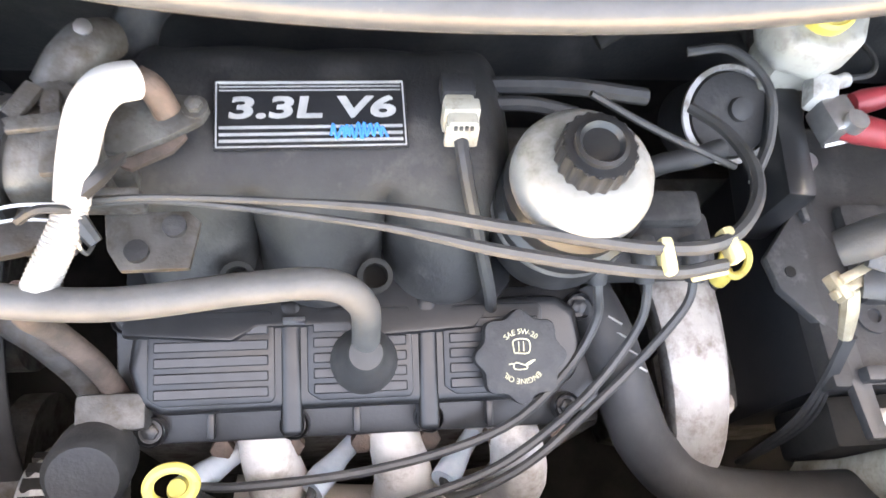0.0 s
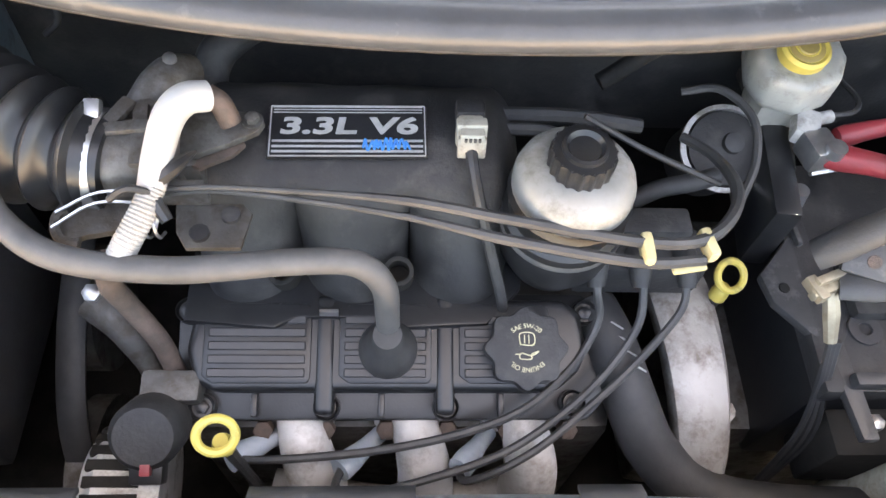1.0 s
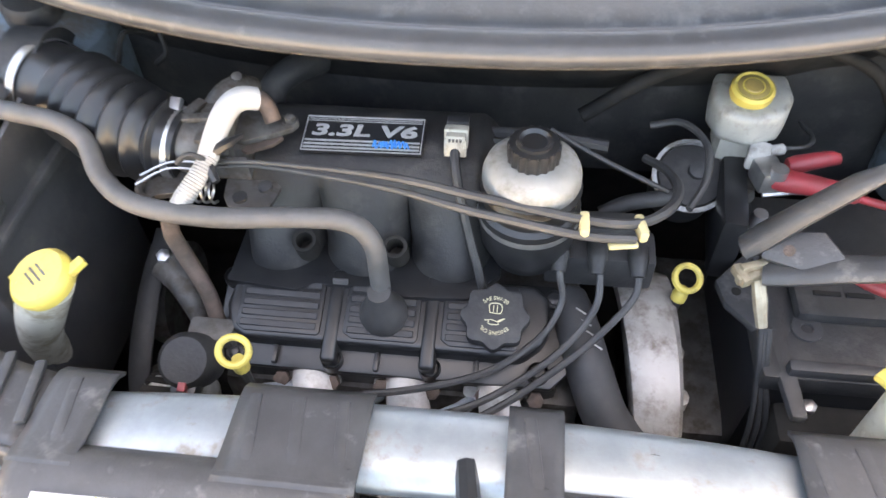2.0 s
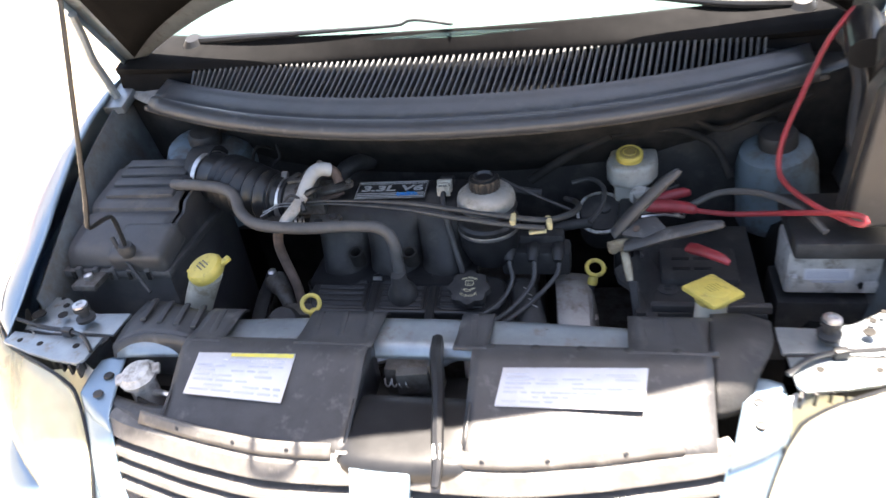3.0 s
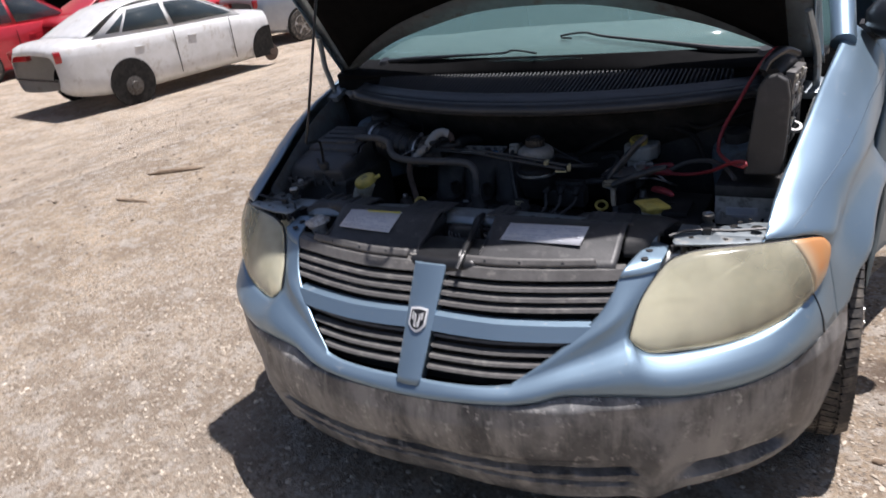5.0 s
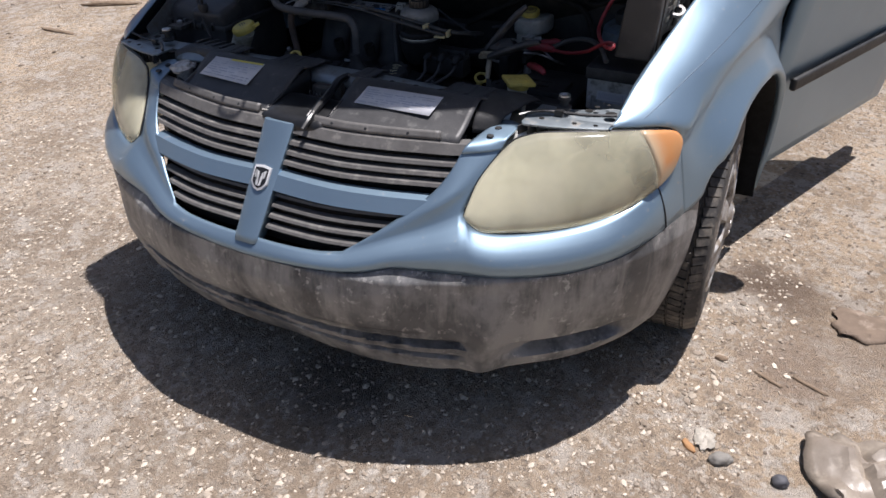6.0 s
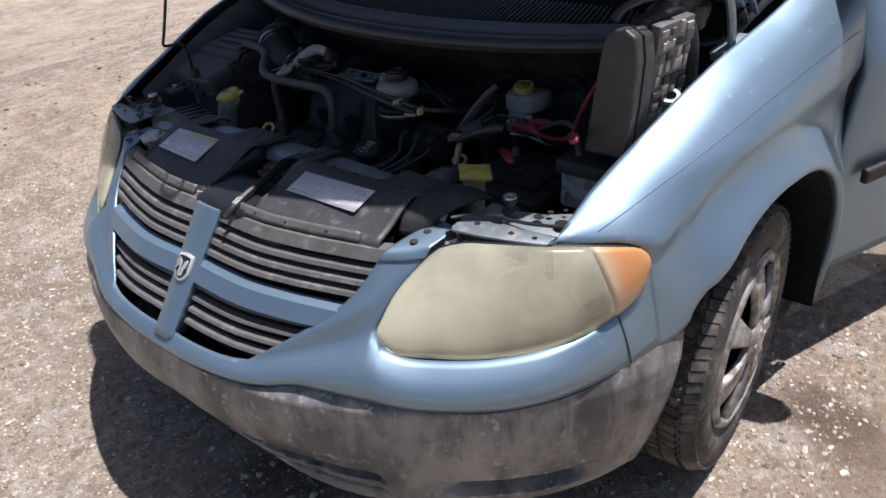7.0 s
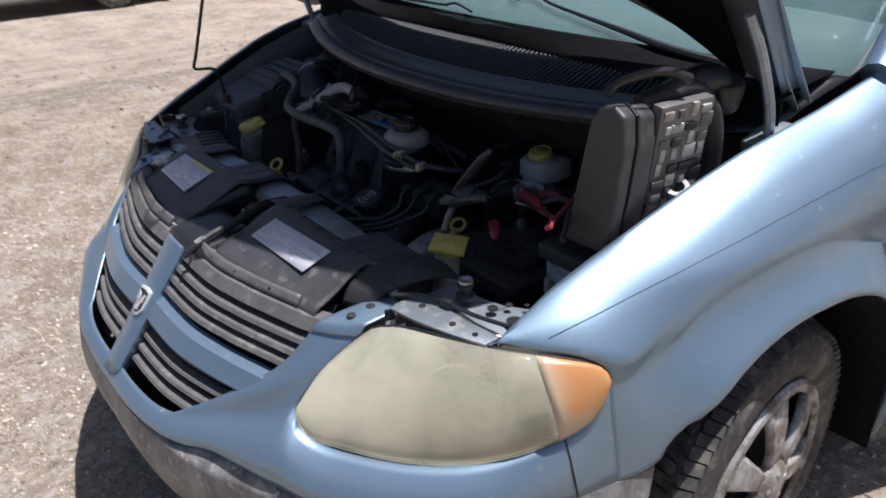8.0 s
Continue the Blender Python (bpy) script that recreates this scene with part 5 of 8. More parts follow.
latch = part("hood_latch", join(box((0.075, 0.03, 0.055), pose(0.0, 0.295, 0.715), 0.006), box((0.05, 0.018, 0.04), pose(0.01, 0.275, 0.735, 0, 0, 8), 0.004), box((0.022, 0.02, 0.05), pose(0.045, 0.285, 0.735), 0.003)), GRIME, van, "greasy steel hood latch")
part("release_lever", tube([(0.040, 0.335, 0.785), (0.048, 0.285, 0.792), (0.060, 0.235, 0.788), (0.068, 0.19, 0.781), (0.074, 0.15, 0.775), (0.080, 0.115, 0.767), (0.080, 0.085, 0.752)], [0.010, 0.011, 0.010, 0.009, 0.009, 0.008, 0.006], 8, 28), BLACK, latch, "black safety release lever with a worn tip")
part("lever_tip", box((0.012, 0.022, 0.006), pose(0.077, 0.126, 0.771, 14, 0, 8), 0.002), ALU, latch, "worn bare metal tip")
part("latch_spring", tube([(-0.035 + 0.0022 * k, 0.268 + 0.006 * math.cos(k * 1.3), 0.755 + 0.006 * math.sin(k * 1.3)) for k in range(20)], 0.0012, 5, 100), STEEL, latch)

# headlamp mounting plates
for sgn in (-1, 1):
    rear = [(0.535, 0.395), (0.535, 0.335), (0.60, 0.338), (0.655, 0.335), (0.722, 0.345), (0.728, 0.44), (0.69, 0.436), (0.645, 0.405), (0.60, 0.392)]
    strip_ = [(0.540, 0.262), (0.548, 0.250), (0.60, 0.258), (0.655, 0.272), (0.722, 0.296), (0.722, 0.326), (0.655, 0.318), (0.60, 0.318), (0.538, 0.316)]
    plate = part("headlamp_plate", prism([(sgn * x, y) for x, y in strip_][::sgn], 0.006, pose(0, 0, 0.781), 0.002), PAINT_DUSTY, van, "light blue-grey steel headlamp panel with holes")
    part("plate_rear", prism([(sgn * x, y) for x, y in rear][::sgn], 0.006, pose(0, 0, 0.779, -1.5), 0.002), PAINT_DUSTY, plate)
    # matte dark strip stands for shade in the slot between the halves
    part("plate_flange", prism([(sgn * x, y) for x, y in ((0.545, 0.312), (0.722, 0.322), (0.722, 0.350), (0.54, 0.340))][::sgn], 0.005, pose(0, 0, 0.768), 0.001), MATTE, plate, "dark strip for the shade in the slot between the panel's halves")
    part("plate_apron", loft([[(sgn * x, y + 0.012, 0.780) for x, y in ((0.545, 0.252), (0.60, 0.262), (0.655, 0.276), (0.722, 0.300))], [(sgn * x, y + 0.02, 0.70) for x, y in ((0.545, 0.252), (0.60, 0.262), (0.655, 0.276), (0.722, 0.300))]], 10, 4), DARK, plate, "", 0.003)
    # dark discs laid on the panel stand for shaded holes
    for x, y, r in ((0.575, 0.292, 0.006), (0.648, 0.295, 0.0055), (0.693, 0.302, 0.005), (0.705, 0.372, 0.013), (0.665, 0.398, 0.006), (0.655, 0.372, 0.009), (0.685, 0.418, 0.004)):
        part("plate_hole", lathe([(r, 0), (r, 0.0015)], 14, pose(sgn * x, y, 0.7865)), DARK, plate)
    bump = part("hood_stop", lathe([(0.016, 0), (0.017, 0.006), (0.009, 0.009), (0.009, 0.02), (0.014, 0.022), (0.014, 0.028), (0.006, 0.030)], 18, pose(sgn * 0.600, 0.362, 0.786)), RUBBER, van, "black rubber hood stop with a steel screw")
    part("stop_screw", lathe([(0.013, 0), (0.0125, 0.004), (0.006, 0.005), (0.005, 0.002)], 16, pose(sgn * 0.600, 0.362, 0.816)), STEEL, bump)
    part("wire_clip", tube([(sgn * 0.53, 0.272, 0.795), (sgn * 0.56, 0.300, 0.798), (sgn * 0.60, 0.318, 0.796), (sgn * 0.66, 0.328, 0.795), (sgn * 0.725, 0.345, 0.798)], 0.0038, 6, 24), BLACK, plate)
    part("wire_bracket", box((0.020, 0.012, 0.016), pose(sgn * 0.605, 0.318, 0.786, 0, 0, sgn * 8), 0.002), BLACK, plate)
    br = part("fascia_bracket", loft([[S(sgn * s_of(0.446, 0.735), 0.735, 0.001), S(sgn * s_of(0.485, 0.738), 0.738, 0.003), S(sgn * s_of(0.522, 0.742), 0.742, 0.001)], [S(sgn * s_of(0.452, 0.749), 0.749, 0.001), S(sgn * s_of(0.490, 0.752), 0.752, 0.001), S(sgn * s_of(0.526, 0.753), 0.753, 0.000)], [(sgn * 0.466, 0.218, 0.760), (sgn * 0.494, 0.216, 0.761), (sgn * 0.528, 0.214, 0.759)], [(sgn * 0.475, 0.250, 0.764), (sgn * 0.500, 0.250, 0.765), (sgn * 0.531, 0.248, 0.763)], [(sgn * 0.486, 0.288, 0.767), (sgn * 0.508, 0.288, 0.768), (sgn * 0.529, 0.282, 0.766)]], 14, 22), PAINT, van, "", 0.003)
    for x, y in ((0.493, 0.246), (0.491, 0.209)):
        part("bracket_rivet", lathe([(0.0085, 0), (0.0075, 0.003), (0.003, 0.004)], 14, pose(sgn * x, y, 0.7660 if y > 0.23 else 0.7625)), MATTE, br)
    for k in range(4):
        part("lamp_fin", box((0.004, 0.05, 0.02), pose(sgn * (0.55 + 0.02 * k), 0.265 + 0.006 * k, 0.764, 0, 0, sgn * -20)), MATTE, van)

# labels
def label(name, corners, par, yellow, seed, text):
    tl, tr, br_, bl = [Vector(c) for c in corners]
    at = lambda u, v, h: tl.lerp(tr, u).lerp(bl.lerp(br_, u), v) + Vector((0, -0.35, 0.94)) * h
    def quad(u0, v0, u1, v1, h):
        return grid([[at(u0, v0, h), at(u0, v1, h)], [at(u1, v0, h), at(u1, v1, h)]])
    lab = part(name, quad(0, 0, 1, 1, 0.0055), PAPER, par, text, 0.0006)
    rnd = random.Random(seed)
    if yellow:
        part("yellow_band", quad(0.35, 0.01, 0.99, 0.09, 0.0064), LABELY, lab)
    for k in range(7):
        v = 0.16 + 0.115 * k
        u = 0.04
        while u < 0.93:
            w = rnd.uniform(0.04, 0.22)
            if rnd.random() < 0.8:
                part("print_line", quad(u, v, min(0.96, u + w), v + 0.045, 0.0064), INK, lab)
            u += w + 0.03
    return lab


label("emission_label", [(-0.324, 0.264, 0.8045), (-0.163, 0.266, 0.8055), (-0.168, 0.193, 0.776), (-0.329, 0.201, 0.779)], cover_l, True, 2, "white printed emission label with a yellow band")
label("service_label", [(0.153, 0.256, 0.802), (0.351, 0.262, 0.8045), (0.344, 0.205, 0.781), (0.145, 0.204, 0.779)], cover_r, False, 5, "white printed service label")


# engine: valve cover, intake, hoses, wires
engine = thing("engine", (-0.07, 0.6, 0.25), "black-topped V6 engine with dusty hoses and plug wires", "engine")
part("engine_block", box((0.44, 0.34, 0.36), pose(-0.06, 0.66, 0.26), 0.02), GRIME, engine, "oily cast engine block")
VC = pose(-0.07, 0.55, 0.672, 17, 0, 0)
cover = part("valve_cover", join(prism([(-0.205, -0.055), (-0.195, -0.064), (0.19, -0.064), (0.208, -0.045), (0.208, 0.045), (0.19, 0.060), (-0.19, 0.060), (-0.208, 0.045)], 0.013, VC, 0.003), prism([(-0.183, -0.030), (-0.165, -0.0385), (0.155, -0.0385), (0.178, -0.02), (0.187, 0.0), (0.182, 0.038), (0.165, 0.050), (-0.165, 0.050), (-0.187, 0.036), (-0.192, 0.0)], 0.040, VC, 0.009, 4)), BLACK, engine, "ribbed black valve cover")
for x in (-0.063, 0.050):
    part("cover_ridge", prism([(x - 0.009, -0.060), (x + 0.009, -0.060), (x + 0.009, 0.052), (x - 0.009, 0.052)], 0.042, VC, 0.006, 3), BLACK, cover)
for x0, x1 in ((-0.176, -0.076), (-0.050, 0.037), (0.063, 0.150)):
    rim = part("panel_rim", prism([(x0, -0.024), (x0 + 0.010, -0.031), (x1 - 0.003, -0.031), (x1, -0.027), (x1, 0.040), (x1 - 0.004, 0.044), (x0 + 0.010, 0.044), (x0, 0.034)], 0.0425, VC, 0.0025), BLACK, cover)
    for k in range(5):
        part("cover_rib", box((x1 - x0 - 0.010, 0.0085, 0.0026), VC @ pose((x0 + x1) / 2, -0.0215 + 0.0125 * k, 0.0415), 0.0011, 1), RIBP, rim)
for x in (-0.13, -0.01, 0.105):
    part("flange_rib", box((0.006, 0.022, 0.012), VC @ pose(x, -0.050, 0.010), 0.002), BLACK, cover)
for x, y in ((-0.178, -0.052), (-0.062, -0.052), (0.052, -0.052), (0.175, -0.048), (0.190, 0.040), (-0.197, 0.040)):
    b = part("cover_boss", lathe([(0.0135, 0.0), (0.0125, 0.017), (0.0115, 0.018), (0.0095, 0.014)], 18, VC @ pose(x, y, 0.006)), BLACK, cover)
    part("cover_bolt", lathe([(0.0068, 0.0), (0.0068, 0.005), (0.004, 0.006)], 6, VC @ pose(x, y, 0.019)), BLACK, cover)
OC = axis((0.053, 0.533, 0.725), (0, -0.28, 0.96))
lobes = [(0.036 * (1 + 0.085 * math.cos(8 * a)) * math.cos(a), 0.036 * (1 + 0.085 * math.cos(8 * a)) * math.sin(a)) for a in np.linspace(0, 2 * math.pi, 64, endpoint=False)]
oc = part("oil_cap", prism(lobes, 0.016, OC, 0.003), MATTE, engine, "lobed black oil filler cap with cream print")
part("cap_writing", lettering("SAE 5W-20", 0.0062, OC @ pose(0, 0.0, 0.0164, 0, 0, 0), 0.0003, 0.020), CREAMI, oc, "cream printed oil grade")
part("cap_writing", lettering("ENGINE OIL", 0.0062, OC @ pose(0, 0.0, 0.0164, 0, 0, 180), 0.0003, 0.020), CREAMI, oc, "cream printed words")
SQ = [(-0.006, 0.003), (0.006, 0.003), (0.006, 0.013), (-0.006, 0.013), (-0.006, 0.003)]
CAN = [(-0.011, -0.006), (-0.007, -0.006), (-0.006, -0.010), (0.004, -0.010), (0.004, -0.006), (0.011, -0.003), (0.004, -0.007), (-0.004, -0.005), (-0.007, -0.006)]
part("cap_symbol", tube([OC @ Vector((x, y, 0.0164)) for x, y in SQ], 0.0006, 5, 60), CREAMI, oc)
part("cap_symbol", tube([OC @ Vector((x, y, 0.0164)) for x, y in CAN], 0.0006, 5, 60), CREAMI, oc)
for dx in (-0.002, 0.002):
    part("cap_symbol", tube([OC @ Vector((dx, 0.004, 0.0164)), OC @ Vector((dx, 0.012, 0.0164))], 0.0005, 5, 8), CREAMI, oc)


# intake manifold with three runners and a badge
def intake():
    prof = [(0.80, 0.76), (0.775, 0.815), (0.745, 0.836), (0.70, 0.8445), (0.66, 0.836), (0.63, 0.815), (0.605, 0.78), (0.588, 0.752), (0.580, 0.728), (0.586, 0.705)]
    base = crom([(0, y, z) for y, z in prof], 40)
    rows = []
    for x in np.linspace(-0.262, 0.048, 64):
        e = min(1.0, (x + 0.262) / 0.03, (0.048 - x) / 0.03)
        e = 1 - (1 - max(0.0, e)) ** 2
        row = []
        for i, q in enumerate(base):
            low = max(0.0, min(1, (i - 23) / 9))
            back = max(0.0, min(1, (9 - i) / 6))
            runner = abs(math.sin((x + 0.262) / 0.31 * 3 * math.pi)) ** 0.5
            dz = -0.030 * (1 - runner) * low - 0.035 * (1 - abs(math.sin((x + 0.215) / 0.29 * 3 * math.pi)) ** 0.5) * back - 0.045 * (1 - e)
            row.append(Vector((x, q.y + (0.045 * (1 - runner) * low) + 0.01 * (1 - e), q.z + dz)))
        rows.append(row)
    return grid(rows)


im = part("intake_manifold", intake(), MATTE, engine, "black composite intake manifold with three runners", 0.006, 60)
part("manifold_flange", prism([(-0.265, 0.562), (-0.18, 0.555), (-0.16, 0.566), (-0.085, 0.566), (-0.06, 0.556), (0.02, 0.560), (0.055, 0.60), (0.055, 0.66), (-0.265, 0.66)], 0.012, pose(0, 0, 0.712, 0, 0, 0), 0.003), BLACK, im)
for x in (-0.17, -0.065):
    part("runner_bolt_well", lathe([(0.014, 0.0), (0.014, 0.03), (0.010, 0.03), (0.010, 0.005)], 16, axis((x, 0.598, 0.745), (0, -0.3, 0.95))), DARK, im)
part("manifold_bracket", box((0.018, 0.004, 0.03), pose(-0.13, 0.565, 0.70, -10), 0.001), STEEL, engine)
BD = axis((-0.111, 0.688, 0.8468), (0.0, -0.10, 0.99)) @ pose(0, 0, 0, 0, 0, 1.2)
hw, hh = 0.070, 0.0275
badge = part("engine_badge", prism([(-hw, -hh), (hw, -hh), (hw, hh), (-hw, hh)], 0.0030, BD, 0.0012), BLACK, im, "black and silver engine size badge with blue marker")
part("badge_writing", lettering("3.3L V6", 0.0235, BD @ pose(0.0015, 0.0045, 0.0034) @ Matrix(((1.68, 0.18, 0, 0), (0, 1, 0, 0), (0, 0, 1, 0), (0, 0, 0, 1))), 0.0004, 0.0, 0.0007), SILVERI, badge, "silver raised engine size lettering")
for k, y in enumerate((-0.0105, -0.0160, -0.0212)):
    part("badge_line", box((0.132, 0.0021, 0.0008), BD @ pose(0, y, 0.003)), SILVERI, badge)
for y in (0.0195, 0.0225, 0.0252):
    part("badge_line", box((0.132, 0.0007, 0.0006), BD @ pose(0, y, 0.003)), SILVERI, badge)
for y in (0.0262, -0.0258):
    part("badge_edge", box((0.136, 0.0011, 0.0008), BD @ pose(0, y, 0.003)), SILVERI, badge)
for x in (-0.068, 0.068):
    part("badge_edge", box((0.0011, 0.052, 0.0008), BD @ pose(x, 0, 0.003)), SILVERI, badge)
rnd = random.Random(8)
scrawl = [BD @ Vector((0.014 + 0.0022 * k + rnd.uniform(-0.0012, 0.0012), -0.0150 + (0.0055 if k % 2 else -0.0050) + rnd.uniform(-0.002, 0.002), 0.0042)) for k in range(19)]
part("marker_scrawl", tube(scrawl, 0.0011, 5, 150), BLUEI, badge, "blue marker scrawl")
cn = part("sensor_connector", join(box((0.022, 0.034, 0.019), pose(-0.003, 0.676, 0.852, -16), 0.003), box((0.027, 0.013, 0.023), pose(-0.003, 0.676, 0.851, -16), 0.002), box((0.025, 0.006, 0.021), pose(-0.003, 0.662, 0.849, -16), 0.002)), CONNP, engine, "dirty white sensor plug on a grey lead")
for k in range(4):
    part("connector_slot", box((0.0024, 0.014, 0.003), pose(-0.009 + 0.004 * k, 0.668, 0.8675, -16)), GRIME, cn)
part("connector_back", box((0.026, 0.022, 0.018), pose(-0.003, 0.702, 0.850, -12), 0.004), MATTE, cn)
part("sensor_lead", tube([(-0.003, 0.664, 0.856), (-0.002, 0.650, 0.853), (0.004, 0.628, 0.834), (0.018, 0.600, 0.79), (0.031, 0.582, 0.745), (0.038, 0.575, 0.71)], 0.0055, 8, 30), WIRE, cn)

# throttle body, intake bellows, clamp
tb = part("throttle_body", join(lathe([(0.034, 0), (0.036, 0.012), (0.034, 0.016), (0.033, 0.050), (0.037, 0.052), (0.037, 0.060)], 28, axis((-0.305, 0.645, 0.858), (1, 0.10, 0))), box((0.055, 0.065, 0.045), pose(-0.262, 0.662, 0.822, 0, 0, 10), 0.010), box((0.030, 0.026, 0.036), pose(-0.278, 0.690, 0.846, 14, 0, -30), 0.006)), GRIME, engine, "dirty cast throttle body")
part("idle_motor", tube([(-0.287, 0.692, 0.868), (-0.272, 0.712, 0.874), (-0.262, 0.728, 0.872), (-0.250, 0.742, 0.864)], [0.014, 0.018, 0.019, 0.014], 14, 20), GRIME, tb)
part("motor_screw", lathe([(0.006, 0), (0.006, 0.005), (0.002, 0.006)], 10, axis((-0.262, 0.728, 0.889), (0.1, -0.2, 1))), STEEL, tb)
part("link_lever", join(box((0.013, 0.052, 0.006), pose(-0.296, 0.655, 0.892, 0, 0, -28), 0.002), box((0.046, 0.011, 0.006), pose(-0.287, 0.648, 0.893, 0, 0, 8), 0.002), box((0.012, 0.062, 0.006), pose(-0.272, 0.645, 0.889, 0, 0, 6), 0.002)), GRIME, tb, "worn grey throttle link")
part("throttle_flange", prism([(-0.250, 0.643), (-0.232, 0.640), (-0.206, 0.653), (-0.184, 0.666), (-0.179, 0.676), (-0.186, 0.686), (-0.215, 0.690), (-0.250, 0.694)], 0.008, pose(0, 0, 0.866), 0.003), GRIME, tb)
part("flange_gasket", prism([(-0.250, 0.640), (-0.230, 0.634), (-0.204, 0.648), (-0.195, 0.66), (-0.21, 0.685), (-0.250, 0.690)], 0.005, pose(0, 0, 0.859), 0.001), RUST, tb, "rusty flange edge")
part("flange_bolt", join(lathe([(0.009, 0), (0.009, 0.003)], 16, pose(-0.189, 0.676, 0.873)), lathe([(0.0060, 0), (0.0060, 0.005), (0.003, 0.006)], 6, pose(-0.189, 0.676, 0.876))), GRIME, tb)
part("throttle_cam", join(prism([(-0.338, 0.606), (-0.326, 0.614), (-0.30, 0.617), (-0.285, 0.610), (-0.284, 0.594), (-0.292, 0.584), (-0.318, 0.578), (-0.330, 0.570), (-0.336, 0.580)], 0.008, pose(0, 0, 0.838, 0, 0, 0), 0.002), tube([(-0.335, 0.605, 0.848), (-0.340, 0.590, 0.848), (-0.332, 0.573, 0.848), (-0.318, 0.570, 0.846)], 0.005, 8, 18)), GRIME, tb, "dirty throttle cam")
part("cam_spring", tube([(-0.305 + 0.0013 * k, 0.600 + 0.012 * math.cos(k * 0.9), 0.832 + 0.012 * math.sin(k * 0.9)) for k in range(34)], 0.0016, 5, 140), STEEL, tb)
part("cable_hook", tube([(-0.226, 0.630, 0.892), (-0.240, 0.612, 0.893), (-0.252, 0.602, 0.890), (-0.255, 0.592, 0.884), (-0.244, 0.577, 0.872)], [0.002, 0.006, 0.008, 0.007, 0.005], 8, 26), BLACK, tb)
plate = part("cable_plate", prism([(-0.250, 0.612), (-0.195, 0.613), (-0.186, 0.604), (-0.192, 0.570), (-0.236, 0.569), (-0.246, 0.585)], 0.006, pose(0, 0, 0.838), 0.002), GRIME, tb, "dirty cable bracket plate")
for x, y in ((-0.226, 0.582), (-0.203, 0.600)):
    part("plate_bolt", lathe([(0.008, 0), (0.008, 0.004), (0.003, 0.005)], 14, pose(x, y, 0.844)), MATTE, plate)
bel = part("intake_bellows", tube([(-0.298, 0.643, 0.858), (-0.335, 0.650, 0.860), (-0.385, 0.668, 0.862), (-0.43, 0.695, 0.862), (-0.475, 0.722, 0.862), (-0.53, 0.742, 0.862)], [(0.041 + 0.011 * min(1, i / 30)) + 0.0065 * math.cos(2 * math.pi * i / 8) * (1 if 7 < i < 58 else 0) for i in range(85)], 34, 85), BLACK, engine, "black corrugated rubber intake bellows")
part("hose_clamp", lathe([(0.0415, -0.006), (0.043, -0.006), (0.043, 0.006), (0.0415, 0.006)], 36, axis((-0.309, 0.645, 0.858), (1, -0.15, 0)), False), STEEL, bel, "steel worm clamp")
part("clamp_screw", box((0.014, 0.022, 0.010), pose(-0.310, 0.664, 0.893, 25, 0, 0), 0.003), STEEL, bel)
part("hose_clamp", lathe([(0.054, -0.006), (0.0555, -0.006), (0.0555, 0.006), (0.054, 0.006)], 32, axis((-0.505, 0.734, 0.862), (1, -0.4, 0)), False), STEEL, bel)

# crankcase hose: airbox to valve cover
ph = part("breather_hose", tube([(-0.545, 0.655, 0.890), (-0.488, 0.642, 0.895), (-0.432, 0.630, 0.894), (-0.397, 0.612, 0.886), (-0.372, 0.578, 0.868), (-0.325, 0.550, 0.860), (-0.24, 0.541, 0.858), (-0.155, 0.550, 0.856), (-0.102, 0.554, 0.850), (-0.078, 0.548, 0.826), (-0.074, 0.541, 0.78), (-0.074, 0.538, 0.735)], 0.0110, 14, 90), HOSE, engine, "bent dusty grey breather hose")
part("hose_boot", lathe([(0.027, 0.0), (0.0275, 0.010), (0.022, 0.022), (0.0155, 0.032), (0.013, 0.055)], 24, axis((-0.074, 0.537, 0.712), (0, -0.15, 1))), WIRE, ph)
WHITES = mat("scuffed_white_sleeve", (0.46, 0.46, 0.45), (0.38, 0.375, 0.36), 18, 0.6, 0, 0.12, 120, dirt=(0.40, 0.38, 0.34), amount=0.2, dscale=26)
SLEEVE = mat("woven_grey_sleeve", (0.36, 0.35, 0.335), (0.26, 0.25, 0.235), 40, 0.75, 0, 0.5, 350, dirt=(0.24, 0.22, 0.19), amount=0.35, dscale=30)
wh = part("heater_sleeve", tube([(-0.222, 0.678, 0.902), (-0.236, 0.668, 0.909), (-0.246, 0.650, 0.908), (-0.252, 0.622, 0.898), (-0.256, 0.598, 0.886)], [0.0128, 0.0132, 0.0128, 0.0120, 0.0110], 18, 50), WHITES, engine, "bright white heat sleeve on a hose")
part("sleeve_tail", tube([(-0.255, 0.600, 0.886), (-0.262, 0.580, 0.878), (-0.274, 0.558, 0.866), (-0.286, 0.544, 0.850)], [0.0102, 0.0108, 0.0112, 0.0105], 16, 46, 0.0007), SLEEVE, wh, "ribbed beige lower sleeve")
part("sleeve_tie", tube([(-0.285, 0.585, 0.888), (-0.268, 0.587, 0.90), (-0.25, 0.592, 0.885)], 0.003, 6, 14), MATTE, wh)
part("egr_pipe", tube([(-0.290, 0.550, 0.858), (-0.298, 0.548, 0.82), (-0.296, 0.550, 0.78), (-0.280, 0.538, 0.73), (-0.274, 0.525, 0.68)], 0.0095, 10, 30), RUST, engine, "rusty steel pipe")
part("bypass_pipe", tube([(-0.222, 0.680, 0.902), (-0.212, 0.676, 0.896), (-0.205, 0.668, 0.880)], 0.0095, 10, 14), RUST, engine)
for x0, x1, y0, r in ((0.028, 0.170, 0.735, 0.0075), (0.028, 0.105, 0.717, 0.0065)):
    part("vacuum_pipe", tube([(x0, y0, 0.822), ((x0 + x1) / 2, y0 + 0.001, 0.820), (x1, y0 - 0.003, 0.812)], r, 8, 20), RUBBER, engine)
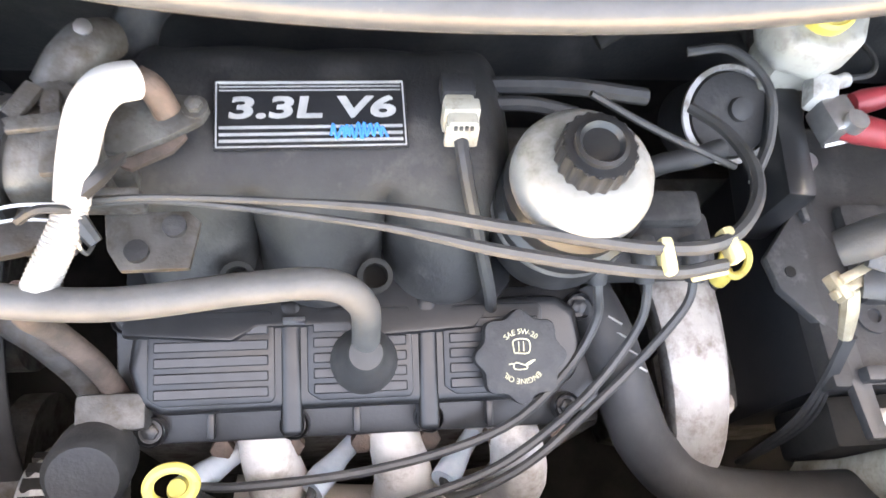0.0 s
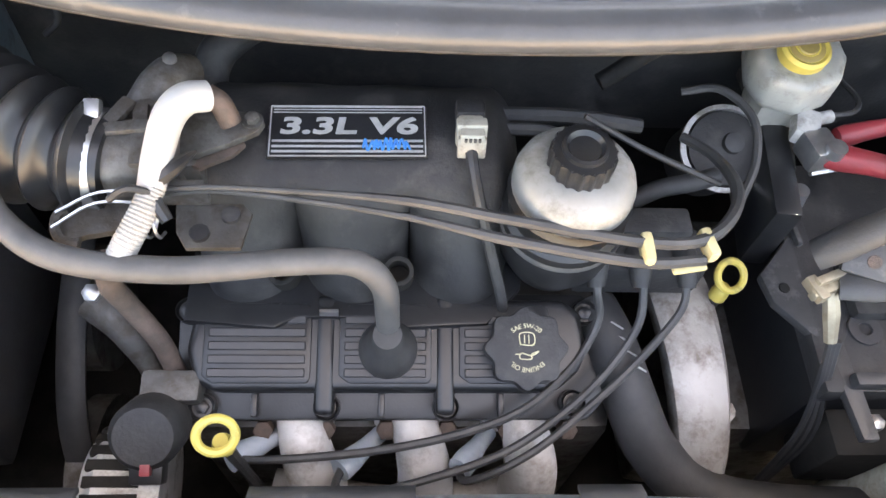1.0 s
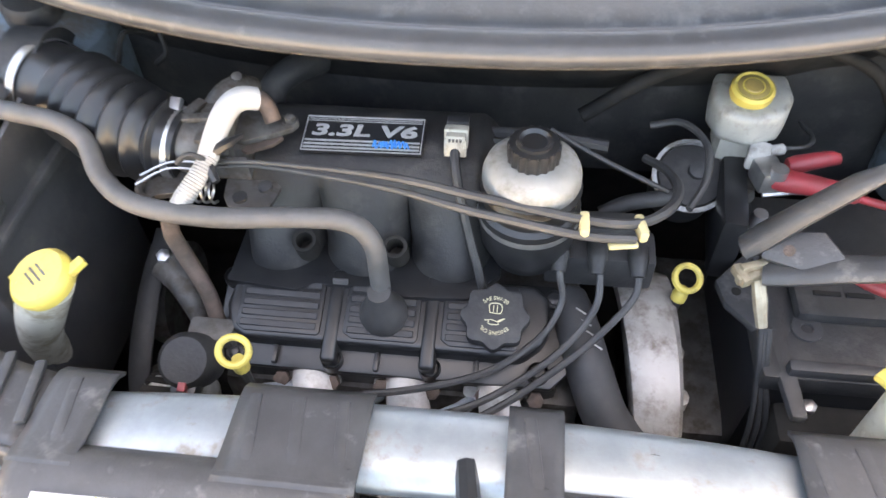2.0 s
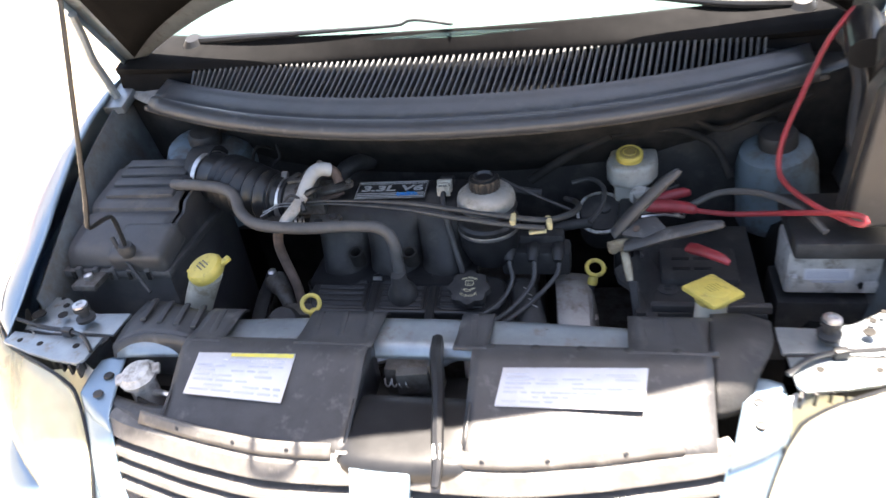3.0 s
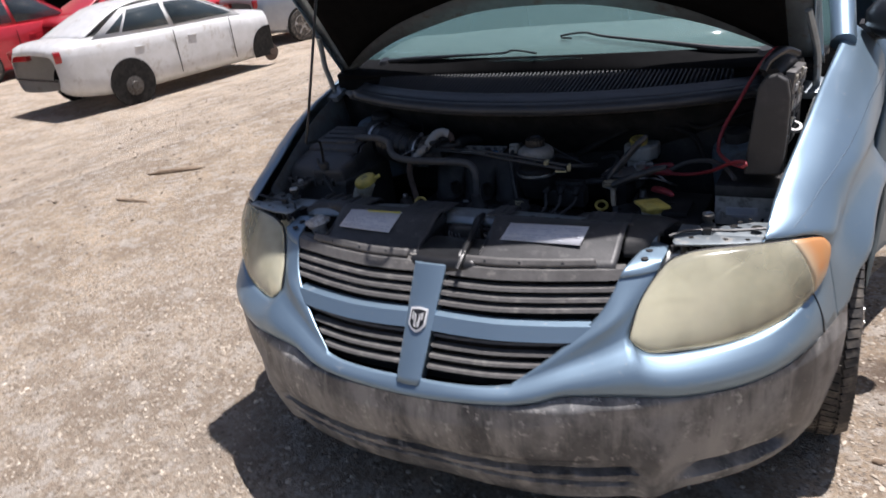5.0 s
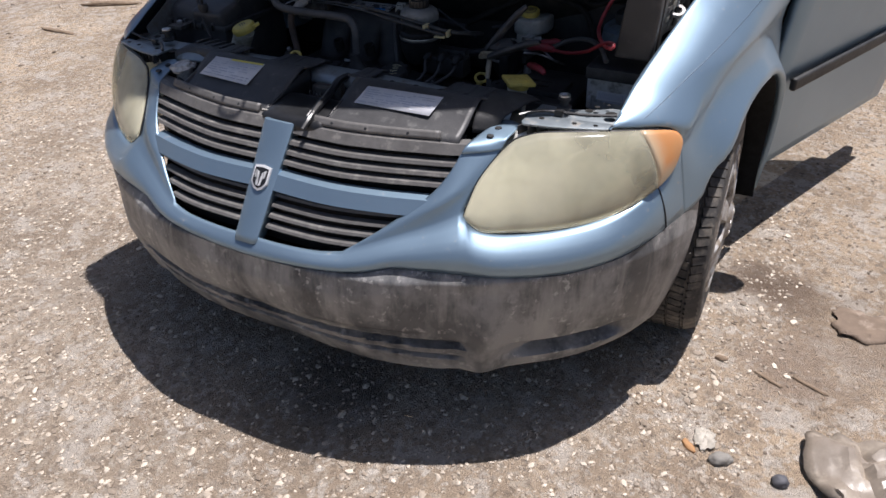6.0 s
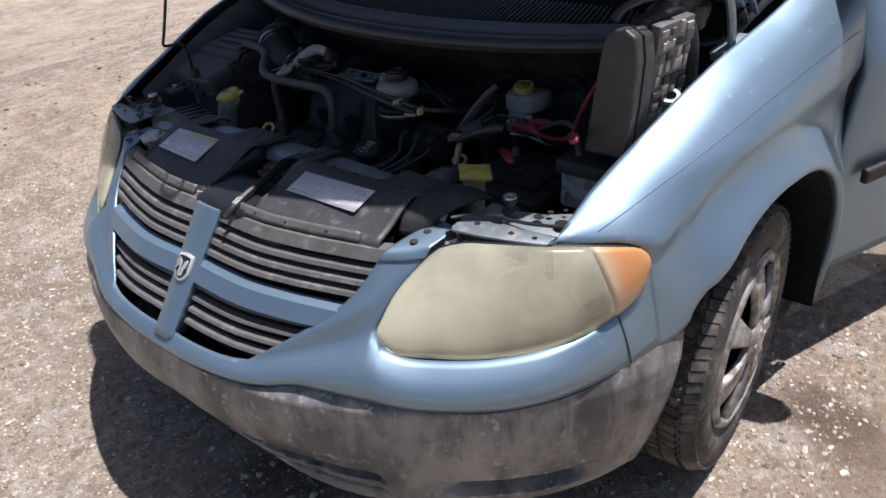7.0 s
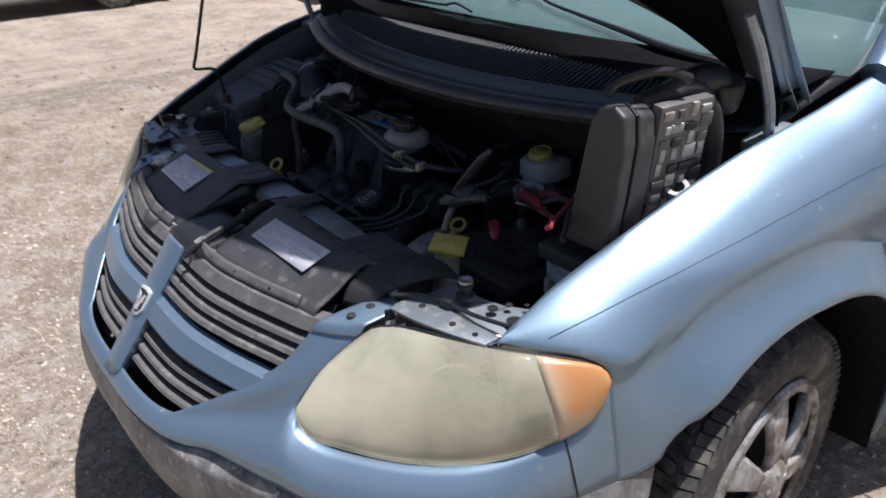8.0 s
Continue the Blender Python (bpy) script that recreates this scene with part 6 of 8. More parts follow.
part("heater_elbow", tube([(-0.252, 0.770, 0.76), (-0.250, 0.774, 0.815), (-0.240, 0.790, 0.838), (-0.220, 0.815, 0.842), (-0.20, 0.85, 0.83)], 0.018, 14, 30), MATTE, engine, "thick black coolant elbow behind the intake")

# throttle and cruise cables
cb = thing("control_cables", (-0.05, 0.59, 0.86), "two grey control cables clipped across the engine", "cable")
CABLE = [(-0.255, 0.606, 0.872), (-0.20, 0.607, 0.875), (-0.07, 0.599, 0.874), (0.024, 0.585, 0.868), (0.13, 0.572, 0.858), (0.19, 0.582, 0.845), (0.228, 0.615, 0.835), (0.243, 0.655, 0.825), (0.236, 0.70, 0.81), (0.215, 0.73, 0.80)]
part("cable", tube(CABLE, [0.0022, 0.0024, 0.0028, 0.0048, 0.0050, 0.0050, 0.0055, 0.006, 0.006, 0.005], 8, 80), WIRE, cb)
part("cable", tube([(p[0], p[1] - 0.016 * min(1, max(0, (p[0] + 0.2) * 5)), p[2] - 0.006) for p in CABLE[:6]], [0.0022, 0.0024, 0.0028, 0.0048, 0.005, 0.005], 8, 60), WIRE, cb)
for p, r in (((0.137, 0.566, 0.856), 0.0), ((0.196, 0.580, 0.842), 12)):
    part("cable_clip", join(box((0.010, 0.028, 0.016), pose(p[0], p[1], p[2] - 0.009, 0, 0, r), 0.004)), CLIPY, cb, "aged cream cable clip")
part("clip_tail", box((0.03, 0.01, 0.005), pose(0.178, 0.562, 0.832, 0, 0, 10), 0.002), CLIPY, cb)
part("cable_bracket", join(box((0.05, 0.006, 0.03), pose(-0.245, 0.612, 0.845), 0.002)), GRIME, cb)
for k in range(2):
    part("cable_end", tube([(-0.255, 0.604 - 0.012 * k, 0.872), (-0.30, 0.602 - 0.010 * k, 0.873), (-0.335, 0.590 - 0.014 * k, 0.862)], 0.0014, 5, 14), STEEL, cb)
part("thin_line", tube([(0.10, 0.700, 0.862), (0.16, 0.682, 0.838), (0.235, 0.664, 0.812)], 0.003, 6, 16), RUBBER, cb)

# power steering reservoir
MILKY = mat("soiled_milky_plastic", (0.30, 0.295, 0.28), (0.20, 0.197, 0.183), 16, 0.4, 0, 0.1, dirt=(0.15, 0.14, 0.12), amount=0.42, dscale=24)
ps = thing("power_steering_reservoir", (0.084, 0.625, 0.72), "dirty white fluid reservoir with a black ribbed cap", "reservoir")
PSA = pose(0.082, 0.628, 0.018)
part("tank", lathe([(0.050, 0.832), (0.0525, 0.838), (0.0525, 0.848), (0.0495, 0.857), (0.040, 0.865), (0.027, 0.868)], 36, PSA), MILKY, ps, "soiled translucent white tank")
part("tank_base", lathe([(0.040, 0.72), (0.053, 0.75), (0.056, 0.785), (0.056, 0.802), (0.051, 0.807), (0.051, 0.824), (0.055, 0.829), (0.051, 0.836)], 36, PSA), BLACK, ps)
part("base_ring", lathe([(0.0565, 0.786), (0.0575, 0.790), (0.0565, 0.794)], 36, PSA, False), STEEL, ps)
cap = [(0.0265 * (1 + 0.04 * math.cos(18 * a)) * math.cos(a), 0.0265 * (1 + 0.04 * math.cos(18 * a)) * math.sin(a)) for a in np.linspace(0, 2 * math.pi, 108, endpoint=False)]
part("reservoir_cap", join(prism(cap, 0.024, pose(0.082, 0.628, 0.882), 0.002), lathe([(0.019, 0.0), (0.019, 0.004), (0.016, 0.005), (0.013, 0.001)], 28, pose(0.082, 0.628, 0.906))), BLACK, ps, "black ribbed screw cap")

# coil pack and plug wires
coil = thing("ignition_coil", (0.165, 0.61, 0.70), "black ignition coil pack with three plug wires", "ignition coil")
part("coil_body", join(box((0.125, 0.05, 0.05), pose(0.166, 0.622, 0.715), 0.008), box((0.10, 0.03, 0.06), pose(0.166, 0.645, 0.72), 0.006)), MATTE, coil)
WIRES = [[(0.120, 0.590, 0.762), (0.122, 0.578, 0.752), (0.126, 0.562, 0.728), (0.106, 0.530, 0.706), (0.058, 0.488, 0.698), (0.0, 0.466, 0.690), (-0.08, 0.452, 0.680), (-0.17, 0.448, 0.665), (-0.215, 0.452, 0.650)], [(0.162, 0.593, 0.762), (0.166, 0.580, 0.752), (0.163, 0.556, 0.730), (0.135, 0.520, 0.708), (0.093, 0.484, 0.694), (0.036, 0.450, 0.680), (-0.03, 0.430, 0.668), (-0.098, 0.418, 0.652), (-0.122, 0.428, 0.638), (-0.118, 0.448, 0.632)], [(0.207, 0.600, 0.760), (0.209, 0.588, 0.752), (0.203, 0.566, 0.735), (0.160, 0.524, 0.708), (0.11, 0.484, 0.690), (0.068, 0.454, 0.678), (0.028, 0.436, 0.662), (0.0, 0.432, 0.646), (-0.004, 0.448, 0.634)]]
for i, w in enumerate(WIRES):
    part("coil_tower", tube([(w[0][0], 0.618, 0.765), (w[0][0], 0.600, 0.766), (w[0][0], 0.583, 0.757)], [0.012, 0.0115, 0.008], 12, 12), MATTE, coil)
    part("plug_wire", tube(w, 0.0042, 8, 70), WIRE, coil, "dusty grey plug wire")
for a, b in (((-0.120, 0.446, 0.632), (-0.080, 0.490, 0.612)), ((-0.004, 0.446, 0.634), (0.030, 0.490, 0.612)), ((-0.222, 0.452, 0.648), (-0.175, 0.488, 0.622))):
    part("plug_boot", tube([a, Vector(a).lerp(Vector(b), 0.3), Vector(a).lerp(Vector(b), 0.32), b], [0.0125, 0.0125, 0.009, 0.0085], 14, 16), BOOT, coil, "grey-blue ceramic plug boot")

# exhaust manifold
CASTING = mat("dirty_gearbox_casting", (0.40, 0.38, 0.36), (0.30, 0.28, 0.26), 22, 0.55, 0.35, 0.4, 150, dirt=(0.20, 0.17, 0.15), amount=0.4, dscale=26)
EXH = mat("pale_scaled_cast_steel", (0.62, 0.60, 0.58), (0.50, 0.48, 0.46), 25, 0.6, 0.2, 0.4, 150, dirt=(0.36, 0.32, 0.29), amount=0.3, dscale=22)
ex = part("exhaust_manifold", tube([(-0.20, 0.445, 0.52), (-0.05, 0.428, 0.505), (0.10, 0.445, 0.52)], 0.032, 12, 24), EXH, engine, "bare pale exhaust manifold log")
for x in (-0.158, -0.046, 0.062):
    part("exhaust_runner", tube([(x - 0.006, 0.512, 0.628), (x - 0.002, 0.492, 0.640), (x + 0.004, 0.470, 0.632), (x + 0.010, 0.452, 0.598), (x + 0.012, 0.445, 0.54)], [0.021, 0.024, 0.027, 0.029, 0.031], 18, 24), EXH, ex, "pale scaled exhaust runner")
    part("runner_flange", prism([(-0.036, -0.014), (-0.026, -0.022), (0.026, -0.022), (0.036, -0.014), (0.036, 0.014), (0.026, 0.022), (-0.026, 0.022), (-0.036, 0.014)], 0.010, axis((x - 0.006, 0.510, 0.626), (0.0, -0.75, 0.66)), 0.003), EXH, ex)
for x in (-0.195, -0.135, -0.075, -0.015, 0.045, 0.105):
    part("manifold_stud", lathe([(0.010, 0), (0.010, 0.012), (0.005, 0.014)], 6, axis((x, 0.488, 0.635), (0, -0.6, 0.8))), RUST, engine)
part("cylinder_head", box((0.40, 0.07, 0.16), pose(-0.07, 0.535, 0.48), 0.012), GRIME, engine)

# gearbox housing, radiator hose, dipsticks
bell = part("gearbox_housing", loft([[(0.205, 0.655, 0.655), (0.21, 0.60, 0.668), (0.215, 0.53, 0.660), (0.222, 0.47, 0.625), (0.228, 0.43, 0.57)], [(0.207, 0.655, 0.668), (0.212, 0.60, 0.682), (0.220, 0.53, 0.674), (0.228, 0.47, 0.638), (0.234, 0.43, 0.58)], [(0.250, 0.655, 0.666), (0.255, 0.60, 0.679), (0.258, 0.53, 0.670), (0.260, 0.47, 0.634), (0.260, 0.43, 0.578)], [(0.252, 0.655, 0.66), (0.257, 0.60, 0.672), (0.260, 0.53, 0.664), (0.262, 0.47, 0.628), (0.262, 0.43, 0.57)], [(0.262, 0.655, 0.60), (0.268, 0.60, 0.60), (0.270, 0.53, 0.59), (0.270, 0.47, 0.56), (0.268, 0.43, 0.52)]], 20, 14), CASTING, engine, "dirty pale cast gearbox housing", 0.01, 25)
for y in (0.50, 0.56):
    part("housing_lug", lathe([(0.012, 0), (0.012, 0.02), (0.006, 0.022)], 12, pose(0.266, y, 0.63)), CASTING, bell)
part("gearbox", box((0.26, 0.30, 0.26), pose(0.38, 0.66, 0.28), 0.03), GRIME, engine)
rh = part("radiator_hose", tube([(0.135, 0.60, 0.68), (0.148, 0.56, 0.682), (0.165, 0.51, 0.665), (0.190, 0.465, 0.635), (0.240, 0.430, 0.605), (0.32, 0.415, 0.59), (0.42, 0.412, 0.58), (0.47, 0.41, 0.57)], 0.0265, 18, 60), RUBBER, engine, "thick black radiator hose")
part("hose_marks", join(*[box((0.014, 0.0018, 0.001), pose(0.150 + 0.006 * k, 0.566 - 0.014 * k, 0.7085 - 0.002 * k, -10, 0, -35)) for k in range(4)]), SILVERI, rh)


def dipstick(name, top, foot, label, tilt):
    d = part(name, tube([top, Vector(top).lerp(Vector(foot), 0.25), foot], [0.006, 0.005, 0.005], 8, 20), MATTE, engine, label)
    up = (Vector(top) - Vector(foot)).normalized()
    m = axis(Vector(top) + up * 0.020, (0.15, tilt, 0.62))
    part("pull_ring", tube([m @ Vector((0.0155 * math.cos(a), 0.0150 * math.sin(a), 0)) for a in np.linspace(0, 2 * math.pi, 24)], 0.0040, 8, 48), YELLOW, d, "yellow plastic pull ring")
    part("ring_stem", tube([Vector(top) - up * 0.012, Vector(top), Vector(top) + up * 0.006], [0.0090, 0.0095, 0.0065], 12, 8), YELLOW, d)


dipstick("gearbox_dipstick", (0.268, 0.612, 0.700), (0.240, 0.570, 0.56), "gearbox dipstick with a yellow ring handle", -0.35)
dipstick("oil_dipstick", (-0.209, 0.440, 0.747), (-0.200, 0.440, 0.58), "oil dipstick with a yellow ring handle", -0.6)

# accessory side: pump, alternator, belt
acc = part("alternator", join(lathe([(0.062, 0), (0.065, 0.02), (0.065, 0.06), (0.05, 0.075)], 28, axis((-0.29, 0.435, 0.585), (-1, 0, 0.1)))), ALU, engine, "slotted aluminium alternator")
for k in range(10):
    a = 0.3 + k * 0.24
    part("alternator_slot", box((0.05, 0.010, 0.006), Matrix.Translation((-0.327, 0.435, 0.588)) @ Matrix.Rotation(a - 1.2, 4, "X") @ pose(0, 0, 0.062)), DARK, acc)
sol = part("purge_solenoid", lathe([(0.030, 0), (0.032, 0.012), (0.032, 0.05), (0.026, 0.058)], 24, axis((-0.288, 0.485, 0.665), (0.05, -0.5, 0.8))), MATTE, engine, "round black solenoid with a red plug")
part("solenoid_plug", box((0.03, 0.04, 0.02), pose(-0.285, 0.445, 0.675, 20), 0.004), BLACK, sol)
part("red_lock", box((0.009, 0.010, 0.008), pose(-0.283, 0.432, 0.693, 20), 0.001), REDR, sol, "small red plug lock")
part("pump_bracket", join(box((0.055, 0.03, 0.03), pose(-0.274, 0.512, 0.672, 10), 0.006), tube([(-0.355, 0.595, 0.70), (-0.33, 0.57, 0.69), (-0.31, 0.545, 0.655), (-0.295, 0.52, 0.64)], [0.024, 0.016, 0.012, 0.012], 10, 20)), GRIME, engine, "dirty cast bracket with bolts")
part("bracket_bolt", lathe([(0.009, 0), (0.009, 0.006), (0.005, 0.008)], 6, axis((-0.353, 0.590, 0.722), (0, -0.3, 1))), STEEL, engine)
part("serpentine_belt", loft([[(-0.43, 0.70, 0.64), (-0.425, 0.60, 0.62), (-0.42, 0.50, 0.56), (-0.42, 0.44, 0.42)], [(-0.40, 0.70, 0.64), (-0.395, 0.60, 0.62), (-0.39, 0.50, 0.56), (-0.39, 0.44, 0.42)]], 20, 3), RUBBER, engine, "", 0.005)
for x, y, z, r in ((-0.41, 0.66, 0.55, 0.075), (-0.405, 0.50, 0.46, 0.08)):
    part("pulley", lathe([(r * 0.3, -0.005), (r, -0.012), (r, 0.016), (r * 0.9, 0.018), (r * 0.3, 0.008)], 32, axis((x, y, z), (-1, 0, 0))), GRIME, engine)

# air filter box
AIRBOX = mat("dusty_airbox_plastic", (0.05, 0.05, 0.053), (0.075, 0.074, 0.076), 14, 0.5, 0, 0.2, 200, dirt=(0.11, 0.105, 0.10), amount=0.3, dscale=16)
ab = thing("air_filter_box", (-0.62, 0.65, 0.45), "black plastic air filter box with clips", "filter box")
part("lower_box", box((0.215, 0.28, 0.33), pose(-0.615, 0.635, 0.46), 0.012), AIRBOX, ab)
part("seam_flange", box((0.235, 0.30, 0.016), pose(-0.615, 0.635, 0.785), 0.005), AIRBOX, ab)
lid = part("lid", loft([[(x, 0.498, 0.80) for x in (-0.715, -0.615, -0.512)], [(x, 0.512, 0.836) for x in (-0.71, -0.615, -0.515)], [(x, 0.585, 0.855) for x in (-0.71, -0.615, -0.518)], [(x, 0.605, 0.855) for x in (-0.71, -0.615, -0.518)], [(x, 0.622, 0.872) for x in (-0.708, -0.615, -0.52)], [(x, 0.735, 0.888) for x in (-0.70, -0.615, -0.525)], [(x, 0.762, 0.870) for x in (-0.70, -0.615, -0.525)], [(x, 0.772, 0.80) for x in (-0.715, -0.615, -0.515)]], 10, 48), AIRBOX, ab, "black ribbed filter lid", 0.004, 35)
for x in (-0.715, -0.514):
    part("lid_side", prism([(0.498, 0.80), (0.512, 0.836), (0.585, 0.855), (0.605, 0.855), (0.622, 0.871), (0.735, 0.887), (0.762, 0.870), (0.772, 0.80)], 0.006, Matrix(((0, 0, 1, x), (1, 0, 0, 0), (0, 1, 0, 0), (0, 0, 0, 1)))), AIRBOX, lid)
for y, z in ((0.640, 0.874), (0.674, 0.879), (0.706, 0.884), (0.735, 0.888)):
    part("lid_rib", box((0.15, 0.024, 0.016), pose(-0.612, y, z - 0.003, 9), 0.005), AIRBOX, lid)
for k in range(5):
    part("flange_tab", box((0.012, 0.012, 0.026), pose(-0.69 + 0.037 * k, 0.487, 0.782), 0.003), AIRBOX, ab)
part("lid_shoulder", box((0.115, 0.095, 0.050), pose(-0.560, 0.535, 0.800, 12), 0.014, 3), AIRBOX, lid)
for k in range(5):
    part("flange_slot", box((0.007, 0.003, 0.016), pose(-0.70 + 0.040 * k, 0.4805, 0.786)), DARK, ab)
part("outlet", lathe([(0.058, 0), (0.058, 0.05)], 28, axis((-0.545, 0.75, 0.862), (1, 0, 0))), MATTE, ab)
part("retaining_strap", tube([(-0.60, 0.50, 0.868), (-0.585, 0.49, 0.835), (-0.555, 0.47, 0.80), (-0.53, 0.455, 0.775)], 0.004, 6, 20), RUBBER, ab)
part("mount_foot", box((0.05, 0.05, 0.012), pose(-0.655, 0.465, 0.787), 0.003), GRIME, ab)
part("mount_bolt", lathe([(0.009, 0), (0.009, 0.008), (0.004, 0.01)], 6, pose(-0.655, 0.465, 0.799)), STEEL, ab)

# washer and coolant bottles
wb = thing("washer_bottle", (-0.40, 0.46, 0.45), "cream washer bottle neck with a yellow cap", "bottle")
part("neck", tube([(-0.53, 0.525, 0.58), (-0.50, 0.505, 0.66), (-0.455, 0.488, 0.74), (-0.418, 0.482, 0.802)], [0.024, 0.025, 0.027, 0.028], 16, 24), CREAM, wb)
WC = axis((-0.417, 0.484, 0.800), (-0.18, -0.22, 0.95))
part("cap", join(lathe([(0.033, 0.0), (0.0345, 0.006), (0.0345, 0.014), (0.030, 0.020), (0.016, 0.0215)], 28, WC), box((0.012, 0.02, 0.008), WC @ pose(0.02, 0.034, 0.006), 0.002), box((0.014, 0.012, 0.02), WC @ pose(-0.028, -0.02, -0.008), 0.002)), YELLOW, wb, "yellow snap cap with dark print")
part("cap_print", join(*[box((0.026 - 0.004 * abs(k), 0.0025, 0.0006), WC @ pose(0, 0.007 * k, 0.0212)) for k in (-1, 0, 1)]), GRIME, wb)
kb = thing("coolant_bottle", (0.44, 0.42, 0.40), "white coolant bottle neck with a square yellow cap", "bottle")
part("neck", tube([(0.445, 0.425, 0.50), (0.447, 0.432, 0.62), (0.450, 0.440, 0.73), (0.452, 0.444, 0.792)], [0.042, 0.028, 0.0245, 0.0235], 18, 24), CREAM, kb)
KC = axis((0.452, 0.446, 0.786), (0.08, 0.06, 0.98), 4)
cap_top = part("cap", join(prism([(-0.033, -0.033), (0.033, -0.033), (0.033, 0.033), (-0.033, 0.033)], 0.009, KC @ pose(0, 0, 0.008), 0.0035), lathe([(0.0255, -0.004), (0.027, 0.0), (0.027, 0.010)], 24, KC), box((0.018, 0.014, 0.014), KC @ pose(0.032, -0.020, -0.008), 0.004)), YELLOW, kb, "square yellow flip cap with print")
part("cap_dome", lathe([(0.024, 0.0), (0.0235, 0.0022), (0.020, 0.0032), (0.004, 0.0036)], 24, KC @ pose(0, 0, 0.0165)), YELLOW, cap_top)
part("cap_print", join(*[box((0.020 - 0.003 * abs(k), 0.0016, 0.0006), KC @ pose(0, 0.0055 * k, 0.0198, 0, 0, 0)) for k in (-2, -1, 0, 1, 2)]), OLIVE, cap_top, "dark olive moulded print")

# darker yellow-brown for the disc in the brake cap's recess
OCHRE = mat("dark_ochre_plastic", (0.30, 0.22, 0.07), (0.20, 0.15, 0.06), 40, 0.5, 0, 0.1)
# brake master cylinder and reservoir
bk = thing("brake_reservoir", (0.345, 0.80, 0.74), "white brake fluid reservoir with a yellow cap", "reservoir")
GREYTANK = mat("milky_grey_tank", (0.40, 0.40, 0.37), (0.30, 0.30, 0.275), 18, 0.35, 0, 0.1, dirt=(0.20, 0.19, 0.17), amount=0.3, dscale=25)
part("tank", join(prism([(0.290, 0.800), (0.300, 0.770), (0.335, 0.758), (0.372, 0.772), (0.388, 0.805), (0.386, 0.850), (0.300, 0.850)], 0.044, pose(0, 0, 0.798), 0.010, 3), box((0.060, 0.050, 0.040), pose(0.335, 0.795, 0.764), 0.010)), GREYTANK, bk, "translucent white brake fluid tank")
part("level_sensor", join(box((0.026, 0.034, 0.022), pose(0.350, 0.752, 0.782, 0, 0, -18), 0.005), lathe([(0.007, 0), (0.007, 0.018)], 12, axis((0.364, 0.762, 0.793), (1, 0.3, 0)))), WHITEP, bk, "pale grey fluid level plug")
part("sensor_wire", tube([(0.382, 0.768, 0.793), (0.410, 0.775, 0.792), (0.425, 0.800, 0.785), (0.420, 0.840, 0.775)], 0.003, 6, 24), WIRE, bk)
part("cap", lathe([(0.024, 0), (0.0255, 0.004), (0.0255, 0.013), (0.022, 0.016), (0.019, 0.0145), (0.012, 0.0165), (0.006, 0.015)], 28, axis((0.334, 0.802, 0.844), (0, -0.2, 1))), YELLOW, bk, "yellow brake fluid cap")
part("cap_centre", lathe([(0.0185, 0.0), (0.017, 0.001), (0.011, 0.0015), (0.010, 0.003), (0.004, 0.003)], 24, axis((0.334, 0.7988, 0.8585), (0, -0.2, 1))), OCHRE, bk)
part("master_cylinder", tube([(0.342, 0.73, 0.745), (0.343, 0.75, 0.745), (0.345, 0.80, 0.755), (0.35, 0.90, 0.75)], [0.014, 0.020, 0.024, 0.03], 16, 20), GRIME, bk, "grimy cast master cylinder")
for k in range(2):
    part("brake_line", tube([(0.355, 0.71 + 0.04 * k, 0.77), (0.395, 0.72 + 0.03 * k, 0.768), (0.43, 0.74, 0.75), (0.44, 0.80, 0.72)], 0.003, 6, 24), STEEL, bk)
bo = thing("vacuum_canister", (0.262, 0.71, 0.66), "round black canister with a steel rim", "canister")
BO = axis((0.281, 0.758, 0.745), (0.0, -0.45, 0.90))
part("drum", lathe([(0.042, -0.06), (0.044, 0.0), (0.040, 0.012), (0.018, 0.016)], 32, BO), MATTE, bo)
part("rim", lathe([(0.043, 0.002), (0.048, 0.006), (0.048, 0.010), (0.043, 0.012)], 32, BO, False), ALU, bo, "bare steel rim")
part("side_box", box((0.030, 0.12, 0.10), pose(0.325, 0.715, 0.675, 0, 0, -6), 0.008), BLACK, bo)
part("canister_hose", tube([(0.262, 0.715, 0.755), (0.235, 0.705, 0.758), (0.20, 0.700, 0.752), (0.17, 0.690, 0.74)], 0.010, 10, 20), RUBBER, bo)
part("canister_cable", tube([(0.225, 0.790, 0.80), (0.262, 0.785, 0.81), (0.286, 0.745, 0.812), (0.283, 0.70, 0.80), (0.262, 0.66, 0.79)], 0.0045, 8, 30), WIRE, bo)
part("lid_boss", lathe([(0.012, 0), (0.011, 0.008), (0.004, 0.010)], 16, BO @ pose(0.006, 0.004, 0.014)), RUBBER, bo)

# battery, tray and module
bat = thing("car_battery", (0.445, 0.63, 0.48), "black car battery under a plastic cover", "battery")
part("case", box((0.20, 0.26, 0.20), pose(0.445, 0.63, 0.49), 0.010), BLACK, bat)
part("lid", join(box((0.21, 0.27, 0.03), pose(0.445, 0.63, 0.685), 0.008), box((0.13, 0.10, 0.02), pose(0.45, 0.62, 0.71), 0.008)), MATTE, bat, "dusty black battery lid")
part("post", lathe([(0.012, 0), (0.009, 0.022)], 14, pose(0.365, 0.715, 0.712)), STEEL, bat)
part("tray_front", box((0.21, 0.05, 0.10), pose(0.47, 0.475, 0.56), 0.008), DARK, bat)
part("tray_boss", lathe([(0.017, 0), (0.017, 0.007), (0.007, 0.007), (0.006, 0.001)], 18, pose(0.396, 0.560, 0.711)), SHROUD, bat)
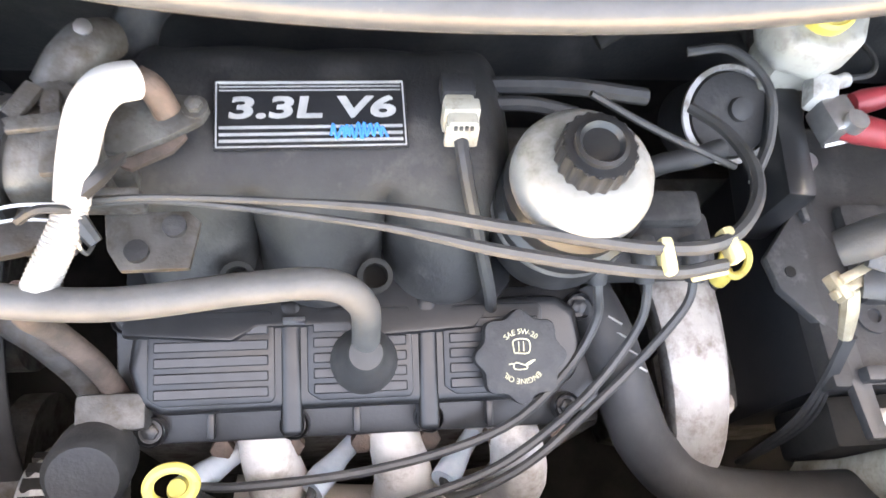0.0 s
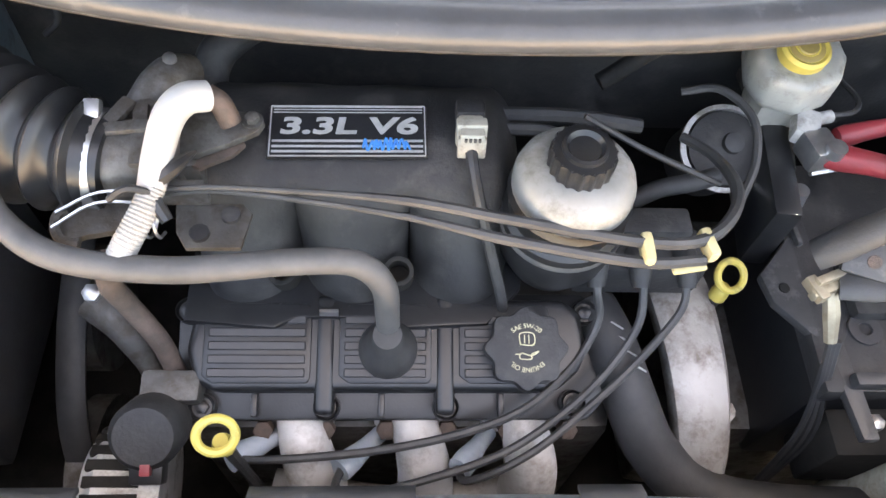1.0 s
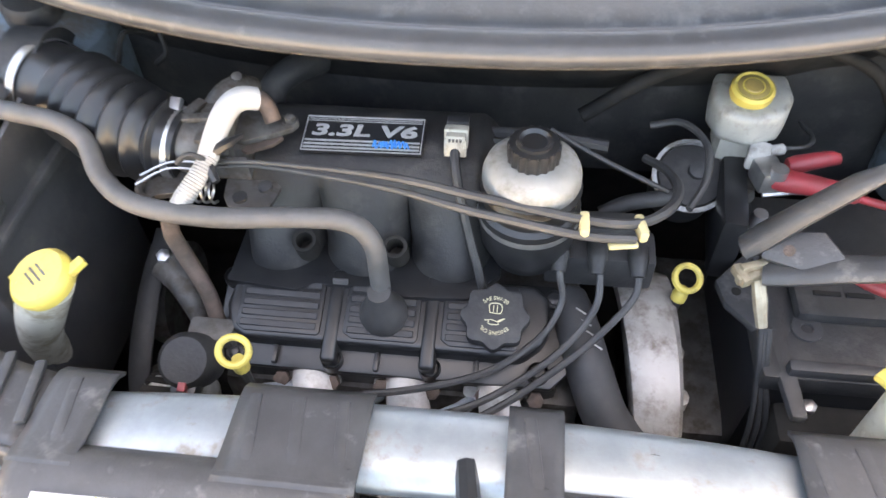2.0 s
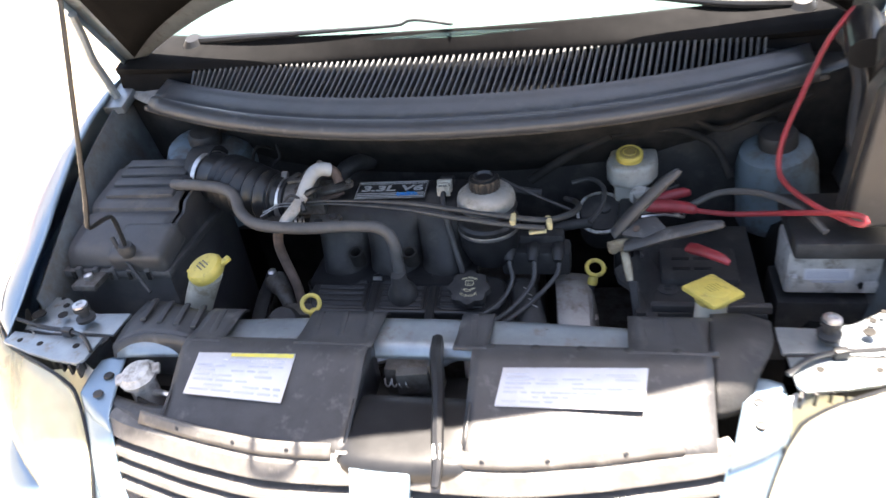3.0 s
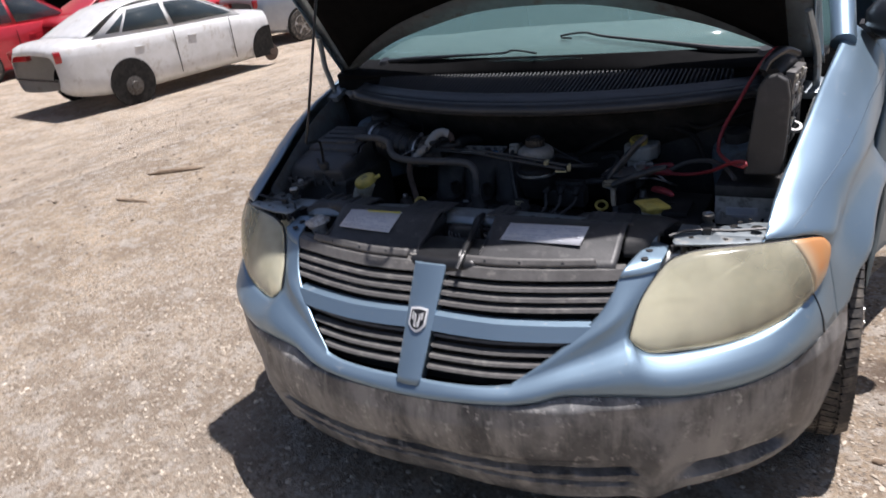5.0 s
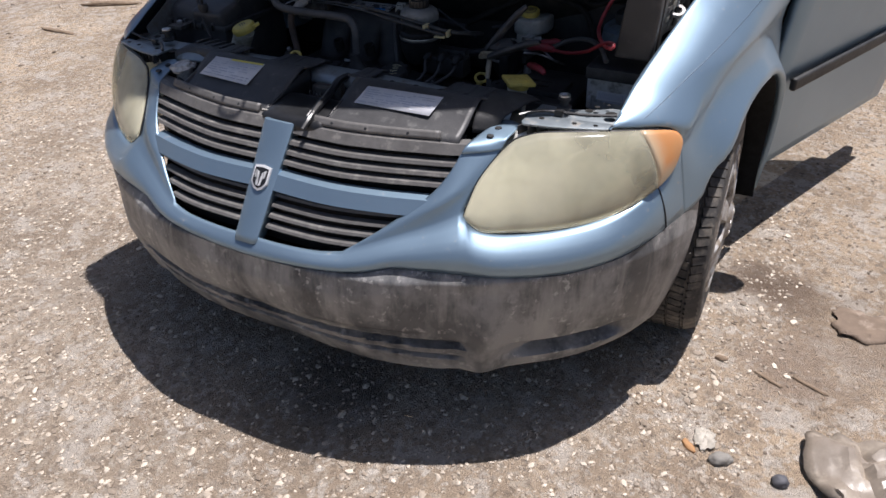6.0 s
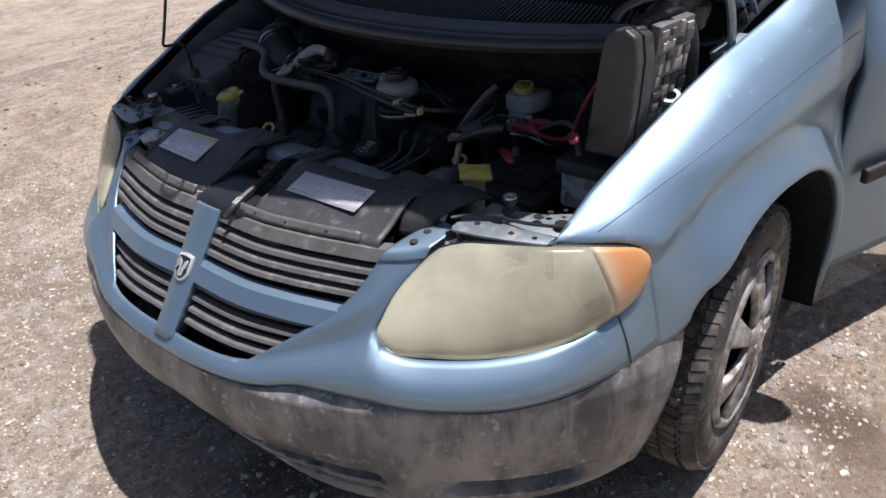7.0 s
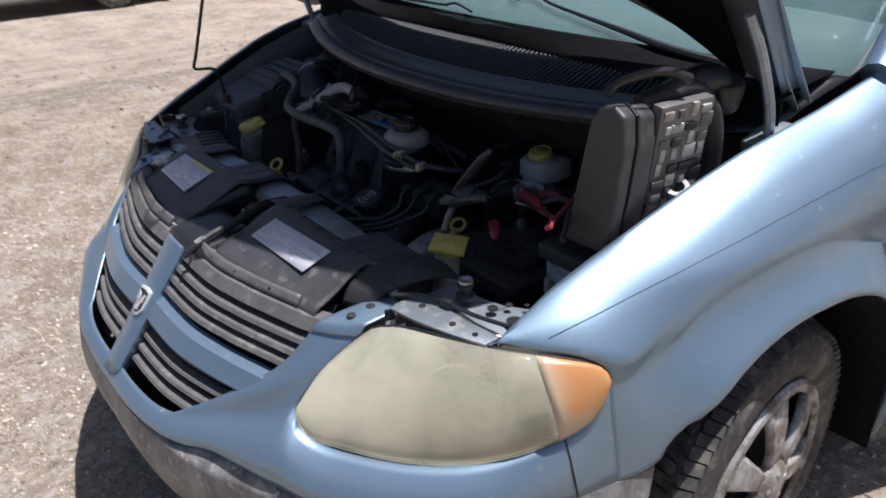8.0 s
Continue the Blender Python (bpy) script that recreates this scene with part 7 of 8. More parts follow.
wing = part("tray_wing", prism([(0.305, 0.622), (0.312, 0.590), (0.340, 0.558), (0.352, 0.545), (0.362, 0.450), (0.378, 0.450), (0.374, 0.545), (0.40, 0.585), (0.372, 0.655), (0.366, 0.755), (0.352, 0.755), (0.346, 0.668)], 0.012, pose(0, 0, 0.703), 0.003), SHROUD, bat, "grey plastic battery tray edge")
# dark disc painted as the shade of a hole
part("wing_hole", lathe([(0.0055, 0), (0.0055, 0.0013)], 16, pose(0.326, 0.606, 0.7148)), DARK, wing)
part("wing_rib", box((0.006, 0.090, 0.010), pose(0.350, 0.700, 0.712, 0, 0, 6), 0.002), SHROUD, wing)
part("hold_down_rail", box((0.19, 0.014, 0.016), pose(0.46, 0.505, 0.712), 0.004), SHROUD, bat)
part("rail_bolt", lathe([(0.008, 0), (0.008, 0.007), (0.004, 0.009)], 6, pose(0.385, 0.470, 0.70)), STEEL, bat)
for k in range(4):
    part("lid_vent", box((0.030, 0.006, 0.003), pose(0.42 + 0.036 * (k % 2), 0.60 + 0.03 * (k // 2), 0.7295), 0.001), DARK, bat)
mod = thing("engine_module", (0.655, 0.61, 0.66), "silver finned control module with a white label", "control module")
part("case", box((0.145, 0.09, 0.085), pose(0.655, 0.61, 0.705), 0.008), ALU, mod)
part("label", box((0.075, 0.0012, 0.022), pose(0.648, 0.5642, 0.735)), PAPER, mod, "white barcode label")
part("label_bars", join(*[box((0.0022, 0.0006, 0.014), pose(0.617 + 0.0045 * k, 0.5634, 0.739)) for k in range(14)]), INK, mod)
part("label_bar", box((0.05, 0.0006, 0.004), pose(0.648, 0.5634, 0.730)), INK, mod)
part("module_bracket", box((0.16, 0.11, 0.19), pose(0.655, 0.615, 0.50), 0.006), MATTE, mod)
part("module_top", box((0.15, 0.16, 0.03), pose(0.66, 0.62, 0.792), 0.006), MATTE, mod)

part("module_fin", box((0.012, 0.012, 0.030), pose(0.594, 0.562, 0.715), 0.003), ALU, mod)
part("module_foot", box((0.030, 0.016, 0.020), pose(0.715, 0.566, 0.712), 0.004), ALU, mod)
part("foot_bolt", lathe([(0.007, 0), (0.007, 0.004), (0.003, 0.005)], 6, axis((0.700, 0.5640, 0.725), (0, -1, 0))), DARK, mod)

# upright fuse box, lid swung open beside its board
fz = thing("fuse_box", (0.70, 0.58, 0.80), "upright grey-brown fuse box lid beside the open fuse board", "fuse box")
BROWN = mat("dusty_brown_grey_plastic", (0.034, 0.033, 0.032), (0.046, 0.044, 0.043), 14, 0.5, 0, 0.1, 200, dirt=(0.085, 0.08, 0.076), amount=0.3, dscale=10)
FZ = Matrix.Translation((0.694, 0.535, 0.855)) @ Matrix(((1, 0, 0.03, 0), (0.0, 1, 0.10, 0), (0, -0.1, 1, 0), (0, 0, 0, 1)))
lidp = [(-0.043, 0.0), (0.043, 0.0), (0.046, 0.10), (0.045, 0.18), (0.036, 0.222), (0.012, 0.236), (-0.012, 0.230), (-0.027, 0.205), (-0.036, 0.10)]
part("lid", prism(lidp, 0.030, FZ @ Matrix(((1, 0, 0, 0), (0, 0, 1, 0), (0, 1, 0, 0), (0, 0, 0, 1))), 0.007, 3), BROWN, fz, "dusty brown-grey fuse box lid")
part("lid_rim", prism([(x * 1.06, z * 1.0) for x, z in lidp], 0.006, FZ @ Matrix(((1, 0, 0, 0), (0, 0, 1, 0.030), (0, 1, 0, 0), (0, 0, 0, 1))), 0.002), BLACK, fz)
part("lid_skirt", prism([(x * 0.96, z * 0.98) for x, z in lidp], 0.045, FZ @ Matrix(((1, 0, 0, 0), (0, 0, 1, 0.036), (0, 1, 0, 0), (0, 0, 0, 1))), 0.006), BROWN, fz)
part("board", box((0.022, 0.115, 0.20), pose(0.724, 0.695, 0.88, 0, 6, -8), 0.004), SLAT, fz)
rnd = random.Random(4)
for k in range(32):
    row, colm = divmod(k, 4)
    m = pose(0.724, 0.695, 0.88, 0, 6, -8) @ pose(0.012, -0.042 + 0.028 * colm + rnd.uniform(-0.003, 0.003), 0.012 + 0.0235 * row)
    part("fuse", box((rnd.choice((0.004, 0.007)), rnd.choice((0.012, 0.020, 0.026)), rnd.choice((0.014, 0.022))), m, 0.0015), rnd.choice((WHITEP, CONNP, MATTE, SLAT, WHITEP)), fz)
part("fuse_loom", tube([(0.70, 0.64, 1.07), (0.72, 0.72, 1.085), (0.73, 0.77, 1.06), (0.735, 0.80, 1.0), (0.735, 0.81, 0.88)], 0.018, 10, 30), MATTE, fz, "taped black wiring loom")
part("loom_cap", join(lathe([(0.03, 0), (0.036, 0.006), (0.036, 0.045), (0.028, 0.055)], 20, axis((0.705, 0.85, 1.03), (0.3, -0.2, 0.9))), tube([(0.69, 0.72, 1.06), (0.70, 0.80, 1.08), (0.71, 0.84, 1.07)], 0.028, 10, 16)), BLACK, fz)
part("loom_strap", tube([(0.680, 0.58, 1.095), (0.69, 0.60, 1.115), (0.72, 0.66, 1.125), (0.745, 0.70, 1.11)], 0.009, 8, 20), BLACK, fz)
part("inner_loom", tube([(0.70, 0.62, 0.86), (0.69, 0.70, 0.92), (0.70, 0.76, 1.0), (0.68, 0.80, 1.06)], 0.012, 8, 24), MATTE, fz)
part("hinge_ring", lathe([(0.012, 0), (0.020, 0), (0.020, 0.008), (0.012, 0.008)], 18, axis((0.746, 0.70, 0.925), (0.2, -0.4, 0.9)), False), WHITEP, fz)

# jumper clamps and lead
jc = thing("jumper_cables", (0.45, 0.62, 0.72), "red and black jumper cable clamps lying on the battery", "jumper cable")


def handle(name, a, b, w, h, material, label=""):
    a, b = Vector(a), Vector(b)
    d = (b - a).normalized()
    sidev = d.cross(Vector((0, 0, 1))).normalized()
    up = sidev.cross(d)
    L = (b - a).length
    rows = []
    for k, ww, hh_, lift in ((0, 0.9, 1.0, 0), (0.15, 1.0, 1.2, 0.002), (0.45, 0.85, 1.1, 0.006), (0.8, 0.75, 1.0, 0.008), (0.97, 0.5, 0.7, 0.006), (1.0, 0.2, 0.4, 0.005)):
        c = a + d * L * k + up * lift
        rows.append([c + sidev * (w * ww * math.cos(t)) + up * (h * hh_ * math.sin(t)) for t in np.linspace(0, 2 * math.pi, 12, endpoint=False)])
    bm = grid(rows, True)
    bm.verts.ensure_lookup_table()
    bm.faces.new([bm.verts[k] for k in range(12)])
    bmesh.ops.recalc_face_normals(bm, faces=bm.faces)
    return part(name, bm, material, jc, label)


handle("black_grip", (0.306, 0.588, 0.812), (0.413, 0.592, 0.928), 0.017, 0.009, SHROUD, "grey-black clamp grip")
handle("black_grip", (0.326, 0.566, 0.803), (0.475, 0.524, 0.866), 0.020, 0.009, SHROUD, "grey-black clamp grip")
part("clamp_web", prism([(-0.03, -0.016), (0.022, -0.022), (0.045, 0.0), (0.022, 0.022), (-0.03, 0.012)], 0.012, axis((0.352, 0.575, 0.828), (-0.35, -0.45, 0.8), 20), 0.003), SHROUD, jc)
part("clamp_jaw", join(box((0.046, 0.008, 0.012), pose(0.322, 0.570, 0.802, 0, 0, 22), 0.002), box((0.046, 0.008, 0.010), pose(0.318, 0.560, 0.798, 0, 0, 22), 0.002), box((0.010, 0.024, 0.012), pose(0.302, 0.558, 0.798, 0, 0, 22), 0.002)), TARNISH, jc, "tarnished copper jaw")
part("clamp_pin", lathe([(0.006, -0.012), (0.006, 0.012)], 10, axis((0.345, 0.574, 0.826), (-0.3, -0.5, 0.8))), RUST, jc)
part("earth_lug", tube([(0.322, 0.566, 0.795), (0.326, 0.550, 0.78), (0.332, 0.530, 0.755)], [0.007, 0.008, 0.006], 8, 12), TARNISH, jc, "tarnished crimped cable lug")
for k in range(3):
    part("earth_lead", tube([(0.332 + 0.004 * k, 0.530, 0.755), (0.340 + 0.004 * k, 0.505, 0.70), (0.348 + 0.008 * k, 0.480, 0.62), (0.348 + 0.004 * k, 0.46, 0.50)], 0.0035, 6, 24), RUBBER, jc)
handle("red_grip", (0.365, 0.720, 0.788), (0.450, 0.685, 0.792), 0.015, 0.011, REDR, "red plastic clamp grip")
handle("red_grip", (0.428, 0.580, 0.790), (0.487, 0.528, 0.788), 0.012, 0.008, REDR, "red plastic clamp grip")
handle("red_grip", (0.385, 0.745, 0.785), (0.445, 0.752, 0.790), 0.012, 0.010, REDR)
part("clamp_jaw", join(box((0.03, 0.035, 0.03), pose(0.357, 0.725, 0.775, 0, 0, 15), 0.006), lathe([(0.010, 0), (0.010, 0.012)], 12, pose(0.364, 0.712, 0.80))), STEEL, jc, "zinc battery terminal")
part("red_lead", tube([(0.445, 0.690, 0.795), (0.50, 0.660, 0.805), (0.56, 0.620, 0.83), (0.62, 0.54, 0.880), (0.652, 0.503, 0.898), (0.662, 0.490, 0.895), (0.648, 0.497, 0.888), (0.605, 0.58, 0.875), (0.575, 0.655, 0.88), (0.58, 0.70, 0.92), (0.61, 0.745, 0.98), (0.645, 0.785, 1.05), (0.672, 0.80, 1.09), (0.69, 0.82, 1.10), (0.695, 0.84, 1.07)], 0.0048, 10, 130), REDR, jc, "red jumper lead looping over the fuse box")
part("black_lead", tube([(0.44, 0.70, 0.80), (0.49, 0.70, 0.825), (0.55, 0.66, 0.845), (0.60, 0.60, 0.85), (0.63, 0.555, 0.835)], 0.006, 8, 40), HOSE, jc)

# small looms at the back of the bay
lm = thing("wiring_loom", (0.5, 0.85, 0.80), "black taped wiring looms along the firewall", "cable")
for pts, r in (([(0.30, 0.83, 0.88), (0.40, 0.85, 0.88), (0.48, 0.83, 0.86), (0.52, 0.80, 0.80)], 0.010), ([(0.44, 0.86, 0.90), (0.50, 0.84, 0.88), (0.56, 0.845, 0.90), (0.66, 0.87, 0.93)], 0.008), ([(0.14, 0.80, 0.80), (0.22, 0.83, 0.84), (0.30, 0.83, 0.88)], 0.012), ([(-0.40, 0.82, 0.88), (-0.42, 0.79, 0.90), (-0.43, 0.77, 0.87)], 0.004), ([(-0.38, 0.80, 0.90), (-0.375, 0.79, 0.875), (-0.39, 0.785, 0.86)], 0.004)):
    part("loom", tube(pts, r * 0.8, 10, 26), DARK, lm)
part("heat_shield", box((1.22, 0.03, 0.24), pose(0, 0.885, 0.64), 0.014), MATTE, lm)


# yard beyond: stripped sedans, red cars and a workshop
WHITEC = mat("dirty_white_car_paint", (0.66, 0.66, 0.66), (0.58, 0.58, 0.57), 6, 0.3, 0, 0, coat=0.4, dirt=(0.45, 0.42, 0.38), amount=0.2, dscale=5)
SILVC = mat("silver_grey_car_paint", (0.36, 0.38, 0.42), (0.32, 0.34, 0.38), 6, 0.32, 0.6, 0, coat=0.5)
REDC = mat("red_car_paint", (0.46, 0.025, 0.04), (0.40, 0.02, 0.03), 6, 0.28, 0, 0, coat=0.6)
TAIL = mat("red_lamp_plastic", (0.42, 0.01, 0.015), (0.34, 0.01, 0.012), 20, 0.2, 0, 0, coat=0.6)
CONC = mat("weathered_pale_render", (0.50, 0.48, 0.44), (0.40, 0.38, 0.35), 1.5, 0.9, 0, 0.3, 20, dirt=(0.24, 0.22, 0.20), amount=0.3, dscale=1.2)


def sedan(at, heading, paint, label, cut=None, tyres=True, tall=0.0):
    """A parked car: x ahead along its length, built at the origin, then turned into place."""
    car = thing("parked_car", (0, 0, 0), label, "car", "parked cars")
    stn = [(2.28, 0.55, 0.40, 0.62), (2.15, 0.76, 0.28, 0.72), (1.75, 0.87, 0.22, 0.84), (1.2, 0.90, 0.20, 0.93), (0.7, 0.905, 0.20, 0.98), (-0.4, 0.91, 0.20, 1.0), (-1.3, 0.91, 0.20, 1.03), (-1.8, 0.89, 0.24, 1.06), (-2.18, 0.82, 0.32, 1.03), (-2.30, 0.70, 0.42, 0.90)]
    if cut is not None:
        stn = [s for s in stn if s[0] < cut]
        stn.insert(0, (cut, 0.90, 0.20, 0.95))
    rows = []
    for x, w, zb, zt in stn:
        zt += tall * 0.4
        h = [(w * 0.9, zb), (w * 0.99, zb + 0.12), (w, 0.55), (w * 0.985, zt - 0.16), (w * 0.93, zt - 0.05), (w * 0.75, zt), (0, zt + 0.02)]
        full = [(x, y, z) for y, z in h] + [(x, -y, z) for y, z in h[-2::-1]]
        rows.append(crom(full, 33))
    body = loft([r for r in rows], 33, 40)
    part("body", body, paint, car, "", 0.01)
    part("front_end", box((0.04, 1.7, 0.6), pose(stn[0][0] - 0.02, 0, 0.28), 0.01), DARK, car)
    zb = 0.98 + tall * 0.4
    top = 1.43 + tall
    gh = loft([[(0.95, -0.70, zb), (0.98, 0, zb + 0.01), (0.95, 0.70, zb)], [(0.15, -0.58, top - 0.06), (0.13, 0, top - 0.03), (0.15, 0.58, top - 0.06)], [(-0.4, -0.58, top - 0.005), (-0.4, 0, top + 0.02), (-0.4, 0.58, top - 0.005)], [(-1.05 - tall, -0.57, top - 0.06), (-1.08 - tall, 0, top - 0.03), (-1.05 - tall, 0.57, top - 0.06)], [(-1.80 - 0.2 * tall, -0.66, zb + 0.06), (-1.84 - 0.2 * tall, 0, zb + 0.07), (-1.80 - 0.2 * tall, 0.66, zb + 0.06)]], 14, 28)
    part("greenhouse", gh, paint, car, "", 0.02)
    for sg in (-1, 1):
        side = grid([[Vector((0.95, sg * 0.80, zb - 0.02)), Vector((0.12, sg * 0.60, top - 0.05))], [Vector((-0.4, sg * 0.80, zb)), Vector((-0.4, sg * 0.60, top - 0.02))], [Vector((-1.75, sg * 0.80, zb + 0.04)), Vector((-1.05 - tall, sg * 0.60, top - 0.05))]])
        part("side_panel", side, paint, car, "", 0.02)
        for quad in ([(0.78, zb + 0.03), (0.16, top - 0.09), (-0.34, top - 0.07), (-0.34, zb + 0.03)], [(-0.42, zb + 0.04), (-0.42, top - 0.07), (-0.98 - 0.7 * tall, top - 0.09), (-1.22 - 0.5 * tall, zb + 0.07)], [(-1.26 - 0.5 * tall, zb + 0.08), (-1.05 - 0.7 * tall, top - 0.12), (-1.48 - 0.4 * tall, zb + 0.09)]):
            pts = [Vector((x, sg * (0.815 - 0.20 * (z - zb) / (top - zb)), z)) for x, z in quad]
            bm = bmesh.new()
            bm.faces.new([bm.verts.new(p) for p in pts])
            part("side_window", bm, DARKGLASS, car, "", 0.006, offset=0)
        for x in (0.62, -0.45):
            part("door_gap", box((0.010, 0.006, 0.66), pose(x, sg * 0.914, 0.30)), DARK, car)
            part("door_handle", box((0.16, 0.03, 0.025), pose(x - 0.75 if x > 0 else x - 0.62, sg * 0.905, 0.80), 0.008), paint, car)
        for x in (1.36, -1.32):
            if cut is not None and x > cut - 0.3:
                # clipped dark disc stands for the shaded arch opening
                arc = [(x + 0.37 * math.cos(a), 0.33 + 0.37 * math.sin(a)) for a in np.linspace(-0.35, math.pi + 0.35, 40)]
                arc = [(min(px, cut + 0.004), pz) for px, pz in arc]
                part("wheel_arch", prism(arc[::-1] if sg > 0 else arc, 0.02, Matrix(((1, 0, 0, 0), (0, 0, sg, sg * 0.895), (0, 1, 0, 0), (0, 0, 0, 1)))), DARK, car)
                part("bare_hub", lathe([(0.15, 0), (0.15, 0.02), (0.06, 0.03), (0.06, 0.06)], 24, axis((x + 0.02, sg * 0.86, 0.24), (0, sg, 0))), RUST, car)
                part("strut", tube([(x + 0.02, sg * 0.87, 0.24), (x, sg * 0.80, 0.70)], 0.035, 10, 8), GRIME, car)
                continue
            # no arch is cut: a dark disc paints the opening's shade
            part("wheel_arch", lathe([(0.36, 0), (0.36, 0.03)], 36, axis((x, sg * 0.888, 0.33), (0, sg, 0))), DARK, car)
            if tyres:
                w = part("tyre", lathe([(0.20, -0.1), (0.31, -0.10), (0.325, -0.06), (0.325, 0.03), (0.31, 0.06), (0.21, 0.065)], 36, axis((x, sg * 0.87, 0.325), (0, sg, 0))), TYRE, car)
                part("alloy_rim", join(lathe([(0.205, 0), (0.21, 0.008), (0.195, 0.008)], 32, axis((x, sg * 0.93, 0.325), (0, sg, 0)), False), *[box((0.045, 0.02, 0.20), Matrix.Translation((x, sg * 0.93, 0.325)) @ Matrix.Rotation(2 * math.pi * k / 5, 4, "Y")) for k in range(5)]), HUB, w)
            else:
                part("bare_hub", lathe([(0.14, 0), (0.14, 0.03), (0.07, 0.04), (0.06, 0.06)], 24, axis((x, sg * 0.90, 0.28), (0, sg, 0))), GRIME, car)
        part("tail_lamp", box((0.10, 0.36, 0.16), pose(-2.20, sg * 0.60, 0.80, 0, 0, sg * 20), 0.02), TAIL, car)
    part("rear_window", loft([[(-1.14 - tall, -0.52, top - 0.07), (-1.14 - tall, 0.52, top - 0.07)], [(-1.74 - 0.2 * tall, -0.60, zb + 0.10), (-1.74 - 0.2 * tall, 0.60, zb + 0.10)]], 4, 4), DARKGLASS, car, "", 0.02, offset=1)
    part("windscreen", loft([[(0.22, -0.52, top - 0.08), (0.22, 0.52, top - 0.08)], [(0.90, -0.62, zb + 0.05), (0.90, 0.62, zb + 0.05)]], 4, 4), DARKGLASS, car, "", 0.02, offset=-1)
    part("bumper_line", box((0.02, 1.3, 0.02), pose(-2.315, 0, 0.55)), DARK, car)
    if tall:
        for sg in (-1, 1):
            part("roof_rail", tube([(0.0, sg * 0.52, top - 0.01), (-0.1, sg * 0.52, top + 0.05), (-0.9, sg * 0.52, top + 0.05), (-1.1, sg * 0.52, top - 0.02)], 0.014, 8, 24), MATTE, car)
    car.matrix_basis = pose(at[0], at[1], ground_z(at[0], at[1]), 0, 0, heading)
    return car


sedan((-9.35, 8.1), 79, WHITEC, "dirty white sedan stripped of its wheels and front end", 1.42, False)
sedan((-9.9, 13.4), 72, SILVC, "silver-grey sedan with red tail lamps parked on gravel")
sedan((-12.1, 13.4), 80, REDC, "red sedan parked behind the white one")
sedan((-14.2, 11.9), 80, REDC, "dull red hatchback parked in the yard")
sedan((-15.6, 9.6), 85, REDC, "red estate car with roof rails", None, True, 0.22)
sedan((-12.25, 2.0), 86, SILVC, "silver-grey sedan parked along the lane")

# workshop wall with open bays
shop = thing("workshop", (-27, 16, -0.5), "pale rendered workshop with dark open bays", "building")
for y0, y1, z0, z1 in ((-12, 60, 2.45, 7.0), (-12, 13.0, -0.6, 2.45), (24.2, 26.0, -0.6, 2.45), (31.5, 60, -0.6, 2.45)):
    part("wall", box((0.4, y1 - y0, z1 - z0), pose(-27, (y0 + y1) / 2, z0)), CONC, shop)
part("roof", box((12, 73, 0.3), pose(-32.5, 24, 7.0)), CONC, shop)
# near-black back wall carries the shade inside the open bays
part("back_wall", box((0.4, 73, 7.6), pose(-38, 24, -0.6)), DARK, shop)
for y in (15.5, 18.5, 22.5, 27.5, 29.8):
    part("stored_part", box((1.2, 1.4, 0.8), pose(-28.5, y, -0.55, 0, 0, y * 7), 0.1), GRIME if int(y) % 2 else ALU, shop)
part("doorway_beam", box((0.5, 19, 0.25), pose(-26.9, 22, 2.4)), STEEL, shop)

# litter on the ground
def scrap(name, at, size, heading, material, label, lift, seed, thick=0.002):
    """A crumpled sheet lying on the ground."""
    t = thing(name, (at[0], at[1], 0), label, "litter")
    rows = []
    for i in range(15):
        row = []
        for j in range(15):
            u, v = i / 7 - 1, j / 7 - 1
            u, v = u * math.sqrt(1 - v * v * 0.42), v * math.sqrt(1 - u * u * 0.42)
            k = 1 - 0.55 * abs(noise.noise(Vector((u * 1.9, v * 1.9, seed))))
            w = Matrix.Rotation(radians(heading), 4, "Z") @ Vector((u * size[0] * k, v * size[1] * (1 - 0.25 * u) * k, 0))
            hgt = lift * (0.25 + abs(noise.noise(Vector((u * 1.1, v * 1.1, seed + 3)))) + 0.45 * abs(noise.noise(Vector((u * 2.7, v * 2.7, seed + 9)))))
            row.append(Vector((at[0] + w.x, at[1] + w.y, ground_z(at[0], at[1]) + 0.002 + hgt * (1 - 0.75 * max(abs(u), abs(v)) ** 3))))
        rows.append(row)
    part("sheet", grid(rows), material, t, "", thick, 30, 1.0)


def stone(at, r, material, label, seed, heading=0.0):
    bm = bmesh.new()
    bmesh.ops.create_icosphere(bm, subdivisions=3, radius=1)
    for v in bm.verts:
        k = 1 + 0.25 * noise.noise(v.co * 1.7 + Vector((seed, 0, 0))) + 0.08 * noise.noise(v.co * 5)
        w = Matrix.Rotation(radians(heading), 4, "Z") @ Vector((v.co.x * r[0] * k, v.co.y * r[1] * k, 0))
        v.co = Vector((w.x + at[0], w.y + at[1], max(-0.01, v.co.z * r[2] * k + r[2] * 0.45) + ground_z(at[0], at[1])))
    t = thing("stone" if r[0] < 4 * r[1] else "twig", (at[0], at[1], 0), label, "stone" if r[0] < 4 * r[1] else "twig")
    part("stone_body" if r[0] < 4 * r[1] else "stick", bm, material, t, "", 0, 80)


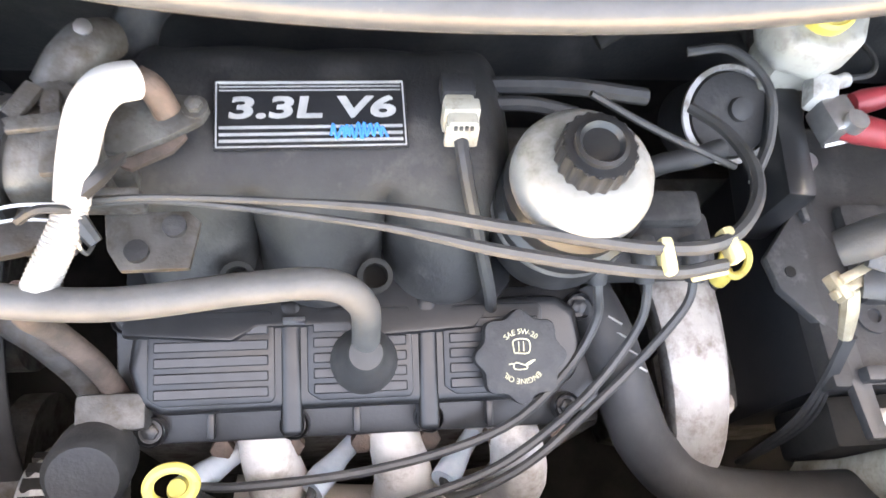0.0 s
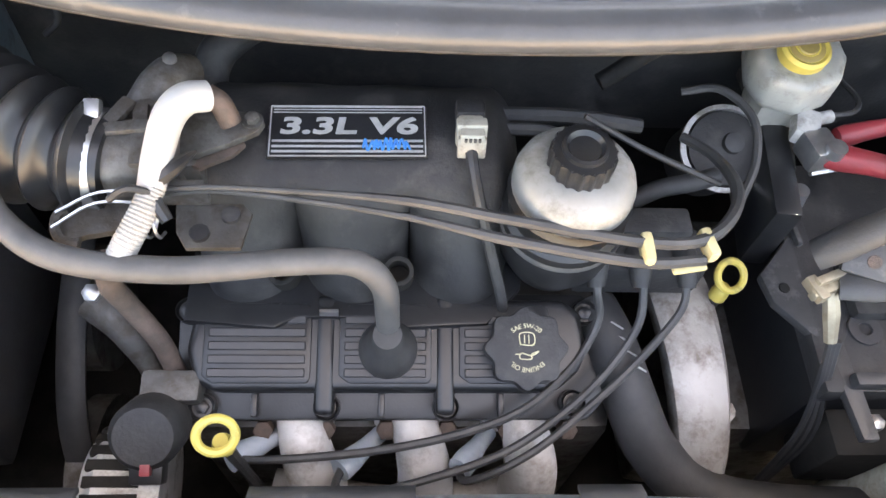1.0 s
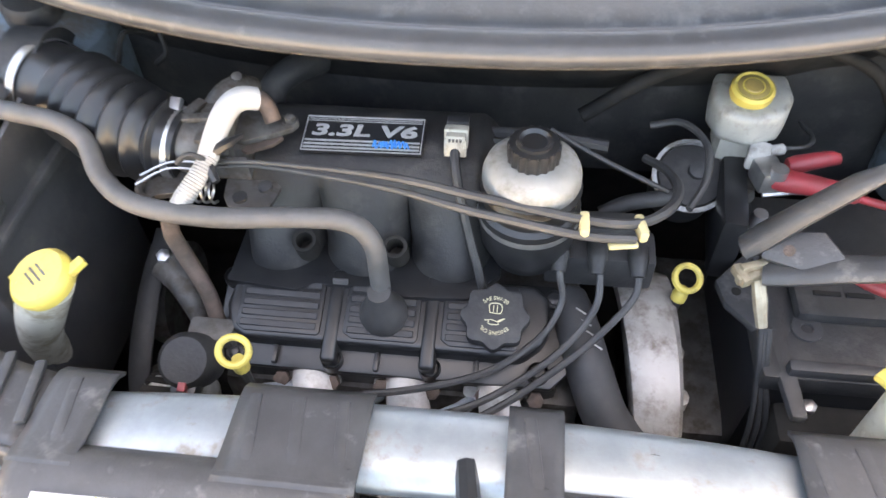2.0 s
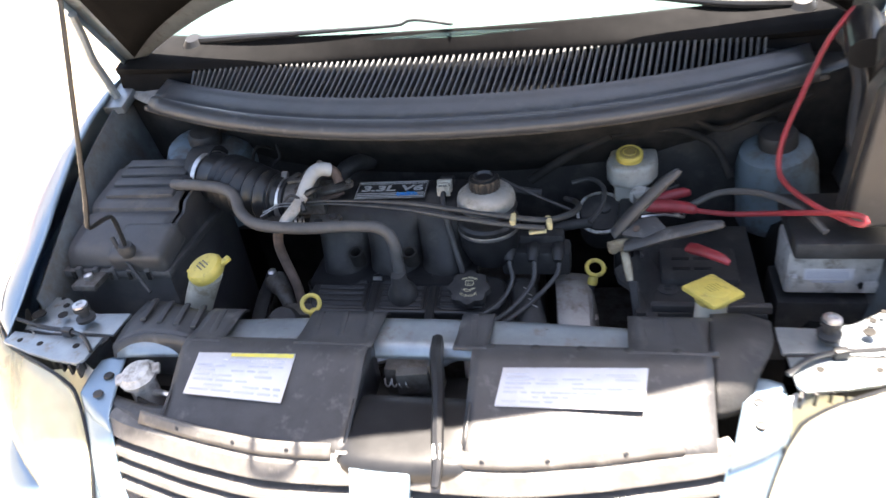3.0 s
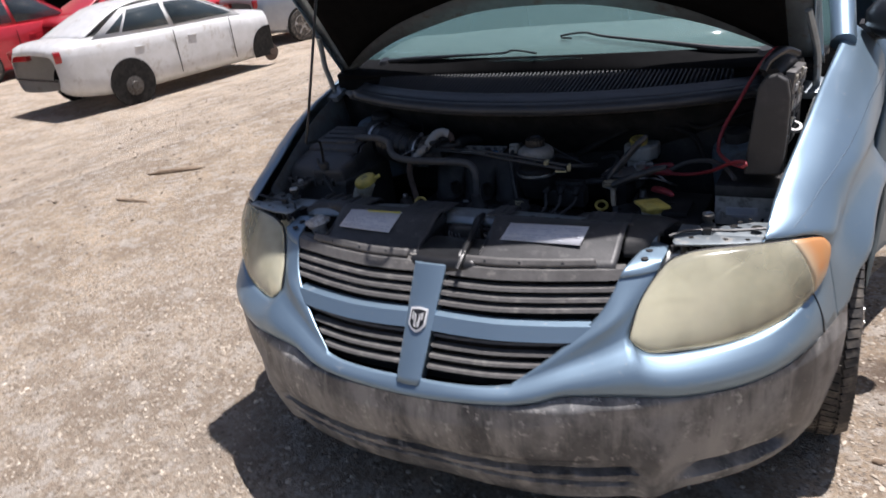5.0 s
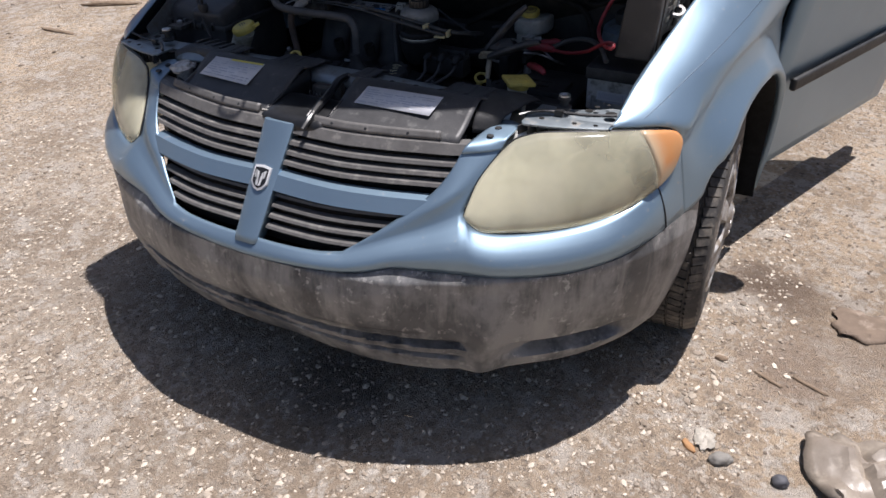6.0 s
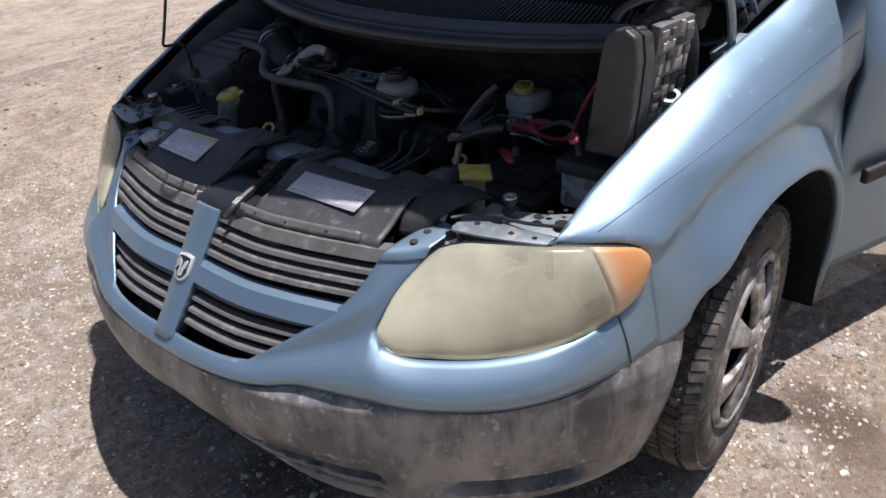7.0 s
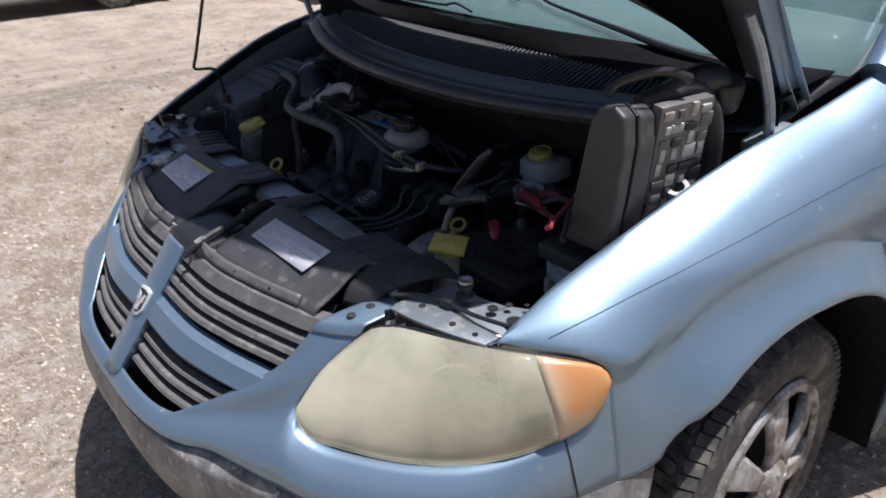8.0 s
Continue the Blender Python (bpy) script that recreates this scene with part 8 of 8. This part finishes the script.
SOIL = mat("dry_brown_clod", (0.17, 0.12, 0.08), (0.24, 0.18, 0.125), 30, 0.95, 0, 0.8, 90)
STONE = mat("grey_pebble", (0.26, 0.245, 0.22), (0.19, 0.18, 0.16), 30, 0.85, 0, 0.5, 90)
DARKSTONE = mat("dark_grey_pebble", (0.10, 0.10, 0.11), (0.07, 0.07, 0.08), 30, 0.7, 0, 0.3, 90)
SACK = mat("dusty_grey_plastic_sheet", (0.27, 0.23, 0.19), (0.20, 0.165, 0.13), 12, 0.35, 0, 0.3, 60, dirt=(0.36, 0.31, 0.25), amount=0.35, dscale=14)
CLOTH = mat("muddy_brown_cloth", (0.19, 0.14, 0.10), (0.13, 0.095, 0.07), 14, 0.85, 0, 0.4, 90, dirt=(0.28, 0.22, 0.17), amount=0.35, dscale=18)
RIND = mat("orange_brown_chip", (0.42, 0.22, 0.09), (0.34, 0.19, 0.09), 40, 0.8, 0, 0.2)
LEAFW = mat("bleached_paper", (0.50, 0.465, 0.405), (0.34, 0.31, 0.26), 30, 0.8, 0, 0.2)
scrap("paper_scrap", (1.045, 0.305), (0.030, 0.042), 10, LEAFW, "crumpled white scrap of paper on the ground", 0.020, 2)
scrap("plastic_sheet", (1.40, 0.33), (0.13, 0.15), 20, SACK, "crumpled dusty grey plastic sheet on the ground", 0.075, 4, 0.003)
scrap("rag", (1.37, 0.955), (0.10, 0.085), 15, CLOTH, "folded muddy brown rag on the ground", 0.030, 11, 0.012)
stone((1.092, 0.255), (0.028, 0.018, 0.016), STONE, "small grey pebble beside the paper scrap", 2, 30)
stone((1.012, 0.268), (0.026, 0.010, 0.006), RIND, "orange-brown chip on sandy ground", 3, -40)
stone((1.229, 0.248), (0.020, 0.018, 0.016), DARKSTONE, "round dark grey pebble on sandy ground", 12)
stone((1.15, 0.60), (0.045, 0.006, 0.005), SOIL, "short dry twig on the ground", 17, -25)
stone((1.255, 0.62), (0.050, 0.006, 0.005), SOIL, "short dry twig on the ground", 18, -22)
stone((1.02, 0.63), (0.018, 0.010, 0.008), SOIL, "small dark crumb of earth", 19)
stone((-3.43, 1.95), (0.16, 0.02, 0.012), SOIL, "dry twig lying on the ground", 21)
stone((-3.62, 2.55), (0.20, 0.03, 0.02), SOIL, "dry twig lying on the ground", 23, 25)
